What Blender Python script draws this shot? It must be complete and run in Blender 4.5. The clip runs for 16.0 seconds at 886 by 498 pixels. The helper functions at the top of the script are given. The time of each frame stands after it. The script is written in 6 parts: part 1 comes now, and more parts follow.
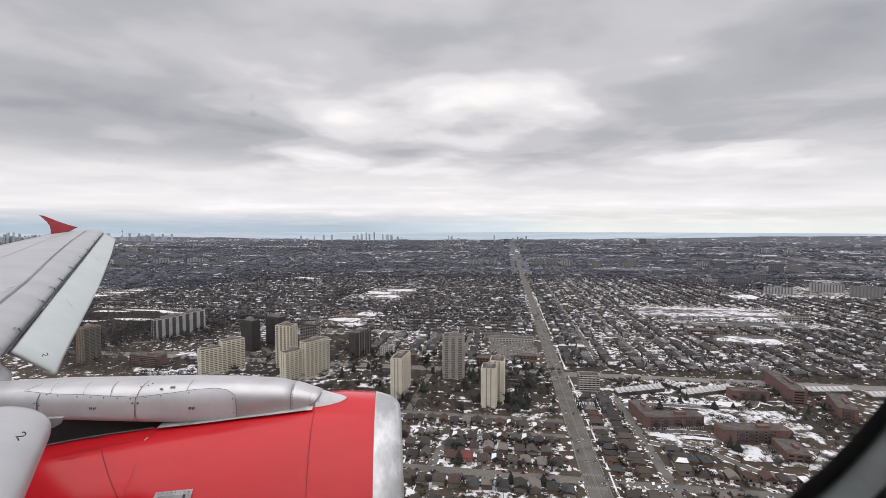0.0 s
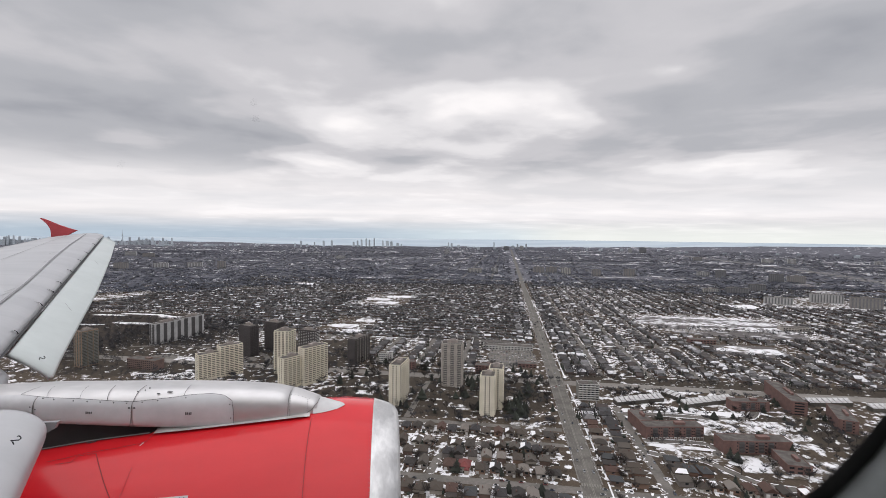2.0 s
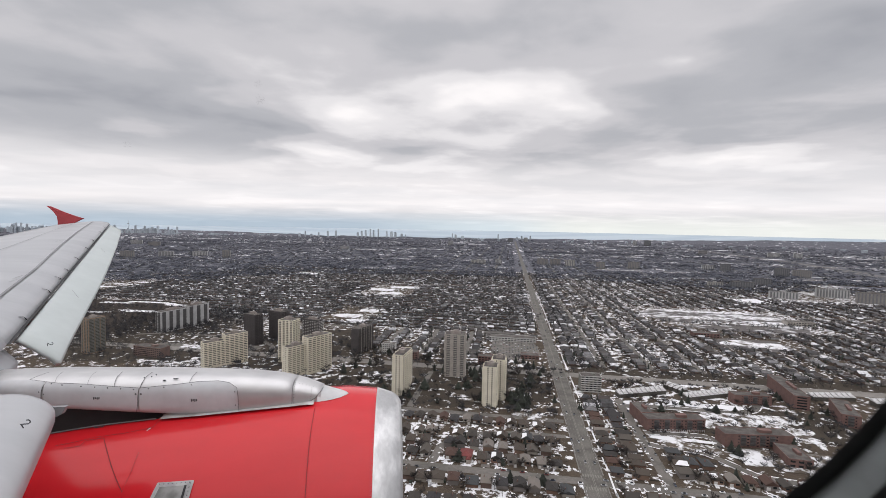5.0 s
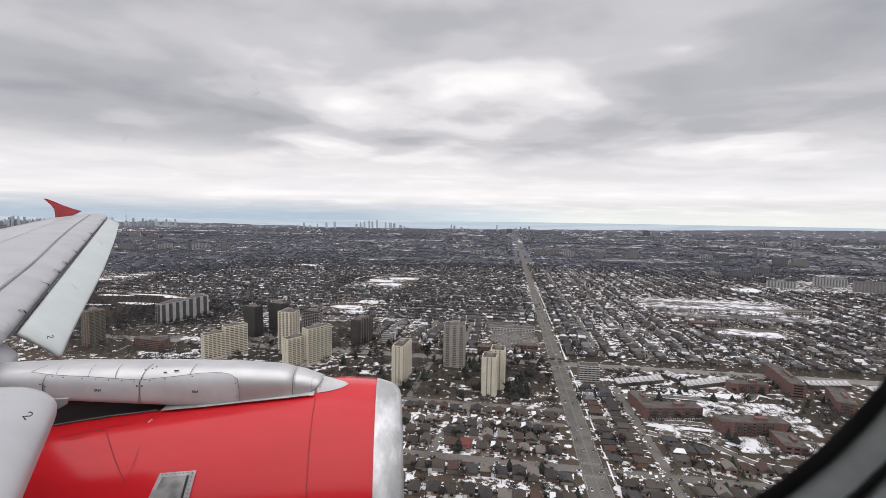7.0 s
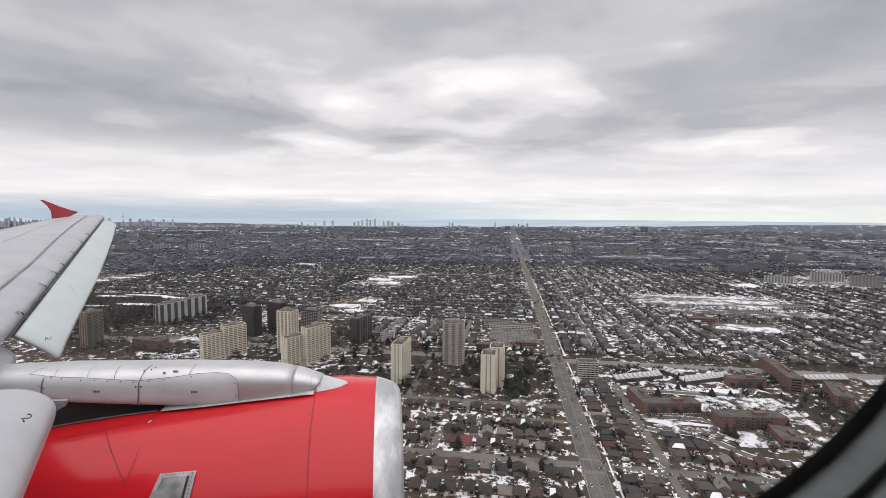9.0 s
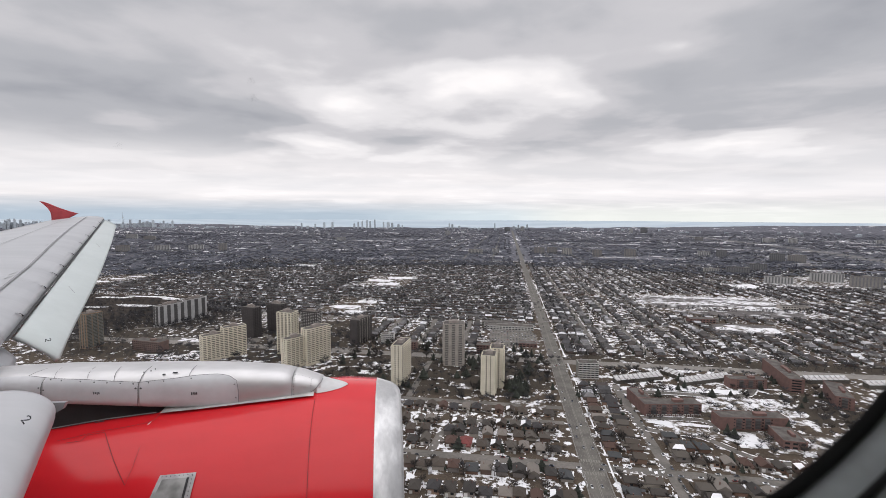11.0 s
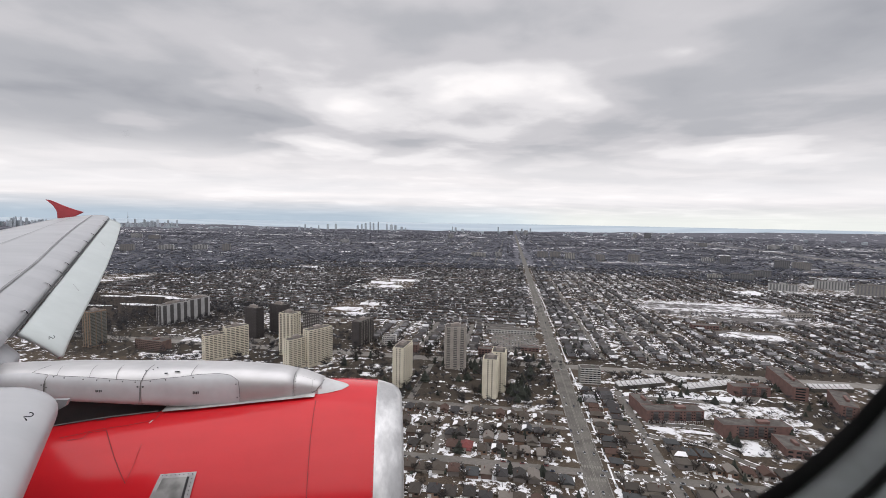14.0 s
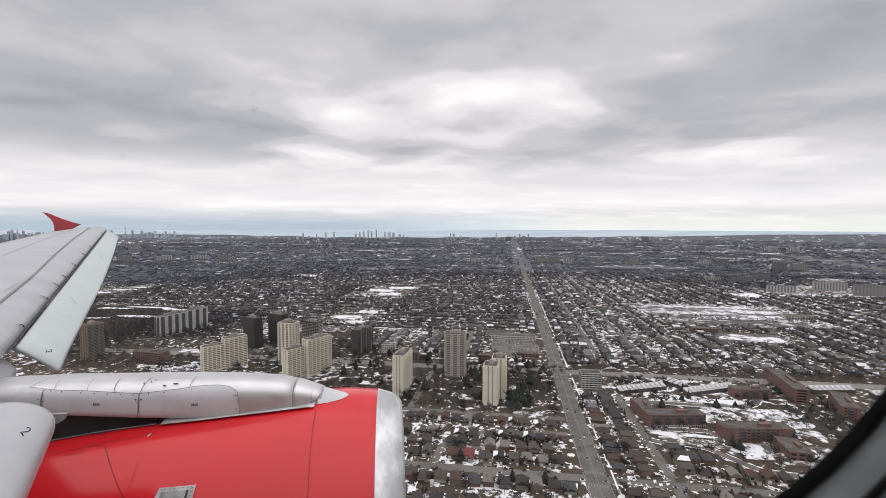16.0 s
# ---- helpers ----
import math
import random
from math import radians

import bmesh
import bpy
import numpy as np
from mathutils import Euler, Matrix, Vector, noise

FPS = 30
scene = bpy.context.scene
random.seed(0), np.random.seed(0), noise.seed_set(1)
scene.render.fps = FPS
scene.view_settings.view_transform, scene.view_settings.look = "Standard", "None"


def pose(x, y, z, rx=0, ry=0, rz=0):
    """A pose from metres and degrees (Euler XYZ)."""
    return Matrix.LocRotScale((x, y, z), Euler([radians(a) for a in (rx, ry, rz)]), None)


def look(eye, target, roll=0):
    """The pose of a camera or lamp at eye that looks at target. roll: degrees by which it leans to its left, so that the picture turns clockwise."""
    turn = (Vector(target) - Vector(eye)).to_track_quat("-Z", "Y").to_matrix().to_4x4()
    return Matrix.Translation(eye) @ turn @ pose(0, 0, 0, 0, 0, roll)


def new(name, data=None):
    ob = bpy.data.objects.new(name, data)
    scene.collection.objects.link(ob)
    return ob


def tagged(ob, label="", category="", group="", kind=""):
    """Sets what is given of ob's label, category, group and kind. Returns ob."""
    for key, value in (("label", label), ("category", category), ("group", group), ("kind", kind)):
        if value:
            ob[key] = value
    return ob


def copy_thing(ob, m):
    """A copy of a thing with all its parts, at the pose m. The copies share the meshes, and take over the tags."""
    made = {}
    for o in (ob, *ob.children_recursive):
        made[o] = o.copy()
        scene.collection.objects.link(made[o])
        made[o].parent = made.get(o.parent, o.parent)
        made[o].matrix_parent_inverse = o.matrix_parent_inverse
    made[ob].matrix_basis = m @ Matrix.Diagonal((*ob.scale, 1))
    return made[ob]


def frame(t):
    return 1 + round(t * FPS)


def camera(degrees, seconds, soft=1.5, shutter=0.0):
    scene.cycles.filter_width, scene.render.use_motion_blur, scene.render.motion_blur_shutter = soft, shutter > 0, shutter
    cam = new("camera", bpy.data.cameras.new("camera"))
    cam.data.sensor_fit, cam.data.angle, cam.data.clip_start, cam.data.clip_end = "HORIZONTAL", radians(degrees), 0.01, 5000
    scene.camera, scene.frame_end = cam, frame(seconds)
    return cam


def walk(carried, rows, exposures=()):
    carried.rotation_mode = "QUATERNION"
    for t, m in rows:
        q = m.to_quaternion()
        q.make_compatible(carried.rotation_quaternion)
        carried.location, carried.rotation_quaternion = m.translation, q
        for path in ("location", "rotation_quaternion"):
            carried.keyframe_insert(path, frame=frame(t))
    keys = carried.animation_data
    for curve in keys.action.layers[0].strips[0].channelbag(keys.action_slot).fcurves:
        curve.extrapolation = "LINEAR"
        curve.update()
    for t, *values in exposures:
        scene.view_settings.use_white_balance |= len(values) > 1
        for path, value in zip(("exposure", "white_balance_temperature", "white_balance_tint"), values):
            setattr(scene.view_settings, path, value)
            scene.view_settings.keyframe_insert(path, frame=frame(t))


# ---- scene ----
SNOW_LINE = 0.525
ZENITH = 4.0
# directions and widths of the thin, bright places in the cloud deck
CLOUD_BLOBS = [(0.101, 0.0, 0.28, 0.138, 0.052, 0.17), (0.227, 0.0, 0.285, 0.065, 0.041, 0.15), (0.006, 0.0, 0.264, 0.084, 0.038, 0.18), (-0.221, 0.0, 0.23, 0.081, 0.033, 0.18), (-0.314, 0.0, 0.157, 0.124, 0.025, 0.15), (-0.116, 0.0, 0.217, 0.073, 0.023, 0.09), (0.562, 0.0, 0.14, 0.098, 0.022, 0.18), (0.461, 0.0, 0.137, 0.073, 0.015, 0.09), (-0.486, 0.0, 0.205, 0.21, 0.04, -0.10), (-0.637, 0.0, 0.214, 0.132, 0.043, -0.08), (0.483, 0.0, 0.275, 0.136, 0.055, -0.045), (0.343, 0.0, 0.186, 0.105, 0.02, -0.06), (-0.105, 0.0, 0.165, 0.087, 0.017, -0.105), (0.142, 0.0, 0.159, 0.139, 0.017, -0.09), (-0.366, 0.0, 0.372, 0.314, 0.034, 0.045), (-0.029, 0.0, 0.396, 0.136, 0.023, -0.075), (0.608, 0.0, 0.298, 0.076, 0.048, -0.075), (-0.59, 0.0, 0.132, 0.157, 0.014, -0.09), (-0.518, 0.0, 0.349, 0.163, 0.032, 0.075), (-0.55, 0.0, 0.36, 0.2, 0.06, -0.15), (-0.25, 0.0, 0.42, 0.2, 0.05, -0.05), (-0.63, 0.0, 0.150, 0.12, 0.022, -0.14), (-0.40, 0.0, 0.195, 0.10, 0.030, -0.08), (0.33, 0.0, 0.24, 0.10, 0.03, 0.07), (-0.355, 0.0, 0.146, 0.06, 0.010, -0.14), (-0.62, 0.0, 0.052, 0.08, 0.006, -0.25), (0.62, 0.0, 0.075, 0.05, 0.006, -0.2), (0.30, 0.0, 0.205, 0.09, 0.02, 0.05), (0.13, 0.0, 0.30, 0.07, 0.03, 0.10)]
WINDOW_AT = (-0.0119, 0.1013)
NUMERALS = ((-1.864, 2.45, -1.056), (-3.279, 4.62, -1.211))
SPECKS = ((-0.02985, 0.02624, 0.0005), (-0.03024, 0.02977, 0.0004), (-0.05741, 0.01535, 0.0003))

# The camera is held by hand at a cabin window: it turns, and hardly moves, against the airliner.
EYE = 220.0
cam = camera(90.4, 16.0, soft=0.82)
cam.data.dof.use_dof, cam.data.dof.focus_distance, cam.data.dof.aperture_fstop = True, 60.0, 11.0
PATH = [
    (0.0, -0.129, -2.667, -0.018, -0.0006, 0.0009, 0.0009),
    (0.5, -0.161, -2.450, -0.193, -0.0005, 0.0008, 0.0010),
    (1.0, -0.151, -2.354, -0.448, -0.0007, 0.0010, 0.0009),
    (1.5, -0.065, -2.123, -0.702, -0.0007, 0.0010, 0.0008),
    (2.0, -0.123, -1.779, -0.588, -0.0007, 0.0012, 0.0009),
    (2.5, -0.084, -1.547, -0.638, -0.0007, 0.0010, 0.0008),
    (3.0, -0.034, -1.329, -0.574, -0.0006, 0.0009, 0.0006),
    (3.5, 0.087, -1.246, -0.769, -0.0007, 0.0010, 0.0005),
    (4.0, 0.220, -1.614, -0.954, -0.0005, 0.0007, -0.0001),
    (6.5, 0.507, -4.189, -1.063, -0.0002, 0.0002, -0.0014),
    (7.0, 0.252, -4.103, -0.812, 0.0000, -0.0001, -0.0007),
    (7.5, -0.018, -4.117, -0.328, -0.0000, 0.0000, 0.0000),
    (8.0, -0.255, -4.137, 0.048, -0.0001, 0.0002, 0.0007),
    (8.5, -0.235, -4.238, -0.063, -0.0002, 0.0005, 0.0007),
    (9.0, -0.010, -4.374, -0.338, -0.0003, 0.0007, 0.0004),
    (11.5, -0.044, -4.110, -0.213, -0.0009, 0.0016, 0.0008),
    (12.0, -0.088, -3.827, 0.119, -0.0009, 0.0015, 0.0010),
    (12.5, 0.039, -3.554, 0.075, -0.0007, 0.0011, 0.0008),
    (13.0, 0.344, -3.629, -0.555, -0.0005, 0.0007, -0.0004),
    (13.5, 0.448, -3.886, -0.958, -0.0004, 0.0005, -0.0015),
    (14.0, 0.406, -3.861, -0.954, -0.0001, -0.0000, -0.0020),
    (14.5, 0.366, -3.647, -0.964, 0.0002, -0.0004, -0.0021),
    (15.0, 0.252, -3.401, -0.776, 0.0001, -0.0002, -0.0013),
    (15.5, 0.190, -3.114, -0.431, 0.0002, -0.0003, -0.0004),
    (16.0, 0.133, -2.971, -0.094, 0.0001, -0.0002, 0.0002),
]

walk(cam, [(t, pose(x, y, EYE + z, 90 + pitch, roll, yaw)) for t, yaw, pitch, roll, x, y, z in PATH], [(0.0, -0.03), (3.0, -0.04), (4.2, -0.04), (6.3, 0.0), (16.0, 0.0)])

# ---- world and sun: a broken overcast ----
world = bpy.data.worlds.new("overcast_sky")
scene.world = world
world.use_nodes = True
wn, wl = world.node_tree.nodes, world.node_tree.links
wn.clear()


def wmath(op, a, b=0.0, c=0.0):
    n = wn.new("ShaderNodeMath")
    n.operation = op
    for i, v in enumerate((a, b, c)):
        if isinstance(v, (int, float)):
            n.inputs[i].default_value = v
        else:
            wl.new(v, n.inputs[i])
    return n.outputs[0]


def wramp(fac, stops, smooth="EASE"):
    n = wn.new("ShaderNodeValToRGB")
    n.color_ramp.interpolation = smooth
    while len(n.color_ramp.elements) < len(stops):
        n.color_ramp.elements.new(0.5)
    for e, (p, c) in zip(n.color_ramp.elements, stops):
        e.position, e.color = p, (*c, 1) if len(c) == 3 else (c[0], c[0], c[0], 1)
    wl.new(fac, n.inputs[0])
    return n.outputs[0]


def wmix(fac, a, b, blend="MIX"):
    n = wn.new("ShaderNodeMix")
    n.data_type, n.blend_type = "RGBA", blend
    for sock, v in ((n.inputs[0], fac), (n.inputs[6], a), (n.inputs[7], b)):
        if isinstance(v, (int, float)):
            sock.default_value = v
        elif isinstance(v, tuple):
            sock.default_value = (*v, 1)
        else:
            wl.new(v, sock)
    return n.outputs[2]


tc = wn.new("ShaderNodeTexCoord")
sep = wn.new("ShaderNodeSeparateXYZ")
wl.new(tc.outputs["Generated"], sep.inputs[0])
dx, dy, dz = sep.outputs
# the cloud deck: the way upwards meets a level sheet
lift = wmath("ADD", wmath("MAXIMUM", dz, 0.0), 0.085)
comb = wn.new("ShaderNodeCombineXYZ")
wl.new(wmath("DIVIDE", dx, lift), comb.inputs[0])
wl.new(wmath("DIVIDE", dy, lift), comb.inputs[1])


def wnoise(scale, detail, rough, distort, offset, stretch=(1, 1, 1)):
    mp = wn.new("ShaderNodeMapping")
    mp.inputs["Location"].default_value = offset
    mp.inputs["Scale"].default_value = stretch
    wl.new(comb.outputs[0], mp.inputs[0])
    n = wn.new("ShaderNodeTexNoise")
    n.inputs["Scale"].default_value, n.inputs["Detail"].default_value = scale, detail
    n.inputs["Roughness"].default_value, n.inputs["Distortion"].default_value = rough, distort
    wl.new(mp.outputs[0], n.inputs["Vector"])
    return n.outputs[0]


big = wnoise(0.55, 3.0, 0.5, 0.3, (3.1, 1.7, 0.4))
small = wnoise(1.3, 3.5, 0.45, 0.4, (7.3, 4.2, 0.0))
fine = wnoise(6.0, 5.0, 0.55, 0.2, (1.3, 9.2, 0.0))
streak = wnoise(1.0, 4.0, 0.5, 0.2, (0.3, 2.2, 0.0), (0.35, 1.0, 1.0))


def blob(x, y, z, width, height, gain):
    """A soft thin place in the cloud deck about a direction."""
    ex = wmath("DIVIDE", wmath("SUBTRACT", dx, x), width)
    ez = wmath("DIVIDE", wmath("SUBTRACT", dz, z), height)
    r = wmath("ADD", wmath("MULTIPLY", ex, ex), wmath("MULTIPLY", ez, ez))
    g = wmath("POWER", 2.718, wmath("MULTIPLY", r, -1.0))
    return wmath("MULTIPLY", wmath("MULTIPLY", g, gain), wmath("GREATER_THAN", dy, 0.0))


cover = wmath("ADD", wmath("MULTIPLY", big, 0.55), wmath("MULTIPLY", small, 0.50))
cover = wmath("ADD", cover, wmath("MULTIPLY", fine, 0.09))
cover = wmath("ADD", cover, wmath("MULTIPLY", wmath("SUBTRACT", streak, 0.5), 0.15))
for b in CLOUD_BLOBS:
    cover = wmath("ADD", cover, blob(*b))
clouds = wramp(cover, [(0.28, (0.36, 0.37, 0.41)), (0.48, (0.48, 0.485, 0.52)), (0.60, (0.61, 0.60, 0.63)), (0.72, (0.82, 0.80, 0.82)), (0.86, (1.02, 0.985, 0.99))])
# bright band low over the lake, then a blue-grey strip at the horizon
band = wramp(dz, [(0.0, (0.0,)), (0.02, (0.5,)), (0.05, (0.85,)), (0.10, (0.6,)), (0.17, (0.0,))])
sky = wmix(wmath("MULTIPLY", band, 0.85), clouds, wmix(wmath("SUBTRACT", streak, 0.05), (0.92, 0.92, 0.95), (1.3, 1.22, 1.2)))
strip = wramp(dz, [(0.0, (0.85,)), (0.008, (0.75,)), (0.022, (0.35,)), (0.036, (0.0,))])
warm = wramp(wmath("ADD", dx, 0.5), [(0.25, (0.46, 0.57, 0.68)), (0.6, (0.72, 0.82, 0.88)), (0.8, (0.95, 0.97, 0.93))])
sky = wmix(strip, sky, warm)
# the deck is brighter overhead, as an overcast is
gainer = wmath("ADD", 1.0, wmath("MULTIPLY", wmath("MAXIMUM", wmath("SUBTRACT", dz, 0.5), 0.0), ZENITH))
sky = wmix(1.0, sky, wramp(wmath("MULTIPLY", gainer, 0.2), [(0.0, (0.0,)), (1.0, (1.0,))], "LINEAR"), "MULTIPLY")
bg = wn.new("ShaderNodeBackground")
wl.new(sky, bg.inputs[0])
bg.inputs[1].default_value = 5.0
out = wn.new("ShaderNodeOutputWorld")
wl.new(bg.outputs[0], out.inputs[0])

sun = new("sun", bpy.data.lights.new("sun", "SUN"))
sun.data.energy, sun.data.angle, sun.data.color = 0.95, radians(115), (1.0, 0.96, 0.91)
sun.matrix_world = look((-300, -380, 1200), (0, 0, 0))


# ---- materials ----
def material(name, color, rough=0.7, metal=0.0, second=None, scale=1.0, detail=4.0, mix=(0.4, 0.6), bump=0.0, vary=0.0, island=False, fine=0.0, coat=0.0, stretch=(1, 1, 1)):
    """A surface of two colours in a noise at real size, a finer grain, relief, and a shade that varies from piece to piece."""
    m = bpy.data.materials.new(name)
    m.use_nodes = True
    nt = m.node_tree
    n, l = nt.nodes, nt.links
    p = n["Principled BSDF"]
    p.inputs["Roughness"].default_value, p.inputs["Metallic"].default_value = rough, metal
    p.inputs["Coat Weight"].default_value = coat
    co = n.new("ShaderNodeTexCoord")
    mp = n.new("ShaderNodeMapping")
    mp.inputs["Scale"].default_value = stretch
    l.new(co.outputs["Object"], mp.inputs[0])
    tex = n.new("ShaderNodeTexNoise")
    tex.inputs["Scale"].default_value, tex.inputs["Detail"].default_value = scale, detail
    l.new(mp.outputs[0], tex.inputs["Vector"])
    ramp = n.new("ShaderNodeMapRange")
    ramp.inputs[1].default_value, ramp.inputs[2].default_value = mix
    l.new(tex.outputs[0], ramp.inputs[0])
    c = n.new("ShaderNodeMix")
    c.data_type = "RGBA"
    second = second or tuple(v * 0.75 for v in color)
    c.inputs[6].default_value, c.inputs[7].default_value = (*color, 1), (*second, 1)
    l.new(ramp.outputs[0], c.inputs[0])
    shade = c.outputs[2]
    if fine:
        t2 = n.new("ShaderNodeTexNoise")
        t2.inputs["Scale"].default_value, t2.inputs["Detail"].default_value = scale * 7, 3
        l.new(mp.outputs[0], t2.inputs["Vector"])
        mr = n.new("ShaderNodeMapRange")
        mr.inputs[1].default_value, mr.inputs[2].default_value, mr.inputs[3].default_value, mr.inputs[4].default_value = 0.25, 0.75, 1 - fine, 1 + fine
        l.new(t2.outputs[0], mr.inputs[0])
        mm = n.new("ShaderNodeMix")
        mm.data_type, mm.blend_type = "RGBA", "MULTIPLY"
        mm.inputs[0].default_value = 1
        l.new(shade, mm.inputs[6])
        l.new(mr.outputs[0], mm.inputs[7])
        shade = mm.outputs[2]
    if vary:
        src = n.new("ShaderNodeNewGeometry" if island else "ShaderNodeObjectInfo")
        rnd = src.outputs["Random Per Island" if island else "Random"]
        mr = n.new("ShaderNodeMapRange")
        mr.inputs[3].default_value, mr.inputs[4].default_value = 1 - vary, 1 + vary
        l.new(rnd, mr.inputs[0])
        mm = n.new("ShaderNodeMix")
        mm.data_type, mm.blend_type = "RGBA", "MULTIPLY"
        mm.inputs[0].default_value = 1
        l.new(shade, mm.inputs[6])
        l.new(mr.outputs[0], mm.inputs[7])
        shade = mm.outputs[2]
    l.new(shade, p.inputs["Base Color"])
    if bump:
        b = n.new("ShaderNodeBump")
        b.inputs["Strength"].default_value = bump
        l.new(tex.outputs[0], b.inputs["Height"])
        l.new(b.outputs[0], p.inputs["Normal"])
    return m


def piecewise(name, stops, rough=0.85, vary_island=True):
    """One flat shade for each piece, picked from a row of colours by its random number, under a fine grain."""
    m = material(name, (0.5, 0.5, 0.5), rough, scale=0.6, fine=0.2)
    n, l = m.node_tree.nodes, m.node_tree.links
    src = n.new("ShaderNodeNewGeometry" if vary_island else "ShaderNodeObjectInfo")
    r = n.new("ShaderNodeValToRGB")
    r.color_ramp.interpolation = "CONSTANT"
    while len(r.color_ramp.elements) < len(stops):
        r.color_ramp.elements.new(0.5)
    for i, (e, c) in enumerate(zip(r.color_ramp.elements, stops)):
        e.position, e.color = i / len(stops), (*c, 1)
    l.new(src.outputs["Random Per Island" if vary_island else "Random"], r.inputs[0])
    mm = n.new("ShaderNodeMix")
    mm.data_type, mm.blend_type = "RGBA", "MULTIPLY"
    mm.inputs[0].default_value = 1
    l.new(r.outputs[0], mm.inputs[6])
    grain = n.new("ShaderNodeTexNoise")
    grain.inputs["Scale"].default_value, grain.inputs["Detail"].default_value = 0.35, 4
    co = n.new("ShaderNodeTexCoord")
    l.new(co.outputs["Object"], grain.inputs["Vector"])
    mr = n.new("ShaderNodeMapRange")
    mr.inputs[1].default_value, mr.inputs[2].default_value, mr.inputs[3].default_value, mr.inputs[4].default_value = 0.3, 0.7, 0.75, 1.25
    l.new(grain.outputs[0], mr.inputs[0])
    l.new(mr.outputs[0], mm.inputs[7])
    l.new(mm.outputs[2], n["Principled BSDF"].inputs["Base Color"])
    return m


def ground_material(name, line, soft, tone=(1.0, 1.0, 1.0), snow_scale=0.085):
    """Winter turf, bare soil and old snow in patches, at the size of gardens."""
    m = bpy.data.materials.new(name)
    m.use_nodes = True
    n, l = m.node_tree.nodes, m.node_tree.links
    p = n["Principled BSDF"]
    p.inputs["Roughness"].default_value = 0.95
    p.inputs["Specular IOR Level"].default_value = 0.1
    geo = n.new("ShaderNodeNewGeometry")

    def tex(scale, detail, rough=0.55):
        t = n.new("ShaderNodeTexNoise")
        t.inputs["Scale"].default_value, t.inputs["Detail"].default_value, t.inputs["Roughness"].default_value = scale, detail, rough
        l.new(geo.outputs["Position"], t.inputs["Vector"])
        return t.outputs[0]

    def rng(v, a, b, lo=0.0, hi=1.0):
        r = n.new("ShaderNodeMapRange")
        r.inputs[1].default_value, r.inputs[2].default_value, r.inputs[3].default_value, r.inputs[4].default_value = a, b, lo, hi
        l.new(v, r.inputs[0])
        return r.outputs[0]

    def mix(f, a, b):
        x = n.new("ShaderNodeMix")
        x.data_type = "RGBA"
        for s, v in ((x.inputs[0], f), (x.inputs[6], a), (x.inputs[7], b)):
            if isinstance(v, tuple):
                s.default_value = (*v, 1)
            else:
                l.new(v, s)
        return x.outputs[2]

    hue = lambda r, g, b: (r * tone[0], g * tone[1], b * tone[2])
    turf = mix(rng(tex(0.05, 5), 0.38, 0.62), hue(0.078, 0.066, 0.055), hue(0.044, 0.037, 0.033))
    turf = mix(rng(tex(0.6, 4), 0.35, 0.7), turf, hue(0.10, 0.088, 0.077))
    snow = n.new("ShaderNodeMath")
    snow.operation = "ADD"
    l.new(rng(tex(snow_scale, 7, 0.66), 0.0, 1.0, 0.0, 0.75), snow.inputs[0])
    l.new(rng(tex(0.004, 3), 0.0, 1.0, 0.0, 0.25), snow.inputs[1])
    l.new(mix(rng(snow.outputs[0], line, line + soft), turf, (0.70, 0.70, 0.72)), p.inputs["Base Color"])
    return m


WHITE_SKIN = material("grey_white_aircraft_paint", (0.415, 0.42, 0.435), 0.42, second=(0.37, 0.376, 0.392), scale=1.4, fine=0.03, stretch=(0.3, 1.5, 1))
TIP_WHITE = material("clean_white_paint", (0.68, 0.68, 0.685), 0.4, scale=3)
SLAT_SKIN = material("pale_green_grey_slat_paint", (0.485, 0.525, 0.52), 0.45, second=(0.455, 0.495, 0.49), scale=1.2, fine=0.03)
SILVER = material("dull_silver_fairing_metal", (0.63, 0.62, 0.62), 0.48, 0.75, second=(0.52, 0.515, 0.52), scale=2.2, fine=0.05, stretch=(0.5, 1, 1))
PYLON_WHITE = material("pale_grey_fairing_panel", (0.55, 0.555, 0.57), 0.5, 0.0, second=(0.49, 0.49, 0.505), scale=2.5, fine=0.04)
RED = material("glossy_red_cowl_paint", (0.60, 0.017, 0.025), 0.16, second=(0.53, 0.015, 0.021), scale=0.7, fine=0.05, stretch=(0.4, 1, 1))
RED.node_tree.nodes["Principled BSDF"].inputs["Specular IOR Level"].default_value = 0.37
LIP = material("worn_bare_aluminium_lip", (0.50, 0.50, 0.505), 0.45, 0.7, second=(0.72, 0.72, 0.72), scale=3.6, detail=7.0, mix=(0.44, 0.58), fine=0.08, bump=0.02, stretch=(1.6, 0.8, 0.8))
DARK = material("dark_gap", (0.035, 0.035, 0.038), 0.8, scale=3)
SEAM = material("panel_joint_sealant", (0.11, 0.11, 0.115), 0.8, scale=5)
RED_SEAM = material("dark_red_joint", (0.14, 0.010, 0.012), 0.7, scale=5)
FAINT_SEAM = material("faint_red_joint", (0.36, 0.016, 0.02), 0.6, scale=5)
# core grey darkened to carry the shade inside the cowl
CORE = material("shaded_grey_engine_core", (0.10, 0.098, 0.10), 0.6, scale=3)
# dark brown mixed for the shade between pylon and cowl
CAVITY_SHADE = material("cavity_shade_brown", (0.066, 0.057, 0.058), 0.8, second=(0.085, 0.074, 0.074), scale=2)
FLANGE = material("pale_grey_sealed_flange", (0.56, 0.545, 0.53), 0.5, 0.3, second=(0.42, 0.40, 0.39), scale=6, fine=0.1)
MARK = material("black_stencil_paint", (0.03, 0.03, 0.035), 0.7, scale=9)
RUBBER = material("black_window_gasket_rubber", (0.07, 0.07, 0.073), 0.7, scale=40)
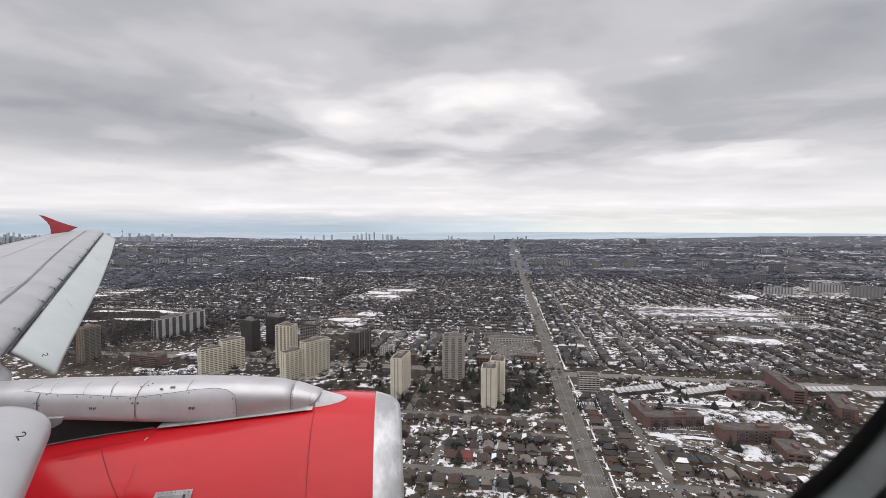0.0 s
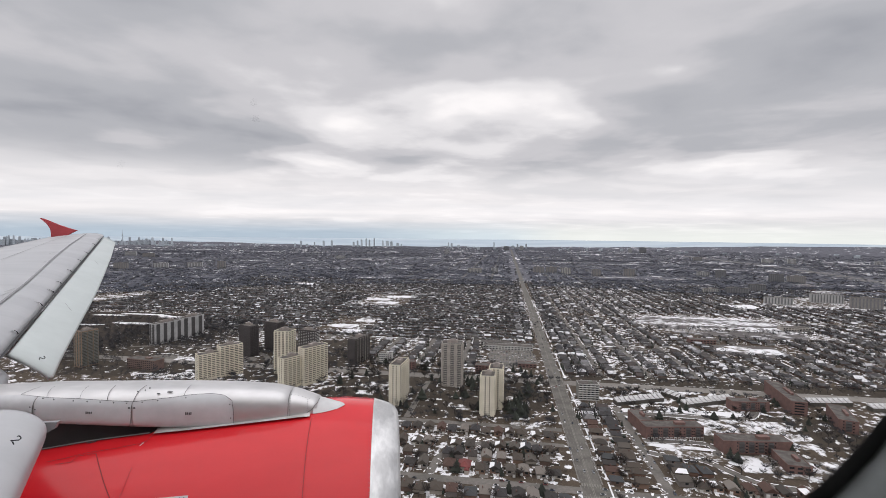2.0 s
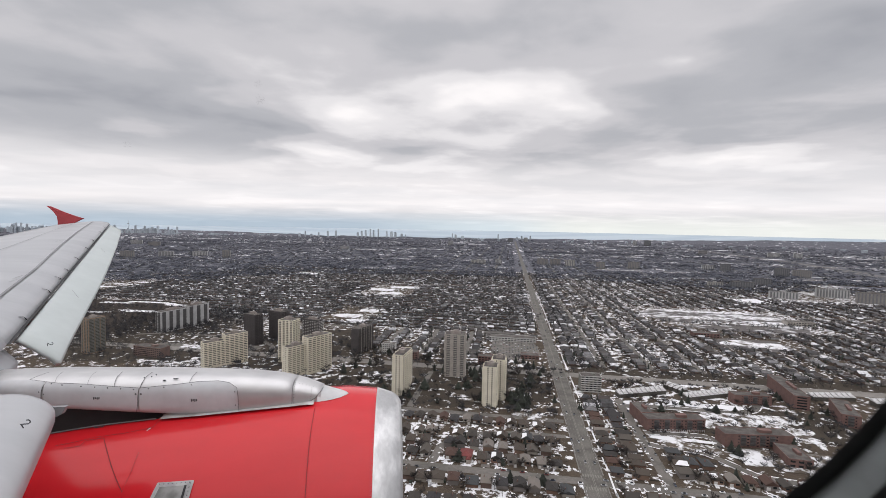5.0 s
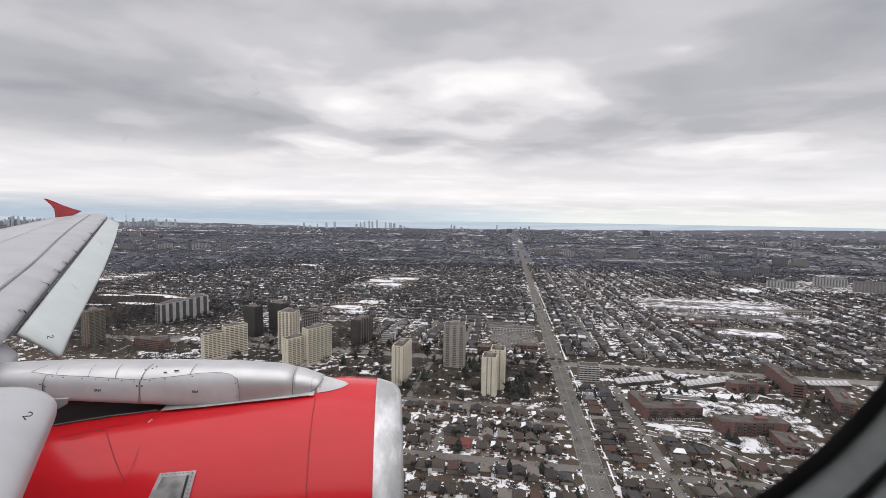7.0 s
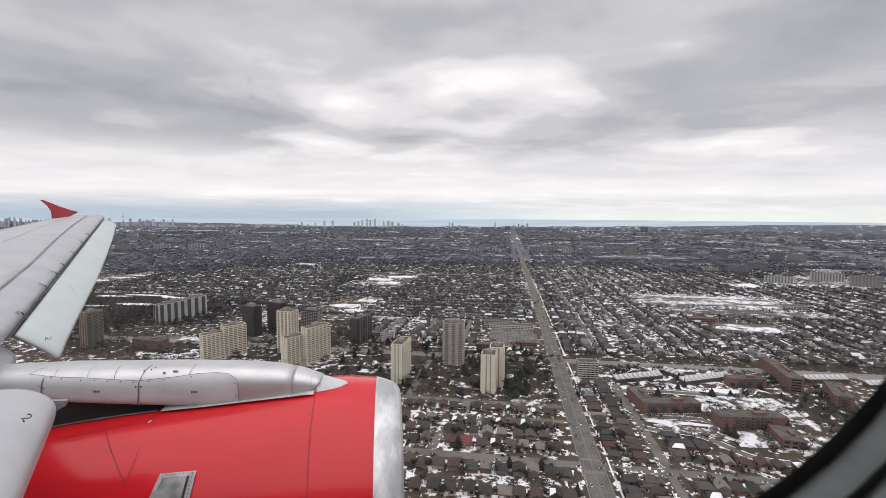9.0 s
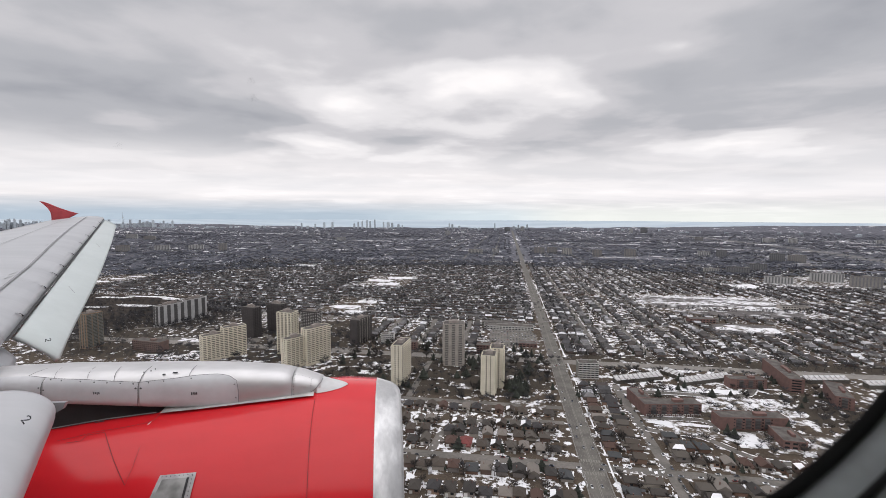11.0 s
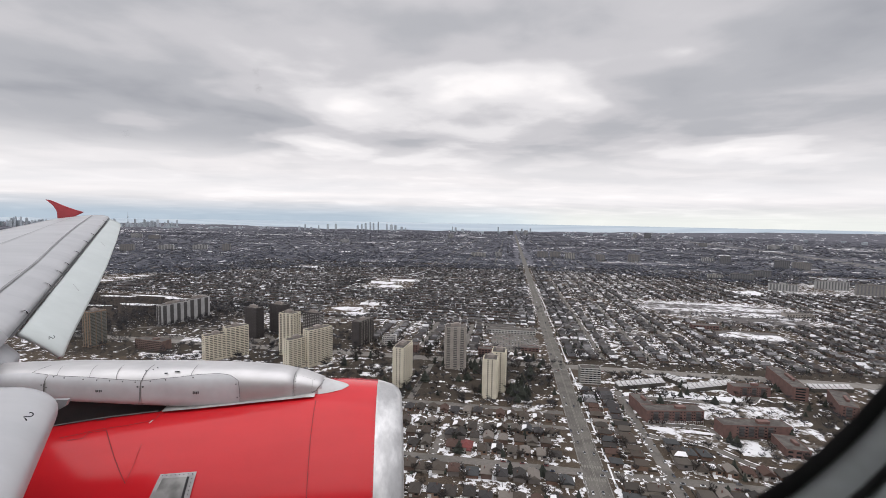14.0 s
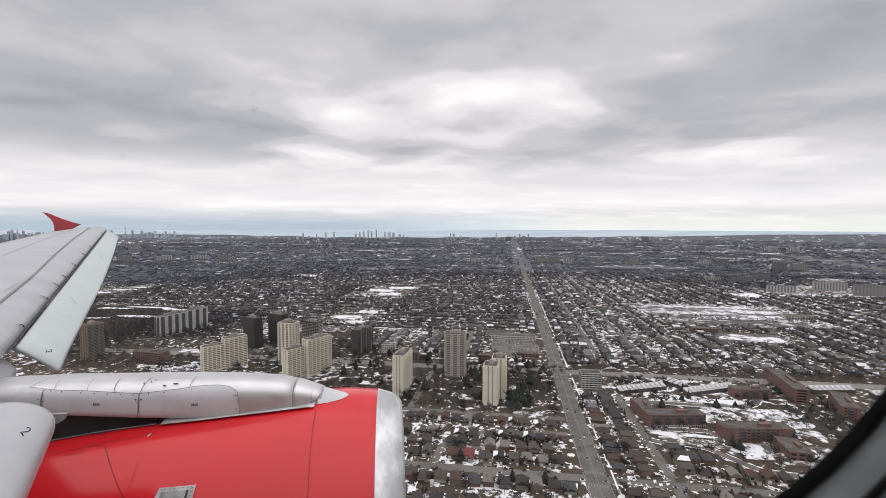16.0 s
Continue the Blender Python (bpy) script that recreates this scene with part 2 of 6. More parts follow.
REVEAL = material("grey_green_window_reveal_plastic", (0.62, 0.66, 0.665), 0.6, scale=30, fine=0.05)
LINING = material("warm_grey_cabin_lining", (0.76, 0.73, 0.69), 0.6, scale=30, fine=0.05)
ASPHALT = material("worn_grey_asphalt", (0.088, 0.081, 0.072), 0.9, second=(0.124, 0.115, 0.103), scale=0.06, fine=0.15)
SIDE_ASPHALT = material("damp_side_street_asphalt", (0.103, 0.095, 0.085), 0.9, second=(0.143, 0.13, 0.118), scale=0.05, fine=0.2)
CONCRETE = material("pale_concrete_kerb", (0.17, 0.162, 0.15), 0.9, scale=0.3, fine=0.2)
PAINT_LINE = material("faded_road_paint", (0.19, 0.18, 0.158), 0.8, scale=0.8, fine=0.3)
SNOW = material("old_snow", (0.75, 0.75, 0.77), 0.9, second=(0.58, 0.57, 0.57), scale=0.09, fine=0.2, mix=(0.45, 0.7))
CREAM = material("cream_precast_concrete", (0.66, 0.61, 0.50), 0.85, second=(0.585, 0.54, 0.44), scale=0.08, fine=0.08)
PALE = material("pale_grey_concrete", (0.48, 0.47, 0.45), 0.85, second=(0.40, 0.39, 0.38), scale=0.08, fine=0.08)
TAN = material("tan_brick", (0.30, 0.205, 0.14), 0.85, second=(0.22, 0.165, 0.12), scale=0.1, fine=0.1)
STONE = material("brownish_grey_concrete", (0.37, 0.34, 0.305), 0.85, second=(0.31, 0.285, 0.26), scale=0.08, fine=0.08)
SLAB_GREY = material("weathered_grey_panel", (0.45, 0.445, 0.445), 0.85, second=(0.38, 0.375, 0.375), scale=0.08, fine=0.1)
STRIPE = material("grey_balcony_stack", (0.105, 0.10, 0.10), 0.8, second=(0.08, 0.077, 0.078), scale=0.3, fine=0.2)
RAIL = material("dull_green_grey_balcony", (0.21, 0.21, 0.19), 0.8, scale=0.3, fine=0.15)
PLANT_ROOM = material("pinkish_grey_stucco", (0.30, 0.265, 0.245), 0.9, scale=0.2, fine=0.1)
BRICK = material("red_brown_brick", (0.168, 0.096, 0.084), 0.85, second=(0.135, 0.08, 0.071), scale=0.2, fine=0.15)
GRAPHITE = material("dark_grey_brown_cladding", (0.068, 0.060, 0.060), 0.7, second=(0.052, 0.046, 0.047), scale=0.1, fine=0.1)
# dark tone holding the shade of the balcony recesses
SHADE_BAND = material("grey_brown_recess_shade", (0.09, 0.082, 0.07), 0.8, second=(0.065, 0.059, 0.052), scale=0.5, fine=0.3)
PANE = material("dark_window_glass", (0.03, 0.033, 0.036), 0.25, scale=0.5)
FAR_PANE = material("dull_far_glazing", (0.17, 0.17, 0.175), 0.6, scale=0.3, fine=0.2)
ROOF_GRAVEL = material("gravel_flat_roof", (0.062, 0.053, 0.048), 0.95, second=(0.11, 0.10, 0.092), scale=0.12, fine=0.2)
ROOFS = piecewise("shingle_roofs", ((0.038, 0.035, 0.036), (0.048, 0.043, 0.042), (0.55, 0.55, 0.57), (0.062, 0.058, 0.058), (0.055, 0.044, 0.041), (0.05, 0.049, 0.053), (0.36, 0.36, 0.375), (0.16, 0.158, 0.165), (0.066, 0.059, 0.056), (0.043, 0.04, 0.041), (0.09, 0.086, 0.087), (0.058, 0.056, 0.059), (0.13, 0.126, 0.128)))
WALLS = piecewise("house_walls", ((0.11, 0.075, 0.062), (0.13, 0.095, 0.08), (0.22, 0.205, 0.19), (0.09, 0.066, 0.058), (0.13, 0.12, 0.118), (0.33, 0.325, 0.32), (0.10, 0.072, 0.062)))
# roof and wall colours of far houses greyed and blued for haze
FAR_ROOFS = piecewise("haze_tinted_far_roofs", ((0.055, 0.056, 0.064), (0.066, 0.067, 0.075), (0.048, 0.05, 0.058), (0.085, 0.086, 0.094), (0.06, 0.06, 0.068), (0.32, 0.325, 0.34), (0.072, 0.072, 0.08), (0.056, 0.057, 0.066)))
FAR_WALLS = piecewise("haze_tinted_far_walls", ((0.085, 0.082, 0.086), (0.11, 0.105, 0.108), (0.15, 0.148, 0.152), (0.08, 0.078, 0.084)))
ROOF_ONE = piecewise("shingle_roof", ((0.043, 0.036, 0.031), (0.057, 0.045, 0.036), (0.035, 0.032, 0.033), (0.077, 0.066, 0.056), (0.070, 0.039, 0.030), (0.046, 0.048, 0.050), (0.165, 0.145, 0.128), (0.062, 0.049, 0.039), (0.031, 0.027, 0.025)), vary_island=False)
SNOWY_ROOF = material("thin_snow_on_roof", (0.50, 0.495, 0.50), 0.9, second=(0.30, 0.29, 0.285), scale=0.35, fine=0.25, mix=(0.45, 0.62))
WALL_ONE = piecewise("house_wall", ((0.16, 0.095, 0.07), (0.20, 0.13, 0.095), (0.30, 0.27, 0.235), (0.12, 0.08, 0.065), (0.18, 0.16, 0.15)), vary_island=False)
# twigs shifted towards blue so middle-distance haze sits in the colour
TWIGS = material("haze_blued_bare_twigs", (0.046, 0.045, 0.050), 0.95, second=(0.032, 0.031, 0.035), scale=0.3, vary=0.3, island=True)
TWIG_ONE = material("bare_brown_grey_branches", (0.046, 0.039, 0.036), 0.95, second=(0.034, 0.029, 0.028), scale=0.3, vary=0.3)
NEEDLES = material("dark_conifer_green", (0.022, 0.026, 0.020), 0.95, second=(0.030, 0.034, 0.027), scale=0.8, vary=0.25)
# woodland colour paled towards blue-grey to stand in for distance haze
FAR_WOOD = material("haze_tinted_far_woodland", (0.086, 0.093, 0.118), 0.95, second=(0.066, 0.072, 0.092), scale=0.02, vary=0.25, island=True)
WATER = material("grey_lake_water", (0.34, 0.42, 0.49), 0.45, second=(0.42, 0.49, 0.54), scale=0.004, stretch=(0.2, 2, 1))
# tower colour lightened and blued, with distance haze mixed in
FAR_CITY = material("haze_pale_far_towers", (0.46, 0.505, 0.55), 0.8, scale=0.05, vary=0.3)
CLUTTER = piecewise("sheds_and_hedges", ((0.05, 0.045, 0.04), (0.5, 0.5, 0.52), (0.12, 0.10, 0.085), (0.03, 0.04, 0.03), (0.3, 0.29, 0.28), (0.07, 0.05, 0.04), (0.65, 0.65, 0.67), (0.035, 0.035, 0.04)))
GARAGE = material("white_garage_door", (0.62, 0.61, 0.59), 0.6, scale=0.5, vary=0.25)
FENCE = material("weathered_fence_boards", (0.07, 0.06, 0.05), 0.9, scale=0.5, fine=0.2)
# cowl red dulled to put the winglet's shading into its colour
WINGLET_RED = material("winglet_red_dulled_for_shade", (0.40, 0.045, 0.055), 0.45, scale=2, fine=0.05)
GROUND = ground_material("winter_ground", SNOW_LINE, 0.03, (0.92, 0.84, 0.75))
LAWN = ground_material("winter_lawn", 0.56, 0.03, (0.68, 0.655, 0.61))
WOODS_FLOOR = ground_material("dark_leaf_litter", 0.60, 0.03, (0.56, 0.53, 0.52))
FIELD = ground_material("patchy_old_snow", 0.456, 0.08, (1.3, 1.25, 1.15))
DEEP_FIELD = ground_material("thick_old_snow", 0.37, 0.10, (1.3, 1.25, 1.15), 0.05)
# turf tone lifted and blued here in place of distance haze
FAR_LAND = ground_material("haze_tinted_far_plain", 0.57, 0.04, (1.45, 1.68, 2.25), 0.02)
PLAYING = ground_material("pale_playing_field", 0.505, 0.12, (1.5, 1.6, 1.8), 0.03)


# ---- mesh helpers ----
def mesh(name, verts, faces, mats, slots=None, smooth=False):
    me = bpy.data.meshes.new(name)
    me.from_pydata([tuple(v) for v in verts], [], [tuple(f) for f in faces])
    for m in mats if isinstance(mats, (list, tuple)) else (mats,):
        me.materials.append(m)
    if slots is not None:
        me.polygons.foreach_set("material_index", slots)
    if smooth:
        me.polygons.foreach_set("use_smooth", [True] * len(me.polygons))
    me.update()
    return me


def part(name, me, parent, label="", at=None):
    ob = new(name, me)
    ob.parent = parent
    if at is not None:
        ob.matrix_basis = at
    return tagged(ob, label) if label else ob


def thing(name, at, label, category, group="", kind=""):
    ob = new(name)
    ob.empty_display_size = 0.5
    ob.matrix_world = at
    return tagged(ob, label, category, group, kind)


def boxes(*bounds):
    """Vertices and faces of boxes given as x0, x1, y0, y1, z0, z1."""
    vs, fs = [], []
    for x0, x1, y0, y1, z0, z1 in bounds:
        k = len(vs)
        vs += [(x0, y0, z0), (x1, y0, z0), (x1, y1, z0), (x0, y1, z0), (x0, y0, z1), (x1, y0, z1), (x1, y1, z1), (x0, y1, z1)]
        fs += [(k, k + 3, k + 2, k + 1), (k + 4, k + 5, k + 6, k + 7), (k, k + 1, k + 5, k + 4), (k + 1, k + 2, k + 6, k + 5), (k + 2, k + 3, k + 7, k + 6), (k + 3, k, k + 4, k + 7)]
    return vs, fs


def box_mesh(name, mat, *bounds):
    return mesh(name, *boxes(*bounds), mat)


def loft(rings, closed=True, caps=True):
    """Faces between rings of equally many points."""
    vs = [p for r in rings for p in r]
    n = len(rings[0])
    fs = []
    for i in range(len(rings) - 1):
        for j in range(n if closed else n - 1):
            a, b = i * n + j, i * n + (j + 1) % n
            fs.append((a, b, b + n, a + n))
    if caps and closed:
        fs += [tuple(range(n))[::-1], tuple(range((len(rings) - 1) * n, len(rings) * n))]
    return vs, fs


# ---- the lie of the land ----
FLAT, REACH = 2200.0, 4850.0
TAU_END = 0.0084


def fold(x, y):
    """Ground point for a place x, y on the plain. Past the flat part the far country is drawn in, shrunk and raised to
    keep its place in the camera's view. Also gives the scale there.
    """
    x, y = np.asarray(x, float), np.asarray(y, float)
    far = np.maximum(np.hypot(x, y), 1.0)
    tau = np.maximum(EYE / far, TAU_END)
    r = np.where(far <= FLAT, far, FLAT + (EYE / FLAT - tau) / (EYE / FLAT - TAU_END) * (REACH - FLAT))
    s = r / far
    z = np.where(far <= FLAT, 0.0, EYE - tau * r)
    return x * s, y * s, z, s


SLANT, AVENUE = radians(8.3), 78.0
ALONG, ACROSS = np.array((math.sin(SLANT), math.cos(SLANT))), np.array((math.cos(SLANT), -math.sin(SLANT)))


def town(u, v):
    """x, y of a place u metres along the avenue and v metres to the right of its middle."""
    w = np.asarray(v, float) + AVENUE
    return np.asarray(u, float) * ALONG[0] + w * ACROSS[0], np.asarray(u, float) * ALONG[1] + w * ACROSS[1]


GRID = -8.3  # turn of things that stand square to the avenue


def on_ground(x, y, turn=0.0, up=0.0):
    """A pose on the ground, with the scale of the far country in it."""
    gx, gy, gz, s = (float(q) for q in fold(x, y))
    return pose(gx, gy, gz + up, 0, 0, turn) @ Matrix.Scale(s, 4)


def polar_sheet(az0, az1, steps, rings, up):
    az = np.radians(np.linspace(az0, az1, steps + 1))
    vs, fs = [], []
    for R in rings:
        x, y, z, _ = fold(R * np.sin(az), R * np.cos(az))
        vs += list(zip(x, y, z + up))
    n = steps + 1
    for i in range(len(rings) - 1):
        for j in range(steps):
            a = i * n + j
            fs.append((a, a + n, a + n + 1, a + 1))
    return vs, fs


RINGS = [0.01] + list(range(150, 2200, 150)) + [2200, 2400, 2650, 2950, 3300, 3700, 4200, 4800, 5600, 6600, 8000, 10000, 13000, 17500, 26000]
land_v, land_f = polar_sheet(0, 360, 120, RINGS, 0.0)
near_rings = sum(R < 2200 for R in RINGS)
# outer rings take FAR_LAND, which has haze in its colour
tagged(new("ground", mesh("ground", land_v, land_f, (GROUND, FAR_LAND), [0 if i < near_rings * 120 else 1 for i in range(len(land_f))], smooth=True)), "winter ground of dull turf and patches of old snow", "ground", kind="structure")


def shore(az):
    """Distance of the lake's near shore: headlands close it off at both ends."""
    wave = 260 * math.sin(az * 0.9) + 150 * math.sin(az * 2.3 + 1) + 90 * math.sin(az * 5.1)
    return float(np.interp(az, (-52, -34, -27, -22, -15, 0, 8, 20, 30, 36, 52), (14500, 13500, 11800, 10300, 8700, 8400, 8800, 9800, 11500, 14500, 20000))) + wave


lake_v, lake_f = [], []
for i in range(209):
    az = -52 + 104 * i / 208
    for k in range(7):
        R = shore(az) + (26100 - shore(az)) * (k / 6) ** 1.5
        x, y, z, _ = (float(q) for q in fold(R * math.sin(radians(az)), R * math.cos(radians(az))))
        lake_v.append((x, y, z + 2.0))
    if i:
        lake_f += [(7 * i - 7 + k, 7 * i - 6 + k, 7 * i + 1 + k, 7 * i + k) for k in range(6)]
tagged(new("lake", mesh("lake", lake_v, lake_f, WATER, smooth=True)), "wide pale grey lake along the horizon", "lake", kind="structure")


def strip(u0, v0, u1, v1, width, steps=1, up=0.06):
    """A straight band over the town plan."""
    d = np.array((u1 - u0, v1 - v0), float)
    d /= np.hypot(*d)
    side = np.array((-d[1], d[0])) * width / 2
    vs, fs = [], []
    for i in range(steps + 1):
        k = i / steps
        c = np.array((u0 + (u1 - u0) * k, v0 + (v1 - v0) * k))
        for s in (-1, 1):
            x, y = town(*(c + s * side))
            gx, gy, gz, sc = fold(x, y)
            vs.append((float(gx), float(gy), float(gz) + up * float(sc)))
        if i:
            a = 2 * i - 2
            fs.append((a, a + 1, a + 3, a + 2))
    return vs, fs


def joined(bits):
    vs, fs = [], []
    for v, f in bits:
        k = len(vs)
        vs += v
        fs += [tuple(i + k for i in q) for q in f]
    return vs, fs


avenue = tagged(new("road", mesh("road", *joined([strip(200, 0, 2200, 0, 18, 20, 0.10), strip(2200, 0, 7000, 0, 21, 60, 2.0)]), ASPHALT)), "long straight grey asphalt avenue with several lanes", "road", kind="structure")
part("centre_line", mesh("centre_line", *joined([strip(200, o, 1600, o, 0.5, 12, 0.14) for o in (-0.6, 0.6)]), PAINT_LINE), avenue, "faded yellowish double line")
part("lane_dashes", mesh("lane_dashes", *joined([strip(u, o, u + 4, o, 0.35, 1, 0.14) for u in range(260, 1000, 12) for o in (-3.6, 3.6, -6.8, 6.8)]), PAINT_LINE), avenue)
for u in (378, 398, 660, 690):
    part("crosswalk", mesh("crosswalk", *joined([strip(u, v, u, v + 1.4, 4.5, 1, 0.15) for v in np.arange(-8.6, 7.4, 2.2)]), PAINT_LINE), avenue, "worn pale zebra crossing")
for v in (-9.9, 9.9):
    tagged(new("kerb", mesh("kerb", *joined([strip(u, v, u + 97, v, 1.3, 1, 0.22) for u in range(200, 1900, 100)]), CONCRETE)), "pale concrete kerb and footway beside the avenue", "kerb", kind="structure")
for v, w in ((15.5, 1.8),):
    tagged(new("snow_bank", mesh("snow_bank", *joined([strip(u, v + random.uniform(-1, 1), u + random.uniform(14, 55), v, w * random.uniform(0.6, 1.3), 1, 0.3) for u in range(330, 1500, 40)]), SNOW)), "low ridge of ploughed snow along the footway", "snow bank", kind="structure")

# cross streets and side streets
CROSS = [(388, -420, 420, 11), (508, -330, -12, 9), (675, -900, 1500, 21), (905, -700, 250, 10), (1250, -900, 240, 10), (1250, 650, 1400, 10), (1620, -1200, 1500, 12), (2050, -1500, 1800, 14)]
SIDE = [(65, 250, 590, 10), (-205, 300, 500, 8), (-95, 395, 450, 8)]
KEEP_OUT = [(505, 735, -330, -14), (560, 900, -900, -330), (735, 885, -125, -14), (590, 650, 14, 330), (452, 600, 72, 340), (1040, 1320, 265, 620), (410, 452, 118, 205), (1715, 1815, 950, 1110), (2380, 2520, 380, 850), (1950, 2060, 1150, 1500), (895, 985, 335, 475), (1325, 1560, -560, -390), (940, 1120, -510, -395), (1920, 1990, -1790, -1490), (1780, 1870, -1040, -900), (2225, 2290, -720, -540), (1465, 1585, 630, 730), (1795, 1830, 10, 180), (740, 1100, -1250, -880), (1530, 1720, 790, 1160), (385, 462, -150, -136)]
STREET_GAP = 75.0
ridges = []
rng = random.Random(31)


def in_reserve(u, v):
    return any(a < u < b and c < v < d for a, b, c, d in KEEP_OUT)


for k in list(range(-17, 0)) + list(range(1, 22)):
    v, u = k * STREET_GAP, (690.0 if k < 0 else 722.0) + 20 * max(0, k - 12)
    while u < (905 if k < 0 else 2100):
        if not in_reserve(u + 23, v):
            SIDE.append((v, u, u + 47, 8.5))
            for side in (-1, 1):
                if rng.random() < 0.6:
                    a, o = u + rng.uniform(0, 30), v + side * rng.uniform(5.0, 8.2)
                    ridges.append(strip(a, o, a + rng.uniform(5, 20), o + rng.uniform(-0.9, 0.9), rng.uniform(0.8, 2.4), 1, 0.3))
                for _ in range(3):
                    if rng.random() < 0.45:
                        a, o = u + rng.uniform(0, 45), v + side * rng.uniform(9, 30)
                        ridges.append(strip(a, o, a + rng.uniform(-0.8, 0.8), o + rng.uniform(4, 13), rng.uniform(1.2, 3.6), 1, 0.27))
            if rng.random() < 0.3:
                a, o = u + rng.uniform(0, 22), v + 37.5 + rng.uniform(-4, 4)
                ridges.append(strip(a, o, a + rng.uniform(10, 40), o, rng.uniform(1.0, 3.4), 1, 0.25))
        u += 47
BACK_ROWS = [940.0 + 62.0 * i for i in range(19)]
for u in BACK_ROWS:
    for k in range(26):
        v = -20.0 - 50.0 * k
        if in_reserve(u, v - 25):
            continue
        for side in (-1, 1):
            if rng.random() < 0.75:
                a, o = v - rng.uniform(0, 25), u + side * rng.uniform(4.8, 6.8)
                ridges.append(strip(o, a, o + rng.uniform(-0.6, 0.6), a - rng.uniform(8, 34), rng.uniform(1.0, 2.8), 1, 0.3))
            if rng.random() < 0.4:
                a, o = v - rng.uniform(0, 25), u + 31 + rng.uniform(-5, 5)
                ridges.append(strip(o, a, o, a - rng.uniform(8, 40), rng.uniform(1.0, 3.4), 1, 0.25))
back_streets = [strip(u, -20 - 50 * k, u, -70 - 50 * k, 8.0, 1, 0.055) for u in BACK_ROWS for k in range(26) if not in_reserve(u, -45 - 50 * k)]
streets = back_streets + [strip(u, a, u, b, w, 10, 0.07) for u, a, b, w in CROSS] + [strip(a, v, b, v, w, 2, 0.05) for v, a, b, w in SIDE] + [strip(2100, k * 150.0, 5200, k * 150.0, 11, 40, 0.6) for k in range(-18, 22) if k]
PALE_ASPHALT = material("salt_bleached_asphalt", (0.165, 0.152, 0.138), 0.9, second=(0.20, 0.186, 0.17), scale=0.05, fine=0.2)
tagged(new("cross_road", mesh("cross_road", *joined([strip(675, 11.5, 675, 1500, 20, 12, 0.13), strip(675, -900, 675, -11.5, 20, 10, 0.13)]), PALE_ASPHALT)), "wide salt-bleached asphalt cross road", "road", kind="structure")
tagged(new("verge", mesh("verge", *joined([strip(704, 24, 704, 900, 36, 12, 0.05)]), LAWN)), "wide brown turf verge with bare trees", "verge", kind="structure")
tagged(new("side_streets", mesh("side_streets", *joined(streets), SIDE_ASPHALT)), "grey residential streets between the houses", "road", kind="structure")


tagged(new("street_snow", mesh("street_snow", *joined(ridges), SNOW)), "broken ridges of ploughed snow along the streets", "snow bank", kind="stuff")


def curved_street(points, width, up=0.09):
    bits = []
    for (a, b), (c, d) in zip(points, points[1:]):
        bits.append(strip(a, b, c, d, width, 1, up + 0.004 * (len(bits) % 7)))
    return joined(bits)


def rounded(points, n=5):
    """A smooth way through the points."""
    q = [points[0]] + list(points) + [points[-1]]
    out = []
    for a, b, c, d in zip(q, q[1:], q[2:], q[3:]):
        for i in range(n):
            k = i / n
            out.append(tuple(0.5 * (2 * b[e] + (c[e] - a[e]) * k + (2 * a[e] - 5 * b[e] + 4 * c[e] - d[e]) * k * k + (3 * b[e] - a[e] - 3 * c[e] + d[e]) * k ** 3) for e in (0, 1)))
    return out + [points[-1]]


def edge_of(points, off):
    """The way beside another, at a distance to its right."""
    out = []
    for i, (a, b) in enumerate(points):
        (c, d), (e, f) = points[max(i - 1, 0)], points[min(i + 1, len(points) - 1)]
        q = math.hypot(e - c, f - d) or 1.0
        out.append((a - off * (f - d) / q, b + off * (e - c) / q))
    return out


for nm, line, width, label in (
    ("loop_street", rounded([(566, 66), (573, 93), (572, 178), (574, 203), (583, 222), (596, 233), (613, 243), (644, 249), (655, 268)]), 9, "curving estate street beside the terraces"),
    ("front_street", rounded([(472, 65), (466, 78), (466, 95), (460, 119), (441, 135), (424, 152), (418, 188), (416, 240)]), 8, "curving residential street before the brick blocks"),
    ("block_drive", rounded([(458, 121), (475, 137), (491, 141), (499, 133), (498, 100), (497, 72)]), 7, "narrow asphalt drive to the brick block"),
):
    tagged(new(nm, mesh(nm, *curved_street(line, width), SIDE_ASPHALT)), label, "road", kind="structure")
    for off in (-width / 2 - 1.0, width / 2 + 1.0):
        side = edge_of(line, off)
        bits = [strip(a, b, c, d, 0.8 + 1.2 * ((7 * k) % 5) / 4, 1, 0.26) for k, ((a, b), (c, d)) in enumerate(zip(side, side[1:])) if k % 4 != 1]
        tagged(new("snow_bank", mesh("snow_bank", *joined(bits), SNOW)), "broken ridge of ploughed snow beside the street", "snow bank", kind="structure")
tagged(new("crescent_street", mesh("crescent_street", *curved_street([(470, -14), (470, -60), (462, -100), (448, -128), (425, -142), (395, -145)], 8), SIDE_ASPHALT)), "curving residential street with parked cars", "road", kind="structure")


tagged(new("tower_drive", mesh("tower_drive", *curved_street([(514, -194), (560, -193), (610, -192), (647, -191)], 8), SIDE_ASPHALT)), "asphalt drive between the lawns of the towers", "road", kind="structure")
tagged(new("estate_drive", mesh("estate_drive", *curved_street([(668, -470), (700, -480), (730, -500), (752, -530), (764, -570), (768, -640), (766, -734), (745, -790)], 9), SIDE_ASPHALT)), "curving asphalt drive among the apartment slabs", "road", kind="structure")


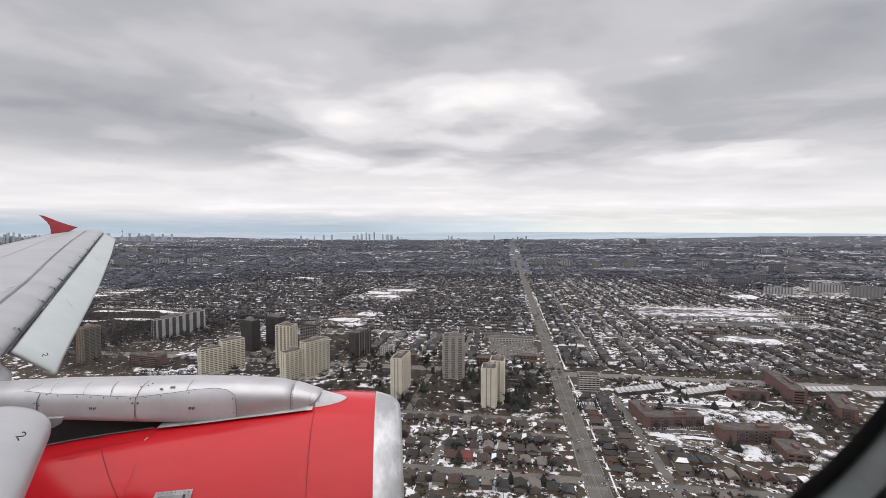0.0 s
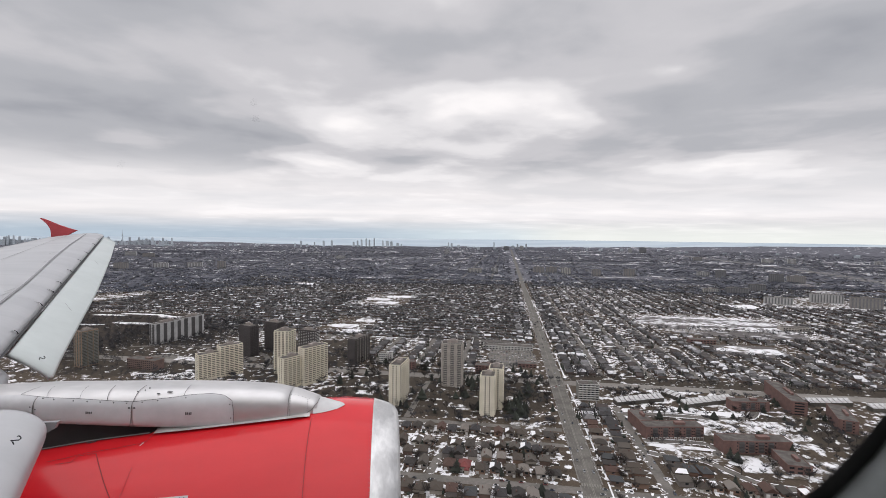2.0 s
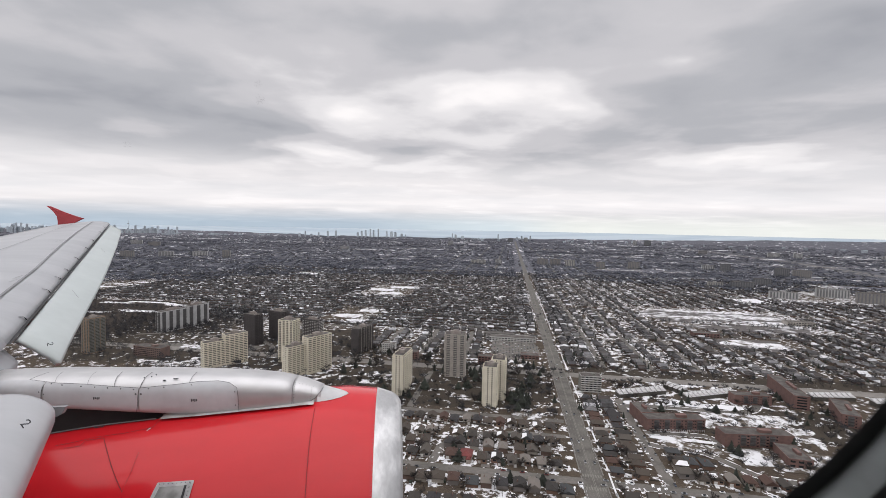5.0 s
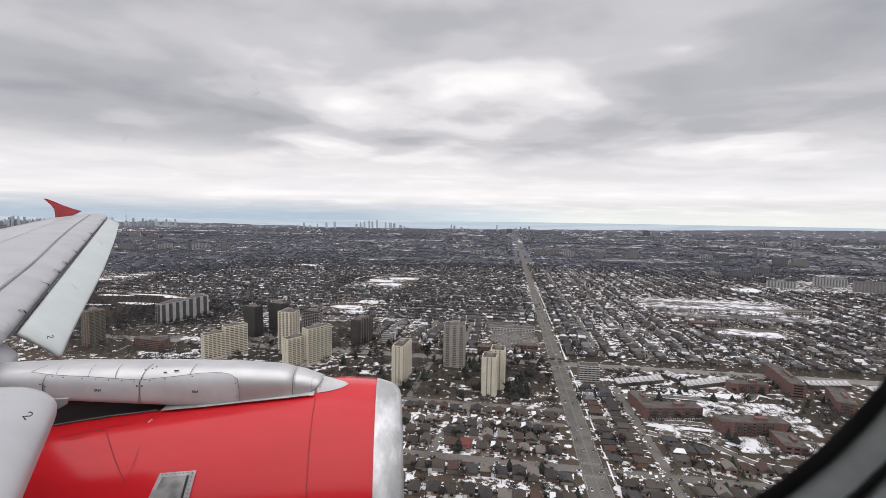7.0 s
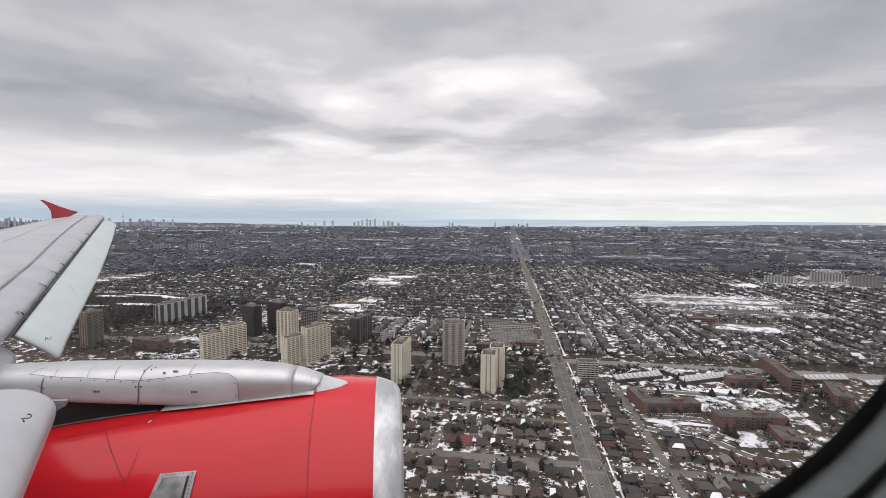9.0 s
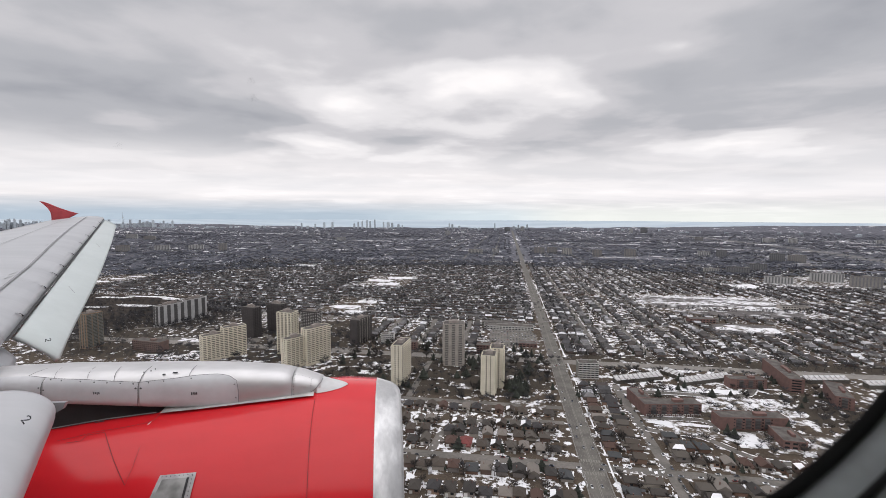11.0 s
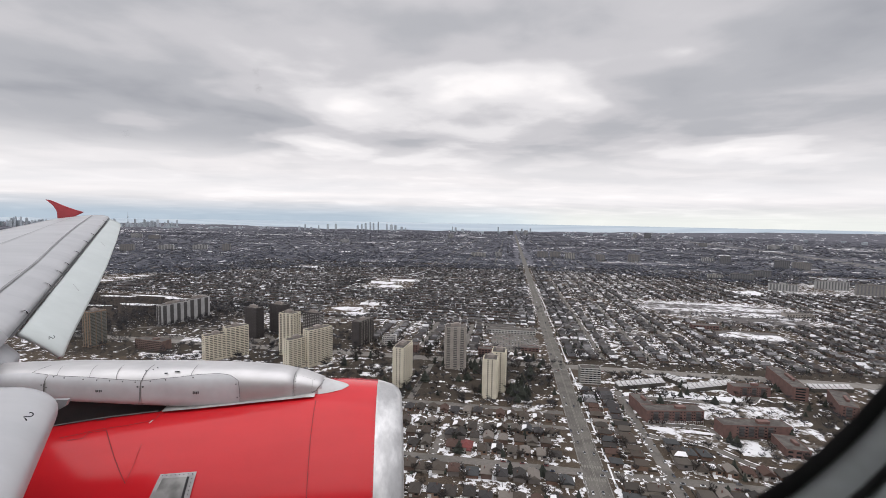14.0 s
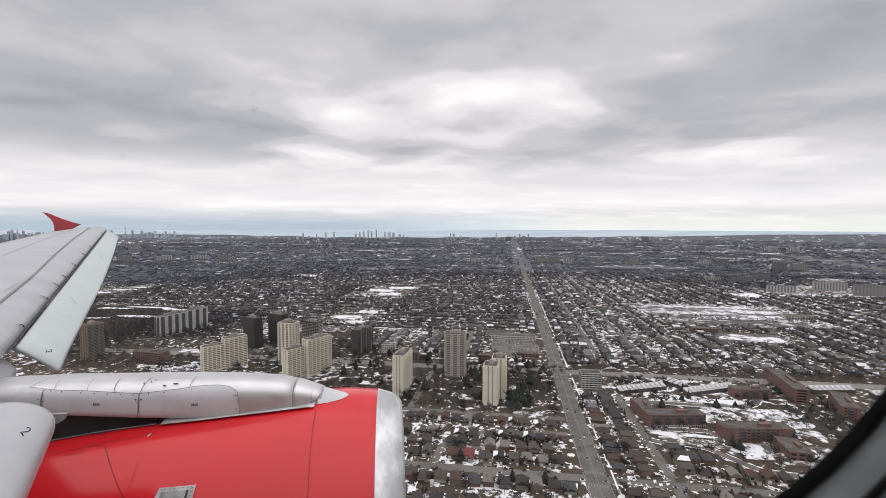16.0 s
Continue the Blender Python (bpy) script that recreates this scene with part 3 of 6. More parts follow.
def patch(u, v, ru, rv, seed, mat, name, label, up=0.09, wob=0.35):
    """A ragged flat patch."""
    rng = random.Random(seed)
    n = 40
    ph = [rng.uniform(0, 6.28) for _ in range(5)]
    vs = []
    for i in range(n):
        a = 2 * math.pi * i / n
        w = 1 + wob * sum(math.sin(k * a + ph[k - 1]) / k for k in (2, 3, 4, 5)) * 0.6 + rng.uniform(-0.06, 0.06)
        c, s = math.cos(a), math.sin(a)
        q = max(abs(c), abs(s)) ** 0.6
        x, y = town(u + ru * w * c / q, v + rv * w * s / q)
        gx, gy, gz, sc = fold(x, y)
        vs.append((float(gx), float(gy), float(gz) + up * max(1.0, 6 * (1 - float(sc)))))
    cx, cy = town(u, v)
    gx, gy, gz, sc = fold(cx, cy)
    vs.append((float(gx), float(gy), float(gz) + up * max(1.0, 6 * (1 - float(sc)))))
    return tagged(new(name, mesh(name, vs, [(n, i, (i + 1) % n) for i in range(n)], mat)), label, name.replace("_", " "), kind="structure")


LAWNS = [(735, -470, 130, 130), (735, -720, 150, 150), (608, -170, 85, 150), (548, 210, 45, 110)]
for i, (u, v, ru, rv) in enumerate(LAWNS):
    patch(u, v, ru, rv, 40 + i, LAWN, "lawn", "open dull green-brown winter lawn", 0.02 + 0.005 * i, 0.15)
patch(880, -950, 190, 340, 60, WOODS_FLOOR, "woodland_floor", "dark leaf litter under bare woodland", 0.012, 0.12)
patch(1180, 445, 130, 165, 61, PLAYING, "playing_field", "pale worn playing field with thin snow", 0.10, 0.12)
patch(930, 395, 45, 68, 62, PLAYING, "playing_field", "pale worn playing field with thin snow", 0.10, 0.1)
SNOWS = [(1285, 440, 12, 130), (1225, 550, 14, 60), (1110, 330, 14, 50), (1765, 1030, 42, 78), (2450, 600, 34, 210), (2490, 470, 20, 70), (2000, 1320, 30, 150), (612, -255, 12, 30), (585, -268, 9, 14), (588, -60, 14, 14), (514, -48, 9, 20), (548, -118, 5, 22), (560, -140, 6, 9), (1195, 310, 10, 55), (1195, 400, 16, 80), (1140, 460, 14, 100), (1165, 545, 16, 45),
         (1812, 95, 10, 80), (540, 165, 22, 38), (552, 215, 18, 40), (520, 235, 16, 22), (470, 110, 10, 26), (455, 195, 20, 20), (460, 232, 16, 16),
         (1560, 930, 10, 60), (1600, 1090, 12, 90), (690, -620, 10, 30), (600, -610, 12, 40), (625, -560, 12, 22), (1640, -900, 8, 80), (1850, -640, 10, 50), (2120, 350, 14, 150), (2230, 500, 18, 160), (2100, -700, 12, 90), (1500, 200, 8, 30), (2500, 350, 20, 260), (2640, 700, 20, 200), (2900, -900, 16, 90), (3300, -1200, 30, 160), (3000, -300, 25, 60), (3600, 200, 30, 90), (4200, -500, 40, 200), (4700, 300, 60, 60), (5200, -1500, 40, 300), (2050, 1300, 18, 130), (2350, 1500, 18, 200), (3200, 2000, 30, 300), (4100, 1500, 30, 300), (5000, -2600, 60, 420), (6200, 900, 60, 200), (3900, 3000, 40, 350)]
for i, (u, v, ru, rv) in enumerate(SNOWS):
    patch(u, v, ru, rv, 100 + i, FIELD, "snow_field", "ragged white patch of old snow on open ground", 0.2 + 0.03 * (i % 12), 0.5)
THICK = [(1950, -1700, 13, 80), (1965, -1570, 12, 75), (1262, -1400, 10, 45), (1330, -1380, 10, 50), (1385, -1372, 9, 40), (1022, -1115, 9, 45), (1048, -1030, 9, 60), (1028, -930, 11, 48), (905, -1065, 8, 40), (938, -970, 10, 55), (2133, -1308, 18, 45), (1823, -969, 34, 62), (1665, -955, 11, 50), (3043, -1478, 50, 55), (3275, -1353, 26, 100), (3858, -1365, 40, 80), (2256, -630, 18, 84), (1450, -505, 26, 44), (1521, -440, 26, 48), (1378, -455, 26, 34), (1008, -462, 22, 32), (1085, -426, 26, 26), (955, -422, 15, 28), (1525, 680, 46, 40), (940, 375, 20, 34), (925, 420, 22, 34), (455, 170, 12, 24), (466, 160, 8, 16), (526, 190, 6, 40), (588, 150, 7, 34), (588, 200, 7, 20), (580, 84, 6, 14), (486, 104, 5, 28)]
for i, (u, v, ru, rv) in enumerate(THICK):
    patch(u, v, ru, rv, 170 + i, DEEP_FIELD, "snow_field", "ragged white sheet of old snow on open ground", 0.2 + 0.03 * (i % 12), 0.5)
way = [(5600, 2020), (4742, 2007), (3535, 1975), (2900, 1890), (2495, 1807), (2150, 1740)]
way = [(a + (c - a) * k / 8, b + (d - b) * k / 8) for (a, b), (c, d) in zip(way, way[1:]) for k in range(8)]
for off in (-24, 24):
    tagged(new("highway", mesh("highway", *curved_street([(a, b + off) for a, b in way], 26, 1.0), CONCRETE)), "pale concrete carriageway curving through woods", "road", kind="structure")
patch(800, -65, 62, 44, 7, SIDE_ASPHALT, "parking_lot", "wide asphalt car park before the shops", 0.07, 0.02)
patch(706, -545, 14, 40, 11, SIDE_ASPHALT, "parking_lot", "asphalt car park beside the apartment slabs", 0.12, 0.05)
patch(690, -660, 16, 40, 12, SIDE_ASPHALT, "parking_lot", "asphalt car park beside the apartment slabs", 0.12, 0.05)
patch(475, 205, 4, 60, 9, SIDE_ASPHALT, "service_lane", "curving asphalt service lane between the blocks", 0.105, 0.1)


# ---- bulk pieces ----
def bulk(name, verts, tris, slots, x, y, turn, size, mats, label, category):
    """Many alike pieces in one mesh, each at its place, turn and size on the ground."""
    V, T = np.array(verts, float), np.array(tris, int)
    x, y, turn, size = np.asarray(x, float), np.asarray(y, float), np.asarray(turn, float), np.asarray(size, float)
    gx, gy, gz, s = fold(x, y)
    n = len(x)
    P = V[None] * size[:, None, :] * s[:, None, None]
    c, k = np.cos(turn)[:, None], np.sin(turn)[:, None]
    out = np.empty((n, len(V), 3))
    out[..., 0] = P[..., 0] * c - P[..., 1] * k + gx[:, None]
    out[..., 1] = P[..., 0] * k + P[..., 1] * c + gy[:, None]
    out[..., 2] = P[..., 2] + gz[:, None]
    F = (T[None] + (np.arange(n) * len(V))[:, None, None]).reshape(-1)
    me = bpy.data.meshes.new(name)
    me.vertices.add(n * len(V))
    me.vertices.foreach_set("co", out.reshape(-1))
    me.loops.add(len(F))
    me.loops.foreach_set("vertex_index", F.astype(np.int32))
    me.polygons.add(n * len(T))
    me.polygons.foreach_set("loop_start", np.arange(0, len(F), 3, dtype=np.int32))
    for m in mats:
        me.materials.append(m)
    me.polygons.foreach_set("material_index", np.tile(np.array(slots, np.int32), n))
    me.update(calc_edges=True)
    return tagged(new(name, me), label, category, kind="stuff")


def tri(faces):
    return [t for f in faces for t in ([f] if len(f) == 3 else [(f[0], f[1], f[2]), (f[0], f[2], f[3])])]


def house_shape(hip=0.0, wing=False):
    """A house one unit wide, deep and high to the eaves: walls, then a roof with eaves, and a chimney."""
    wv, wf = boxes((-0.5, 0.5, -0.5, 0.5, -0.3, 1.0))
    if wing:
        v2, f2 = boxes((0.1, 0.46, -0.85, -0.5, -0.3, 0.75))
        wf += [tuple(i + len(wv) for i in q) for q in f2]
        wv += v2
    e, t = 0.56, 0.56
    rv = [(-e, -t, 0.96), (e, -t, 0.96), (e, t, 0.96), (-e, t, 0.96), (0, -t + hip, 1.62), (0, t - hip, 1.62), (-e, -t, 0.88), (e, -t, 0.88), (e, t, 0.88), (-e, t, 0.88)]
    rf = [(0, 4, 5, 3), (1, 2, 5, 4), (0, 1, 4), (2, 3, 5), (6, 7, 1, 0), (7, 8, 2, 1), (8, 9, 3, 2), (9, 6, 0, 3), (9, 8, 7, 6)]
    if wing:
        k = len(rv)
        rv += [(0.06, -0.9, 0.74), (0.5, -0.9, 0.74), (0.5, -0.4, 0.74), (0.06, -0.4, 0.74), (0.28, -0.9, 1.0), (0.28, -0.3, 1.0)]
        rf += [(k, k + 4, k + 5, k + 3), (k + 1, k + 2, k + 5, k + 4), (k, k + 1, k + 4)]
    cv, cf = boxes((0.18, 0.25, 0.1, 0.18, 1.0, 1.75))
    return (wv, wf), (rv, rf), (cv, cf)


HOUSE_KINDS = [house_shape(0.0), house_shape(0.38), house_shape(0.0, True), house_shape(0.38, True)]


def tree_shape(seed, limbs, twigs, height, spread, width, solid=99):
    """A bare tree: a tapered trunk, forked limbs and slivers for twigs."""
    rng = random.Random(seed)
    tv, tf, cv, cf = [], [], [], []

    def limb(a, b, ra, rb, vs, fs):
        a, b = Vector(a), Vector(b)
        d = (b - a).normalized()
        sx = d.orthogonal().normalized()
        sy = d.cross(sx)
        k = len(vs)
        for c, r in ((a, ra), (b, rb)):
            for q in range(3):
                w = 2.094 * q
                vs.append(tuple(c + sx * r * math.cos(w) + sy * r * math.sin(w)))
        for q in range(3):
            p = (q + 1) % 3
            fs.append((k + q, k + p, k + p + 3, k + q + 3))

    fork = height * 0.3
    limb((0, 0, -0.3), (0, 0, fork), 0.28, 0.2, tv, tf)
    limb((0, 0, fork), (rng.uniform(-.4, .4), rng.uniform(-.4, .4), height * 0.75), 0.2, 0.06, tv, tf)
    for i in range(limbs):
        a = 6.283 * (i + rng.uniform(-0.3, 0.3)) / limbs
        z0 = fork * rng.uniform(0.9, 1.5)
        r = spread * rng.uniform(0.55, 1.0)
        tip = Vector((r * math.cos(a), r * math.sin(a), height * rng.uniform(0.55, 0.9)))
        if i < solid:
            limb((0, 0, z0), tip, 0.11, 0.03, tv, tf)
        for j in range(twigs):
            k = rng.uniform(0.25, 1.0) ** 0.7
            base = Vector((0, 0, z0)).lerp(tip, k)
            way = Vector((rng.gauss(0, 1) + 0.7 * math.cos(a), rng.gauss(0, 1) + 0.7 * math.sin(a), rng.gauss(0.7, 0.7))).normalized()
            side = way.orthogonal().normalized() * width
            ln = height * rng.uniform(0.10, 0.22)
            m = len(cv)
            cv.extend([tuple(base - side), tuple(base + side), tuple(base + way * ln)])
            cf.append((m, m + 1, m + 2))
    return (tv, tf), (cv, cf)


def garden_tree_shape(seed, twigs):
    """A small bare tree for the middle distance: a stem and short twigs filling an egg-shaped crown."""
    rng = random.Random(seed)
    vs = [(-0.2, 0.0, -0.3), (0.2, 0.0, -0.3), (0.0, 0.1, 5.5)]
    fs = [(0, 1, 2)]
    for _ in range(twigs):
        d = Vector((rng.gauss(0, 1), rng.gauss(0, 1), rng.gauss(0, 1))).normalized() * rng.uniform(0.25, 1.0) ** 0.6
        c = Vector((d.x * 3.6, d.y * 3.6, 6.2 + d.z * 3.4))
        way = (Vector((d.x, d.y, d.z + 0.5)) + Vector((rng.gauss(0, 0.6), rng.gauss(0, 0.6), rng.gauss(0, 0.6)))).normalized()
        side = way.orthogonal().normalized() * rng.uniform(0.16, 0.3)
        ln = rng.uniform(1.0, 2.0)
        k = len(vs)
        vs += [tuple(c - side - way * ln * 0.5), tuple(c + side - way * ln * 0.5), tuple(c + way * ln)]
        fs.append((k, k + 1, k + 2))
    return vs, fs


def conifer_shape(seed):
    rng = random.Random(seed)
    vs, fs = [], []
    for k in range(6):
        z0, z1, r = 0.08 + 0.15 * k, 0.34 + 0.15 * k, 0.26 * (1 - k / 6.6)
        m = len(vs)
        for i in range(8):
            a = 6.283 * (i + rng.uniform(-0.25, 0.25)) / 8
            q = r * rng.uniform(0.7, 1.15)
            vs.append((q * math.cos(a), q * math.sin(a), z0 + rng.uniform(-0.03, 0.03)))
        vs.append((0, 0, min(z1, 1.0)))
        fs += [(m + i, m + (i + 1) % 8, m + 8) for i in range(8)]
    return vs, fs


# ---- where houses stand ----


def free(u, v):
    return not any(a < u < b and c < v < d for a, b, c, d in KEEP_OUT) and abs(v) > 20 and not any(abs(u - cu) < w / 2 + 9 and a < v < b for cu, a, b, w in CROSS)


plots = []
rng = random.Random(11)


def row_along(v, u0, u1, face, step=13.5):
    u = u0
    while u < u1:
        if free(u, v):
            plots.append((u + rng.uniform(-1, 1), v + rng.uniform(-1.5, 1.5), math.radians(GRID) + (math.pi / 2 if face > 0 else -math.pi / 2) + rng.uniform(-0.05, 0.05)))
        u += step * rng.uniform(0.9, 1.25)


def row_across(u, v0, v1, face, step=13.5):
    v = v0
    while v < v1:
        if free(u, v):
            plots.append((u + rng.uniform(-1.5, 1.5), v + rng.uniform(-1, 1), math.radians(GRID) + (0 if face > 0 else math.pi) + rng.uniform(-0.06, 0.06)))
        v += step * rng.uniform(0.9, 1.25)


for u0, face in ((300, 1), (335, 1), (368, -1), (408, 1), (430, -1), (487, 1), (452, 1)):
    row_across(u0, -430, -22, face, 12.5)
for v0, face in ((24, 1), (45, -1), (84, 1)):
    row_along(v0, 290, 590, face, 12)
for u0, face in ((300, 1), (330, -1), (368, -1), (408, 1), (433, -1)):
    row_across(u0, 95, 430, face, 12.5)
for k in list(range(-17, 0)) + list(range(1, 22)):
    for side in (-1, 1):
        row_along(k * STREET_GAP + 15.5 * side, (690 if k < 0 else 724) + 20 * max(0, k - 12), 905 if k < 0 else 2120, -side)
for u in BACK_ROWS:
    row_across(u - 15.5, -1320, -52, 1)
    row_across(u + 15.5, -1320, -52, -1)
for v0, face in ((27, 1), (45, -1), (-27, -1), (-45, 1)):
    row_along(v0, 690 if v0 < 0 else 724, 2100, face)
for i in range(12, 18):
    row_along(37.5 * i, 430, 640, 1 if i % 2 else -1)
plots.sort(key=lambda p: p[0] ** 2 + (p[1] + AVENUE) ** 2)
seen_plots = [p for p in plots if abs(math.atan2(*map(float, town(p[0], p[1])))) < 0.86]

shapes = []
for walls, roof, chimney in HOUSE_KINDS:
    shapes.append((mesh("wall", *walls, WALL_ONE), mesh("roof", *roof, ROOF_ONE), mesh("chimney", *chimney, BRICK)))
drift_v, drift_f = [(-0.54, -0.5, 1.0), (-0.06, -0.45, 1.56), (-0.05, 0.1, 1.57), (-0.3, 0.3, 1.29), (-0.52, 0.45, 1.03), (-0.4, 0.0, 1.17)], [(0, 1, 2, 5), (0, 5, 4), (5, 2, 3, 4)]
drift_mesh = mesh("roof_snow", drift_v, drift_f, SNOW)
NEAR_HOUSES = 290
garage_mesh = box_mesh("garage_door", GARAGE, (-0.42, -0.12, -0.512, -0.5, 0.0, 0.58))
wing_door_mesh = box_mesh("garage_door", GARAGE, (0.16, 0.40, -0.862, -0.85, 0.0, 0.55))
front_window_mesh = box_mesh("window", PANE, (-0.32, -0.02, -0.508, -0.5, 0.42, 0.78))
plain_window_mesh = box_mesh("window", PANE, (0.08, 0.38, -0.508, -0.5, 0.38, 0.76))
side_window_mesh = box_mesh("window", PANE, (-0.51, -0.5, -0.12, 0.1, 0.4, 0.78))
rng = random.Random(5)
RED_PLOT = min(seen_plots[:NEAR_HOUSES], key=lambda p: math.hypot(p[0] - 413, p[1] + 113))
for u, v, turn in seen_plots[:NEAR_HOUSES]:
    if (u, v, turn) == RED_PLOT:
        continue
    x, y = (float(q) for q in town(u, v))
    size = (rng.uniform(8.5, 10.5), rng.uniform(10, 13), rng.uniform(3.4, 5.6))
    h = thing("house", pose(x, y, 0, 0, 0, math.degrees(turn)), "detached brick and siding house with a dark shingle roof", "house", "houses of the suburb")
    k = rng.choice((0, 1, 1, 2, 3))
    grow = Matrix.Diagonal((*size, 1))
    for nm, me in zip(("wall", "roof", "chimney"), shapes[k]):
        if nm != "chimney" or rng.random() < 0.6:
            part(nm, me, h, at=grow)
    if k in (0, 1):
        part("garage_door", garage_mesh, h, "pale garage door", grow)
        part("window", plain_window_mesh, h, at=grow)
    else:
        part("garage_door", wing_door_mesh, h, "pale garage door", grow)
        part("window", front_window_mesh, h, at=grow)
    part("window", side_window_mesh, h, at=grow)
    if k in (0, 2) and rng.random() < 0.4:
        part("roof_snow", drift_mesh, h, "white snow left on one slope", grow @ Matrix.Translation((0, 0, 0.02)))

red_roof = mesh("roof", *HOUSE_KINDS[3][1], material("faded_red_shingles", (0.17, 0.045, 0.042), 0.85, scale=0.8, fine=0.15))
u, v, turn = RED_PLOT
x, y = (float(q) for q in town(u, v))
h = thing("house", pose(x, y, 0, 0, 0, math.degrees(turn)), "brick house with a bright red shingle roof", "house", "houses of the suburb")
grow = Matrix.Diagonal((11.0, 12.0, 5.6, 1))
part("wall", shapes[3][0], h, at=grow)
part("roof", red_roof, h, "faded red roof", grow)
rest = seen_plots[NEAR_HOUSES:]
far_n = 3600
rr = np.random.RandomState(4)
fr = 2100 * (1 + 2.4 * rr.rand(far_n) ** 1.7)
fa = np.radians(rr.uniform(-50, 50, far_n))
def off_avenue(x, y, gap):
    """Which places lie clear of the avenue."""
    return np.abs(x * ACROSS[0] + y * ACROSS[1] - AVENUE) > gap


STREAKS = []
streak_rng = random.Random(77)
for i in range(120):
    R, az = 1750 * (1 + 2.9 * streak_rng.random() ** 1.2), radians(streak_rng.uniform(-45, 45))
    u, v = R * math.cos(az - SLANT), R * math.sin(az - SLANT) - AVENUE
    rv = streak_rng.uniform(0.008, 0.04) * R
    if abs(v) > rv + 30:
        STREAKS.append((u, v, streak_rng.uniform(0.003, 0.008) * R, rv))


def in_open(x, y):
    """Which places lie in open fields."""
    u, v = x * ALONG[0] + y * ALONG[1], x * ACROSS[0] + y * ACROSS[1] - AVENUE
    hit = np.abs(v - np.interp(u, (2150, 2495, 2900, 3535, 4742, 5600), (1740, 1807, 1890, 1975, 2007, 2020))) < 60
    for a, b, c, d in KEEP_OUT:
        hit |= (u > a) & (u < b) & (v > c) & (v < d)
    for a, b, c, d in STREAKS:
        hit |= (u > a - c - 45) & (u < a + c) & (np.abs(v - b) < d)
    return hit


keep = off_avenue(fr * np.sin(fa), fr * np.cos(fa), 18) & ~in_open(fr * np.sin(fa), fr * np.cos(fa))
fr, fa = fr[keep], fa[keep]
far_n = len(fr)
P = np.array([[float(q) for q in town(u, v)] + [t] for u, v, t in rest])
X = np.concatenate([P[:, 0], fr * np.sin(fa)])
Y = np.concatenate([P[:, 1], fr * np.cos(fa)])
# far houses keep to the same street plan
U2, V2 = X[len(P):] * ALONG[0] + Y[len(P):] * ALONG[1], X[len(P):] * ACROSS[0] + Y[len(P):] * ACROSS[1] - AVENUE
V2 = np.round(V2 / STREET_GAP) * STREET_GAP + rr.choice((-17, 17), far_n) + rr.uniform(-3, 3, far_n)
X[len(P):], Y[len(P):] = town(U2, V2)
A = np.concatenate([P[:, 2], np.radians(GRID) + rr.randint(0, 4, far_n) * np.pi / 2])
S = np.column_stack([rr.uniform(8.5, 11.5, len(X)), rr.uniform(10, 14, len(X)), rr.uniform(3.2, 5.4, len(X))])
# across-streets: most ridges run along the street, over low eaves
back = np.array([u > 925 and v < -50 for u, v, t in rest] + [False] * far_n)
A[back] += np.where(rr.rand(int(back.sum())) < 0.8, np.pi / 2, 0.0)
S[back, 2] *= 0.78
kind = rr.randint(0, 2, len(X))
is_far = np.arange(len(X)) >= len(P)
for k, far, mats, label in ((0, False, (WALLS, ROOFS), "countless small houses with dark and snowy roofs"), (1, False, (WALLS, ROOFS), "countless small houses with dark and snowy roofs"), (1, True, (FAR_WALLS, FAR_ROOFS), "far haze-tinted specks of small suburban houses")):
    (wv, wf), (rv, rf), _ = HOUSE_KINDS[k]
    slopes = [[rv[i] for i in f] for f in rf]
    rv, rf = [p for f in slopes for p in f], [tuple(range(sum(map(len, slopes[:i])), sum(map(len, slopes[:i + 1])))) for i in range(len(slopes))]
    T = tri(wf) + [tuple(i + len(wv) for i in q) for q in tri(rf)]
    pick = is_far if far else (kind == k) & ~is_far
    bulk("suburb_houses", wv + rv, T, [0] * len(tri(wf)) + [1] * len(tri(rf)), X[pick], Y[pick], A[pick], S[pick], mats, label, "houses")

# ---- bare trees and conifers ----
rng = random.Random(21)
TREES = [tree_shape(s, 11, 44, 11, 4.4, 0.12) for s in (1, 2, 3)]
tree_parts = [(mesh("trunk", *t, TWIG_ONE), mesh("crown", *c, TWIG_ONE)) for t, c in TREES]
conifer_v, conifer_f = conifer_shape(2)
conifer_mesh = mesh("crown", conifer_v, conifer_f, NEEDLES)
stem_mesh = box_mesh("trunk", TWIG_ONE, (-0.02, 0.02, -0.02, 0.02, -0.02, 0.3))


def near_tree(u, v, size, evergreen):
    x, y = (float(q) for q in town(u, v))
    at = pose(x, y, 0, 0, 0, rng.uniform(0, 360))
    if evergreen:
        t = thing("conifer", at, "dark green conifer standing among the lawns", "tree", "conifers")
        broad = size * rng.uniform(1.2, 2.3)
        grow = Matrix.Diagonal((broad, broad, size, 1))
        part("crown", conifer_mesh, t, at=grow)
        part("trunk", stem_mesh, t, at=grow)
    else:
        t = thing("bare_tree", at, "leafless brown-grey tree with a fine twiggy crown", "tree", "bare trees")
        tm, cm = rng.choice(tree_parts)
        grow = Matrix.Scale(size / 11, 4)
        part("trunk", tm, t, at=grow)
        part("crown", cm, t, at=grow)


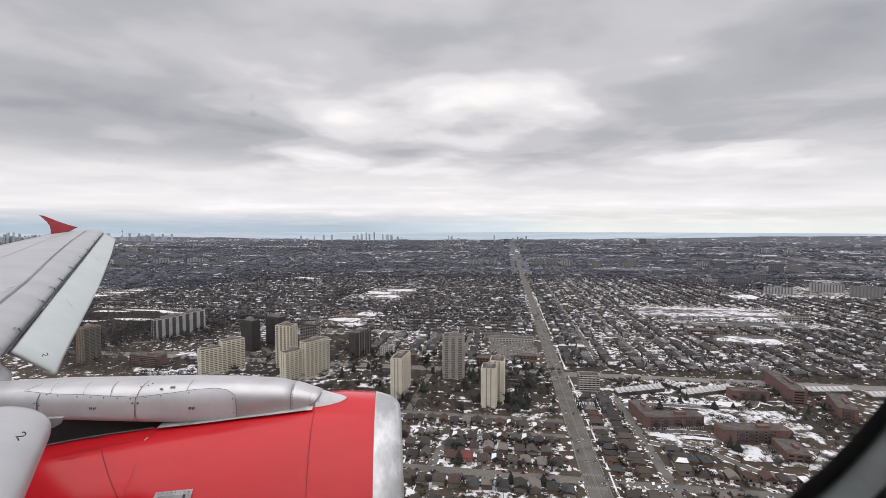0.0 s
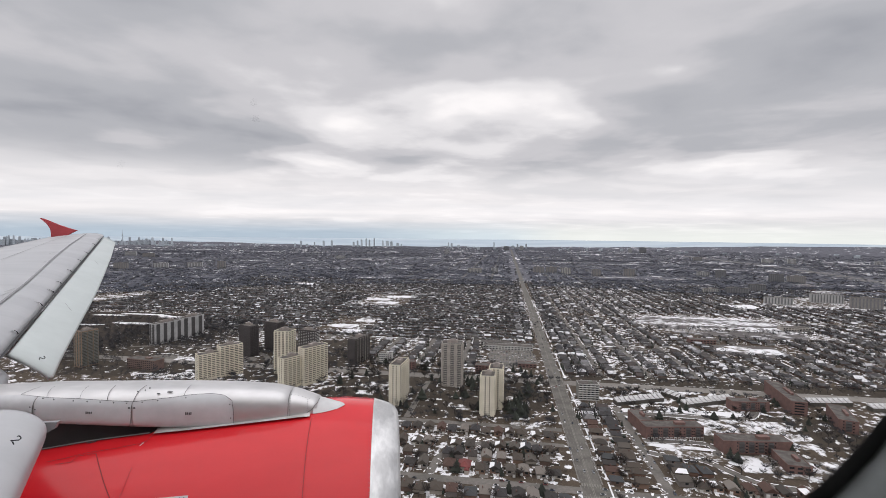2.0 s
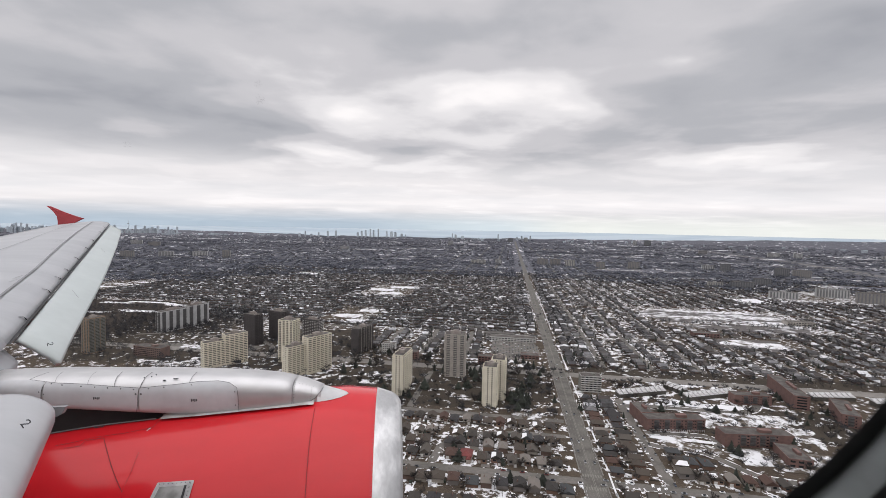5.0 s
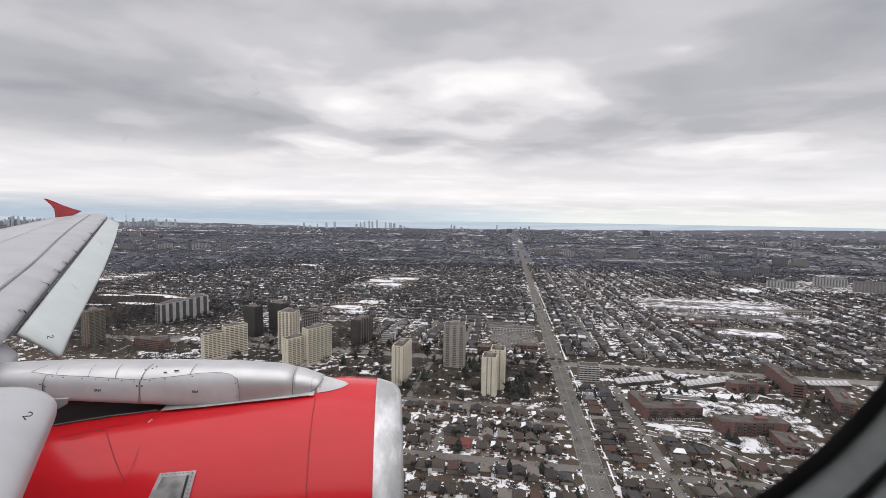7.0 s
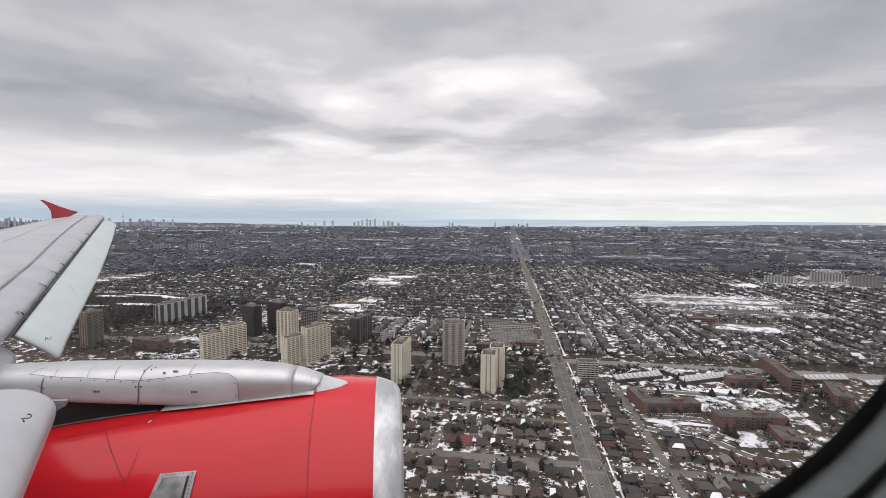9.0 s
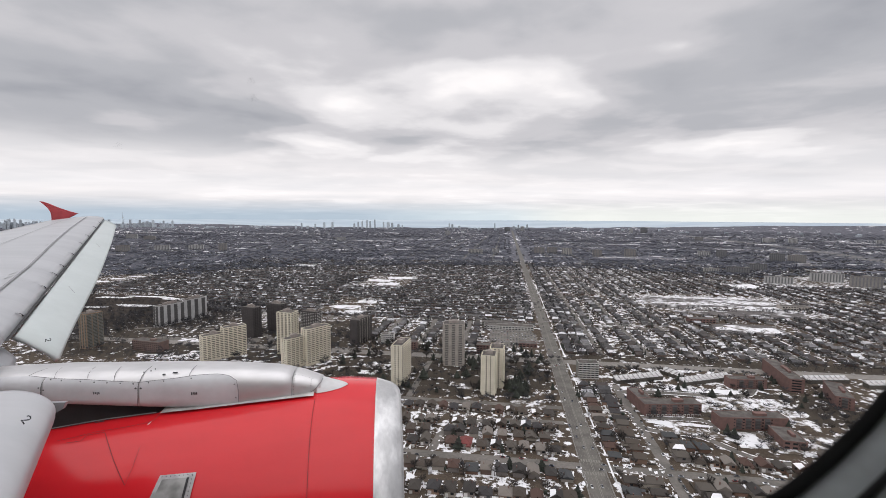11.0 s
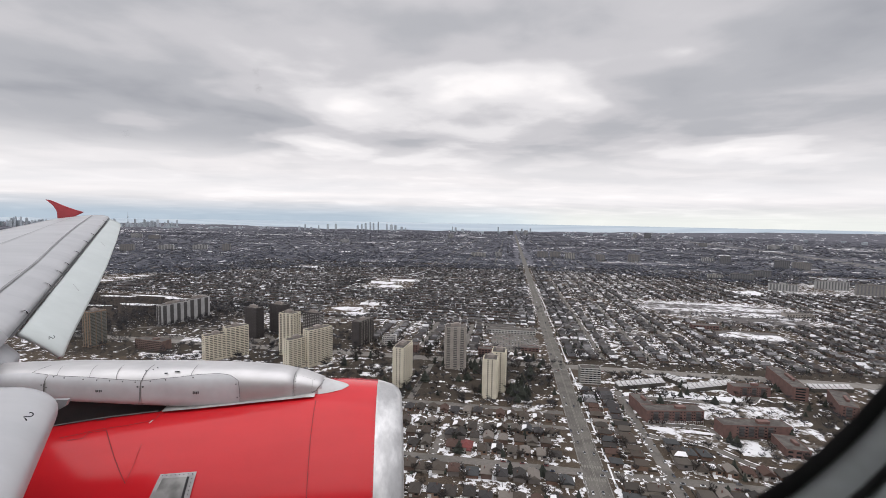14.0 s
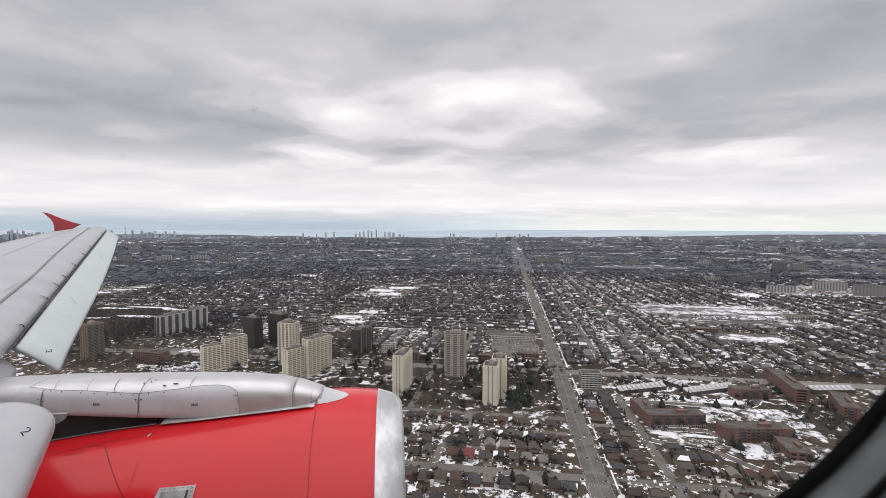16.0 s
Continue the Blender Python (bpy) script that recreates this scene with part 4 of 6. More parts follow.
made = 0
while made < 150:
    u, v = rng.uniform(505, 735), rng.uniform(-330, -16)
    if abs(u - 508) > 8:
        near_tree(u, v, rng.uniform(7, 16), rng.random() < 0.4)
        made += 1
for _ in range(70):
    near_tree(rng.uniform(430, 650), rng.uniform(74, 330), rng.uniform(6, 13), rng.random() < 0.3)
for u, v, _t in seen_plots[:190]:
    near_tree(u + rng.uniform(6, 9) * rng.choice((-1, 1)), v + rng.uniform(5, 8) * rng.choice((-1, 1)), rng.uniform(6, 12), rng.random() < 0.25)

for du, dv, size in ((0, 0, 15), (7, 6, 13), (-6, 8, 16), (12, -3, 12), (-12, 14, 11), (3, 16, 14), (-18, 2, 10), (22, 9, 12), (28, 2, 14), (34, 8, 11)):
    near_tree(548 + du, -66 + dv, size, True)
EGG_V, EGG_F = garden_tree_shape(9, 46)


def behind(plots_uv, n, lo, hi, along=9.0):
    """Places in the back gardens of n plots, away from their street."""
    w = np.asarray(plots_uv, float)[:, :2]
    pick = rr.randint(0, len(w), n)
    u, v = w[pick, 0], w[pick, 1]
    across = (v < -50) & (u > 920)
    out = np.where(across, np.sign((u - BACK_ROWS[0] + 31) % 62.0 - 31), np.sign(v - np.round(v / STREET_GAP) * STREET_GAP))
    out[out == 0] = 1
    deep, wide = out * rr.uniform(lo, hi, n), rr.uniform(-along, along, n)
    deep = np.where(across, deep * 0.7, deep)
    return town(u + np.where(across, deep, wide), v + np.where(across, wide, deep))


bx0, by0 = behind(rest, 10000, 4, 24)
bx1, by1 = behind(rest, 3800, -10, -5)
tx, ty = np.concatenate([bx0, bx1]), np.concatenate([by0, by1])
sz = rr.uniform(0.55, 1.35, len(tx))
bulk("garden_trees", EGG_V, EGG_F, [0] * len(EGG_F), tx, ty, rr.uniform(0, 6.28, len(tx)), np.column_stack([sz, sz, sz * 0.95]), (TWIGS,), "masses of bare brown-grey garden trees", "trees")
n = 3000
pick = (len(P) * rr.rand(n) ** 1.6).astype(int)
sz = rr.uniform(3.5, 10, n)
bulk("garden_conifers", conifer_v, conifer_f, [0] * len(conifer_f), P[pick, 0] + rr.uniform(-12, 12, n), P[pick, 1] + rr.uniform(-12, 12, n), rr.uniform(0, 6.28, n), np.column_stack([sz, sz, sz]), (NEEDLES,), "dark conifers scattered through the gardens", "trees")
# snow left in gardens, sheds, hedges and fences
def flake_shape(seed):
    """A ragged low scrap of snow, one unit across."""
    r = random.Random(seed)
    n = 11
    rim = [(0.5 * q * math.cos(6.283 * (i + r.uniform(-0.3, 0.3)) / n), 0.5 * q * math.sin(6.283 * i / n), 0.0) for i in range(n) for q in (r.choice((0.45, 0.7, 0.9, 1.15)) * r.uniform(0.85, 1.15),)]
    return rim + [(0.0, 0.0, 1.0)], [(i, (i + 1) % n, n) for i in range(n)]


for near, count, cover, seed in ((True, 1100, 1.1, 1), (True, 1100, 1.1, 2), (True, 1100, 1.2, 3), (False, 6200, 1.05, 4), (False, 6200, 1.05, 5), (False, 6200, 1.05, 6)):
    flake_v, flake_f = flake_shape(seed)
    bulk("garden_snow", flake_v, flake_f, [0] * len(flake_f), *(behind(seen_plots[:700], count, -10, 16) if near else behind(rest[400:], count, -9, 22)), np.radians(GRID) + rr.choice((0.0, 1.571), count), np.column_stack([cover * rr.gamma(3, 1.7, count), cover * rr.gamma(3, 0.9, count), rr.uniform(0.2, 0.5, count)]), (SNOW,), "scraps of old snow in the gardens", "snow")
count = 620
su = np.concatenate([rr.uniform(300, 600, 460), rr.uniform(395, 500, 160)])
sv = np.concatenate([rr.uniform(19, 62, 460), rr.uniform(-180, -18, 160)])
sx, sy = town(su, sv)
bulk("verge_snow", flake_v, flake_f, [0] * len(flake_f), sx, sy, np.radians(GRID) + rr.choice((0.0, 1.571), count), np.column_stack([rr.gamma(3, 1.6, count), rr.gamma(3, 0.9, count), rr.uniform(0.2, 0.5, count)]), (SNOW,), "scraps of old snow beside the avenue", "snow")
shed_v, shed_f = boxes((-0.5, 0.5, -0.5, 0.5, -0.1, 1.0))
pool = np.array([[*(float(q) for q in town(u, v)), t] for u, v, t in seen_plots[:2600]])
pick = rr.randint(0, len(pool), 2600)
bulk("garden_sheds", shed_v, tri(shed_f), [0] * 12, pool[pick, 0] + rr.uniform(-12, 12, 2600), pool[pick, 1] + rr.uniform(-12, 12, 2600), pool[pick, 2], np.column_stack([rr.uniform(1.5, 4.5, 2600), rr.uniform(1.5, 3, 2600), rr.uniform(1.2, 2.4, 2600)]), (CLUTTER,), "small sheds, parked cars and hedges in the gardens", "sheds")
pick = rr.randint(0, 900, 1500)
bulk("garden_fences", shed_v, tri(shed_f), [0] * 12, pool[pick, 0] + rr.uniform(-8, 8, 1500), pool[pick, 1] + rr.uniform(-8, 8, 1500), pool[pick, 2] + rr.choice((0.0, 1.571), 1500), np.column_stack([rr.uniform(6, 16, 1500), np.full(1500, 0.25), np.full(1500, 1.7)]), (FENCE,), "dark wooden fences between the gardens", "fences")
# woodland strips
wx, wy = [], []
for u0, u1, v0, v1, k in ((740, 1100, -1300, -880, 1500), (745, 1000, -900, -640, 1300), (640, 745, -1000, -780, 350), (1060, 1130, -500, 0, 200), (1090, 1130, 260, 680, 160), (690, 718, 30, 700, 170), (1330, 1500, -640, -540, 160), (735, 900, -520, -330, 120), (560, 700, -900, -420, 300)):
    u, v = rr.uniform(u0, u1, k), rr.uniform(v0, v1, k)
    a, b = town(u, v)
    wx.append(a), wy.append(b)
wx, wy = np.concatenate(wx), np.concatenate(wy)
wu, wv = wx * ALONG[0] + wy * ALONG[1], wx * ACROSS[0] + wy * ACROSS[1] - AVENUE
clear = np.ones(len(wx), bool)
for a, b, c, d in ((995, 1060, -1170, -880), (915, 950, -1035, -910)):
    clear &= ~((wu > a) & (wu < b) & (wv > c) & (wv < d))
wx, wy = wx[clear], wy[clear]
sz = rr.uniform(0.6, 1.3, len(wx))
bulk("woodland", EGG_V, EGG_F, [0] * len(EGG_F), wx, wy, rr.uniform(0, 6.28, len(wx)), np.column_stack([sz, sz, sz]), (TWIGS,), "belts of bare brown-grey woodland", "trees")
# park trees and shrubs round the towers and the brick blocks
(ptv, ptf), (pcv, pcf) = tree_shape(7, 9, 36, 11, 4.4, 0.12, 3)
px, py, ps = [], [], []
for u0, u1, v0, v1, k, s0, s1 in ((515, 735, -330, -18, 230, 0.35, 1.2), (560, 780, -620, -330, 260, 0.4, 1.2), (430, 600, 75, 335, 170, 0.3, 1.0), (510, 530, -330, -20, 60, 0.5, 1.0), (672, 690, -330, 30, 50, 0.5, 1.1), (625, 655, 30, 330, 60, 0.5, 1.0)):
    u, v = rr.uniform(u0, u1, k), rr.uniform(v0, v1, k)
    a, b = town(u, v)
    px.append(a), py.append(b), ps.append(rr.uniform(s0, s1, k))
px, py, ps = np.concatenate(px), np.concatenate(py), np.concatenate(ps)
T2 = tri(ptf) + [tuple(i + len(ptv) for i in q) for q in pcf]
bulk("park_trees", ptv + pcv, T2, [0] * len(T2), px, py, rr.uniform(0, 6.28, len(px)), np.column_stack([ps * 1.15, ps * 1.15, ps]), (TWIGS,), "bare trees and brown shrubs round the tall blocks", "trees")
(tv, tf), (cv, cf) = tree_shape(12, 4, 4, 10, 5.5, 1.3)
bx, by = [], []
for _ in range(46):
    R, az = 1900 * (1 + 2.4 * rr.rand() ** 1.3), radians(rr.uniform(-46, 46))
    u0 = R * math.cos(az - SLANT)
    v0 = R * math.sin(az - SLANT) - AVENUE
    k = 110
    a, b = town(u0 + rr.normal(0, 0.018 * R, k), v0 + rr.normal(0, rr.uniform(0.06, 0.13) * R, k))
    bx.append(a), by.append(b)
bx, by = np.concatenate(bx), np.concatenate(by)
keep = off_avenue(bx, by, 42) & ~in_open(bx, by)
bx, by = bx[keep], by[keep]
sz = rr.uniform(0.7, 1.3, len(bx))
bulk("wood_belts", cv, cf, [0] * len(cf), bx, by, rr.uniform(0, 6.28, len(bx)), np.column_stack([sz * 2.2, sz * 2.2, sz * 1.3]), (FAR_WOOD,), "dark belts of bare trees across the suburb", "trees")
for i, (u, v, ru, rv) in enumerate(STREAKS):
    patch(u, v, ru, rv, 300 + i, DEEP_FIELD if i % 3 else FIELD, "snow_field", "ragged white patch of old snow on open ground", 0.3 + 0.006 * i, 0.5)
n = 30000
fr = 1950 * (1 + 3.2 * rr.rand(n) ** 1.35)
fa = np.radians(rr.uniform(-50, 50, n))
keep = off_avenue(fr * np.sin(fa), fr * np.cos(fa), 46) & ~in_open(fr * np.sin(fa), fr * np.cos(fa))
fr, fa = fr[keep], fa[keep]
n = len(fr)
sz = rr.uniform(0.6, 1.25, n)
bulk("far_woods", cv, cf, [0] * len(cf), fr * np.sin(fa), fr * np.cos(fa), rr.uniform(0, 6.28, n), np.column_stack([sz * 3.0, sz * 3.0, sz * 1.1]), (FAR_WOOD,), "far haze-tinted belts of leafless trees", "trees")


# ---- apartment towers ----
def slab_tower(x, y, turn, width, depth, height, wall, label, floors=None, bays=5, end_columns=2, balcony=None, recess=None, penthouse=True, group="apartment towers", front_bays=0, piers=None):
    """A slab block: plain ends with small windows, long sides of balconies between fins, a parapet and a plant room. Its near left corner of the end wall is half a width left of x."""
    floors = floors or max(3, round(height / 2.75))
    step = height / floors
    t = thing("apartment_tower", on_ground(x, y, turn), label, "apartment building", group)
    hw = width / 2
    part("wall", box_mesh("wall", wall, (-hw, hw, 0, depth, -1, height)), t)
    part("roof", box_mesh("roof", ROOF_GRAVEL, (-hw + 0.4, hw - 0.4, 0.4, depth - 0.4, height, height + 0.25)), t, "flat gravel roof")
    part("parapet", box_mesh("parapet", wall, (-hw, hw, 0, 0.35, height, height + 0.9), (-hw, hw, depth - 0.35, depth, height, height + 0.9), (-hw, -hw + 0.35, 0.35, depth - 0.35, height, height + 0.9), (hw - 0.35, hw, 0.35, depth - 0.35, height, height + 0.9)), t)
    if penthouse:
        part("plant_room", box_mesh("plant_room", PLANT_ROOM, (-hw * 0.5, hw * 0.5, depth * 0.35, depth * 0.62, height + 0.25, height + 4.2), (-hw * 0.2, hw * 0.3, depth * 0.42, depth * 0.55, height + 4.2, height + 5.6)), t)
    bay = depth / bays
    balcony = balcony or wall
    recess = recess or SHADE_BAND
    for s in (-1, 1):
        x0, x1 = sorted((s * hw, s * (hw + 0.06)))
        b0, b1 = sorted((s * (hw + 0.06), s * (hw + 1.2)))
        # flat dark panels on the wall face, coloured for recess shade
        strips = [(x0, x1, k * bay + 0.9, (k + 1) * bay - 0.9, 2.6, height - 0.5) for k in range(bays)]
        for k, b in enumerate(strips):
            part("recess", box_mesh("recess", recess, b), t, "flat dark panel for the shade and glazing of a balcony recess")
        me = box_mesh("balcony", balcony, (b0, b1, 0.6, depth - 0.6, 0, 1.15))
        for f in range(1, floors):
            part("balcony", me, t, at=Matrix.Translation((0, 0, f * step)))
        f0, f1 = sorted((s * (hw + 0.06), s * (hw + 1.35)))
        fin = box_mesh("fin", piers or wall, (f0, f1, -0.35, 0.35, 0, height + 0.3))
        for k in range(1, bays):
            part("fin", fin, t, at=Matrix.Translation((0, k * bay, 0)))
    if front_bays:
        fb = width / front_bays
        # front recesses: the same flat panels with shade in their colour
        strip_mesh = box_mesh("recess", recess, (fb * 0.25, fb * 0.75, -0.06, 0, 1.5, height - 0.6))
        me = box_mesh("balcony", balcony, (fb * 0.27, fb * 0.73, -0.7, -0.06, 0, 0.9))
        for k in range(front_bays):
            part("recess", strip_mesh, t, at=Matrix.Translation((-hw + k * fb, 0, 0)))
            for f in range(1, floors):
                part("balcony", me, t, at=Matrix.Translation((-hw + k * fb, 0, f * step)))
    elif end_columns:
        me = box_mesh("window", PANE, (-0.8, 0.8, -0.05, 0.02, 0.8, 2.1))
        for f in range(floors):
            for c in range(end_columns):
                cx = (c + 0.5) / end_columns * width * 0.62 - width * 0.31
                part("window", me, t, at=Matrix.Translation((cx, 0, f * step)))
    return t


CREAM_LABEL = "tall cream concrete slab tower with rows of balconies"
slab_tower(57, 529, -10, 16.8, 22, 49, CREAM, CREAM_LABEL, 20, 3)
slab_tower(70, 551, -10, 16.8, 24, 51.5, CREAM, CREAM_LABEL, 20, 3)
slab_tower(-59, 559, -13, 14.5, 38, 52.5, CREAM, CREAM_LABEL, 19, 5)
slab_tower(16.5, 634, -4, 30, 22, 62, STONE, "tall brownish grey tower with a dark balcony stack", 23, 3, 0, STONE, STRIPE, front_bays=3)
slab_tower(-226, 616, -38, 15, 34, 44, CREAM, CREAM_LABEL, 16, 5)
slab_tower(-203, 634, -38, 15, 42, 54, CREAM, CREAM_LABEL, 19, 6)
slab_tower(-362, 648, -45, 15, 36, 39, CREAM, CREAM_LABEL, 14, 6)
slab_tower(-340, 668, -45, 15, 34, 47, CREAM, CREAM_LABEL, 17, 5)
slab_tower(-250, 684, -14, 26, 20, 67, CREAM, "tall cream tower with a plant room on the roof", 24, 3, 0, front_bays=4)
slab_tower(-352, 784, -28, 30, 18, 54, GRAPHITE, "dark grey clad apartment slab", 19, 4, 0, GRAPHITE, GRAPHITE, front_bays=6)
slab_tower(-320, 822, -28, 34, 18, 53, GRAPHITE, "dark grey clad apartment slab", 19, 4, 0, GRAPHITE, GRAPHITE, front_bays=6)
slab_tower(-545, 877, 67, 58, 15, 41, SLAB_GREY, "grey striped apartment slab with dark balcony stacks", 14, 2, 0, STRIPE, STRIPE, front_bays=4)
slab_tower(-524, 926, 67, 50, 15, 43, SLAB_GREY, "grey striped apartment slab with dark balcony stacks", 14, 2, 0, STRIPE, STRIPE, front_bays=3)
slab_tower(-588, 708, -20, 19, 26, 58, TAN, "tall tan brick tower with balcony stacks", 24, 3, 0, RAIL, front_bays=3)
slab_tower(-790, 690, -20, 17, 26, 62, TAN, "tall tan brick tower with balcony stacks", 24, 3, 0, RAIL, front_bays=3)
slab_tower(-152, 741, -25, 15, 44, 42, GRAPHITE, "dark slab tower with pale brown piers between the balconies", 15, 6, 0, GRAPHITE, piers=STONE)
slab_tower(-251, 815, -20, 36, 15, 40, GRAPHITE, "dark glazed apartment block", 14, 3, 0, PALE, GRAPHITE, front_bays=7)


def low_block(x, y, turn, width, depth, height, wall, label, floors=3, columns=8, roof=ROOF_GRAVEL, category="apartment building", hut=True, name="apartment_block", stripe=None, stacks=()):
    """A low flat-roofed block with windows or stacks of balconies on its near side."""
    t = thing(name, on_ground(x, y, turn), label, category)
    hw = width / 2
    part("wall", box_mesh("wall", wall, (-hw, hw, 0, depth, -1, height)), t)
    part("roof", box_mesh("roof", roof, (-hw + 0.3, hw - 0.3, 0.3, depth - 0.3, height, height + 0.2)), t, "flat gravel roof")
    part("parapet", box_mesh("parapet", stripe or wall, (-hw - 0.1, hw + 0.1, -0.1, 0.3, height - 0.2, height + 0.6), (-hw - 0.1, hw + 0.1, depth - 0.3, depth + 0.1, height - 0.2, height + 0.6), (-hw - 0.1, -hw + 0.3, 0.3, depth - 0.3, height - 0.2, height + 0.6), (hw - 0.3, hw + 0.1, 0.3, depth - 0.3, height - 0.2, height + 0.6)), t)
    if hut:
        part("plant_room", box_mesh("plant_room", wall, (hw * 0.1, hw * 0.45, depth * 0.3, depth * 0.6, height + 0.2, height + 3)), t)
    step = height / floors
    me = box_mesh("window", PANE, (-width / columns * 0.3, width / columns * 0.3, -0.08, 0.02, step * 0.25, step * 0.72))
    if stacks:
        me = box_mesh("window", PANE, (-0.6, 0.6, -0.06, 0.02, step * 0.35, step * 0.72))
        # dark flat panel drawn for the shaded depth of a balcony stack
        deep = box_mesh("recess", STRIPE, (-2.6, 2.6, -0.07, 0, 1.6, height - 0.7))
        ledge = box_mesh("balcony", GRAPHITE, (-2.8, 2.8, -1.5, -0.07, 0, 0.9))
        for k in stacks:
            x0 = -hw + k * width
            part("recess", deep, t, "dark balcony stack", Matrix.Translation((x0, 0, 0)))
            for f in range(1, floors):
                part("balcony", ledge, t, at=Matrix.Translation((x0, 0, f * step)))
            for f in range(floors):
                for o in (-4.4, 4.4):
                    part("window", me, t, at=Matrix.Translation((x0 + o, 0, f * step)))
    for f in range(0 if stacks else floors):
        for c in range(columns):
            part("window", me, t, at=Matrix.Translation((-hw + (c + 0.5) * width / columns, 0, f * step)))
    if stripe:
        me = box_mesh("balcony", stripe, (-hw, hw, -1.2, -0.1, 0, 1.0))
        for f in range(floors):
            part("balcony", me, t, at=Matrix.Translation((0, 0, f * step)))
    return t


low_block(200, 586, -6, 27, 16, 21, RAIL, "dark grey seven-storey block with white balcony bands", 7, 5, stripe=PALE)
BRICK_LABEL = "long red brick apartment block with a flat roof"
block = low_block(256.8, 474, 1, 64, 17, 13, BRICK, BRICK_LABEL, 4, stacks=(0.16, 0.34, 0.53, 0.73, 0.9))
arch = box_mesh("arch", GARAGE, (-1.3, -1.0, -1.7, -1.2, -0.1, 2.3), (1.0, 1.3, -1.7, -1.2, -0.1, 2.3), (-1.3, 1.3, -1.7, -1.2, 2.3, 2.6))
for k in range(15):
    part("arch", arch, block, "small white ground-floor arch", Matrix.Translation((-29.4 + 4.2 * k, 0, 0)))
low_block(233, 491.4, 1, 15, 30, 13, BRICK, "brick wing of an apartment block with a flat roof", 4, 1)
low_block(324, 441, -2, 69, 17, 13, BRICK, BRICK_LABEL, 4, stacks=(0.27, 0.41, 0.55, 0.69))
low_block(395, 552, -3, 46, 14, 12, BRICK, BRICK_LABEL, 4, stacks=(0.3, 0.55, 0.8))
low_block(447, 540, -17, 17, 84, 17, BRICK, "long red brick block end with a dark window strip", 5, 1)
low_block(336, 402.5, -14, 20, 32, 8, BRICK, "low brown brick hall with a rooftop light", 2, 3, category="hall", name="hall")
low_block(-481, 700, -15, 56, 18, 15.5, material("grey_brown_brick", (0.175, 0.118, 0.102), 0.85, second=(0.14, 0.096, 0.085), scale=0.2, fine=0.15), "long grey-brown brick apartment block with a flat roof", 5, 14)
low_block(464, 492, -30, 18, 56, 14, BRICK, BRICK_LABEL, 4, stacks=(0.5,))
low_block(75, 690, GRID, 40, 14, 14, BRICK, BRICK_LABEL, 4, 8)
low_block(-60, 712, GRID, 34, 14, 13, BRICK, BRICK_LABEL, 4, 8)
low_block(-95, 745, GRID, 22, 12, 17, PALE, "pale low apartment block", 5, 6)
for u, v, w, d, h, m in ((852, -72, 96, 22, 7, PALE), (742, -40, 30, 16, 6, BRICK), (880, -95, 60, 18, 7, CONCRETE), (700, -105, 22, 14, 6, PALE), (1150, 610, 60, 24, 8, STONE), (975, 330, 50, 20, 8, BRICK)):
    x, y = (float(q) for q in town(u, v))
    low_block(x, y, GRID, w, d, h, m, "low flat-roofed shop building by the car park" if v < 0 else "low flat-roofed school building", 2, max(4, int(w / 6)), category="shop" if v < 0 else "school", name="shop_building" if v < 0 else "school_building", hut=False)


# snowy terraces with pitched roofs
def terrace(u, v, n, turn):
    x, y = (float(q) for q in town(u, v))
    t = thing("terrace", pose(x, y, 0, 0, 0, GRID + turn), "row of terraced houses with snow-covered pitched roofs", "terraced houses", "terraces")
    # terrace walls reuse the dark recess colour
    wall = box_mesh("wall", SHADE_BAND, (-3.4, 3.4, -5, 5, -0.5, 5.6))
    roof = mesh("roof", [(-2.9, -5.6, 5.5), (2.7, -5.6, 5.5), (2.7, 4.6, 8.6), (-2.9, 4.6, 8.6), (-2.9, -5.6, 5.2), (2.7, -5.6, 5.2), (2.7, 5.4, 5.6), (-2.9, 5.4, 5.6)], [(0, 1, 2, 3), (4, 5, 1, 0), (2, 1, 5, 6), (0, 3, 7, 4), (3, 2, 6, 7)], SNOWY_ROOF)
    for i in range(n):
        at = Matrix.Translation((i * 7.2 - n * 3.6, i * 1.2, 0))
        part("wall", wall, t, at=at)
        part("roof", roof, t, "snow-covered roof slope", at @ Matrix.Translation((0, 0, 0.02)))


for u, v, n, turn in ((607, 105, 10, 13), (633, 152, 4, -62), (616, 194, 11, 15), (640, 352, 8, 0), (632, 420, 8, 0)):
    terrace(u, v, n, turn)


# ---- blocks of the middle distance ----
# far copies of the wall colours, greyed and paled as haze would
HAZED = {TAN.name: material("haze_muted_far_brick", (0.235, 0.222, 0.212), 0.85, second=(0.20, 0.188, 0.18), scale=0.1, fine=0.1), CREAM.name: material("haze_muted_far_concrete", (0.38, 0.37, 0.345), 0.85, second=(0.33, 0.32, 0.30), scale=0.1, fine=0.1), PALE.name: material("haze_paled_far_concrete", (0.40, 0.40, 0.395), 0.85, second=(0.34, 0.34, 0.34), scale=0.1, fine=0.1), GRAPHITE.name: material("haze_greyed_far_cladding", (0.12, 0.122, 0.132), 0.8, second=(0.10, 0.10, 0.11), scale=0.1, fine=0.1)}


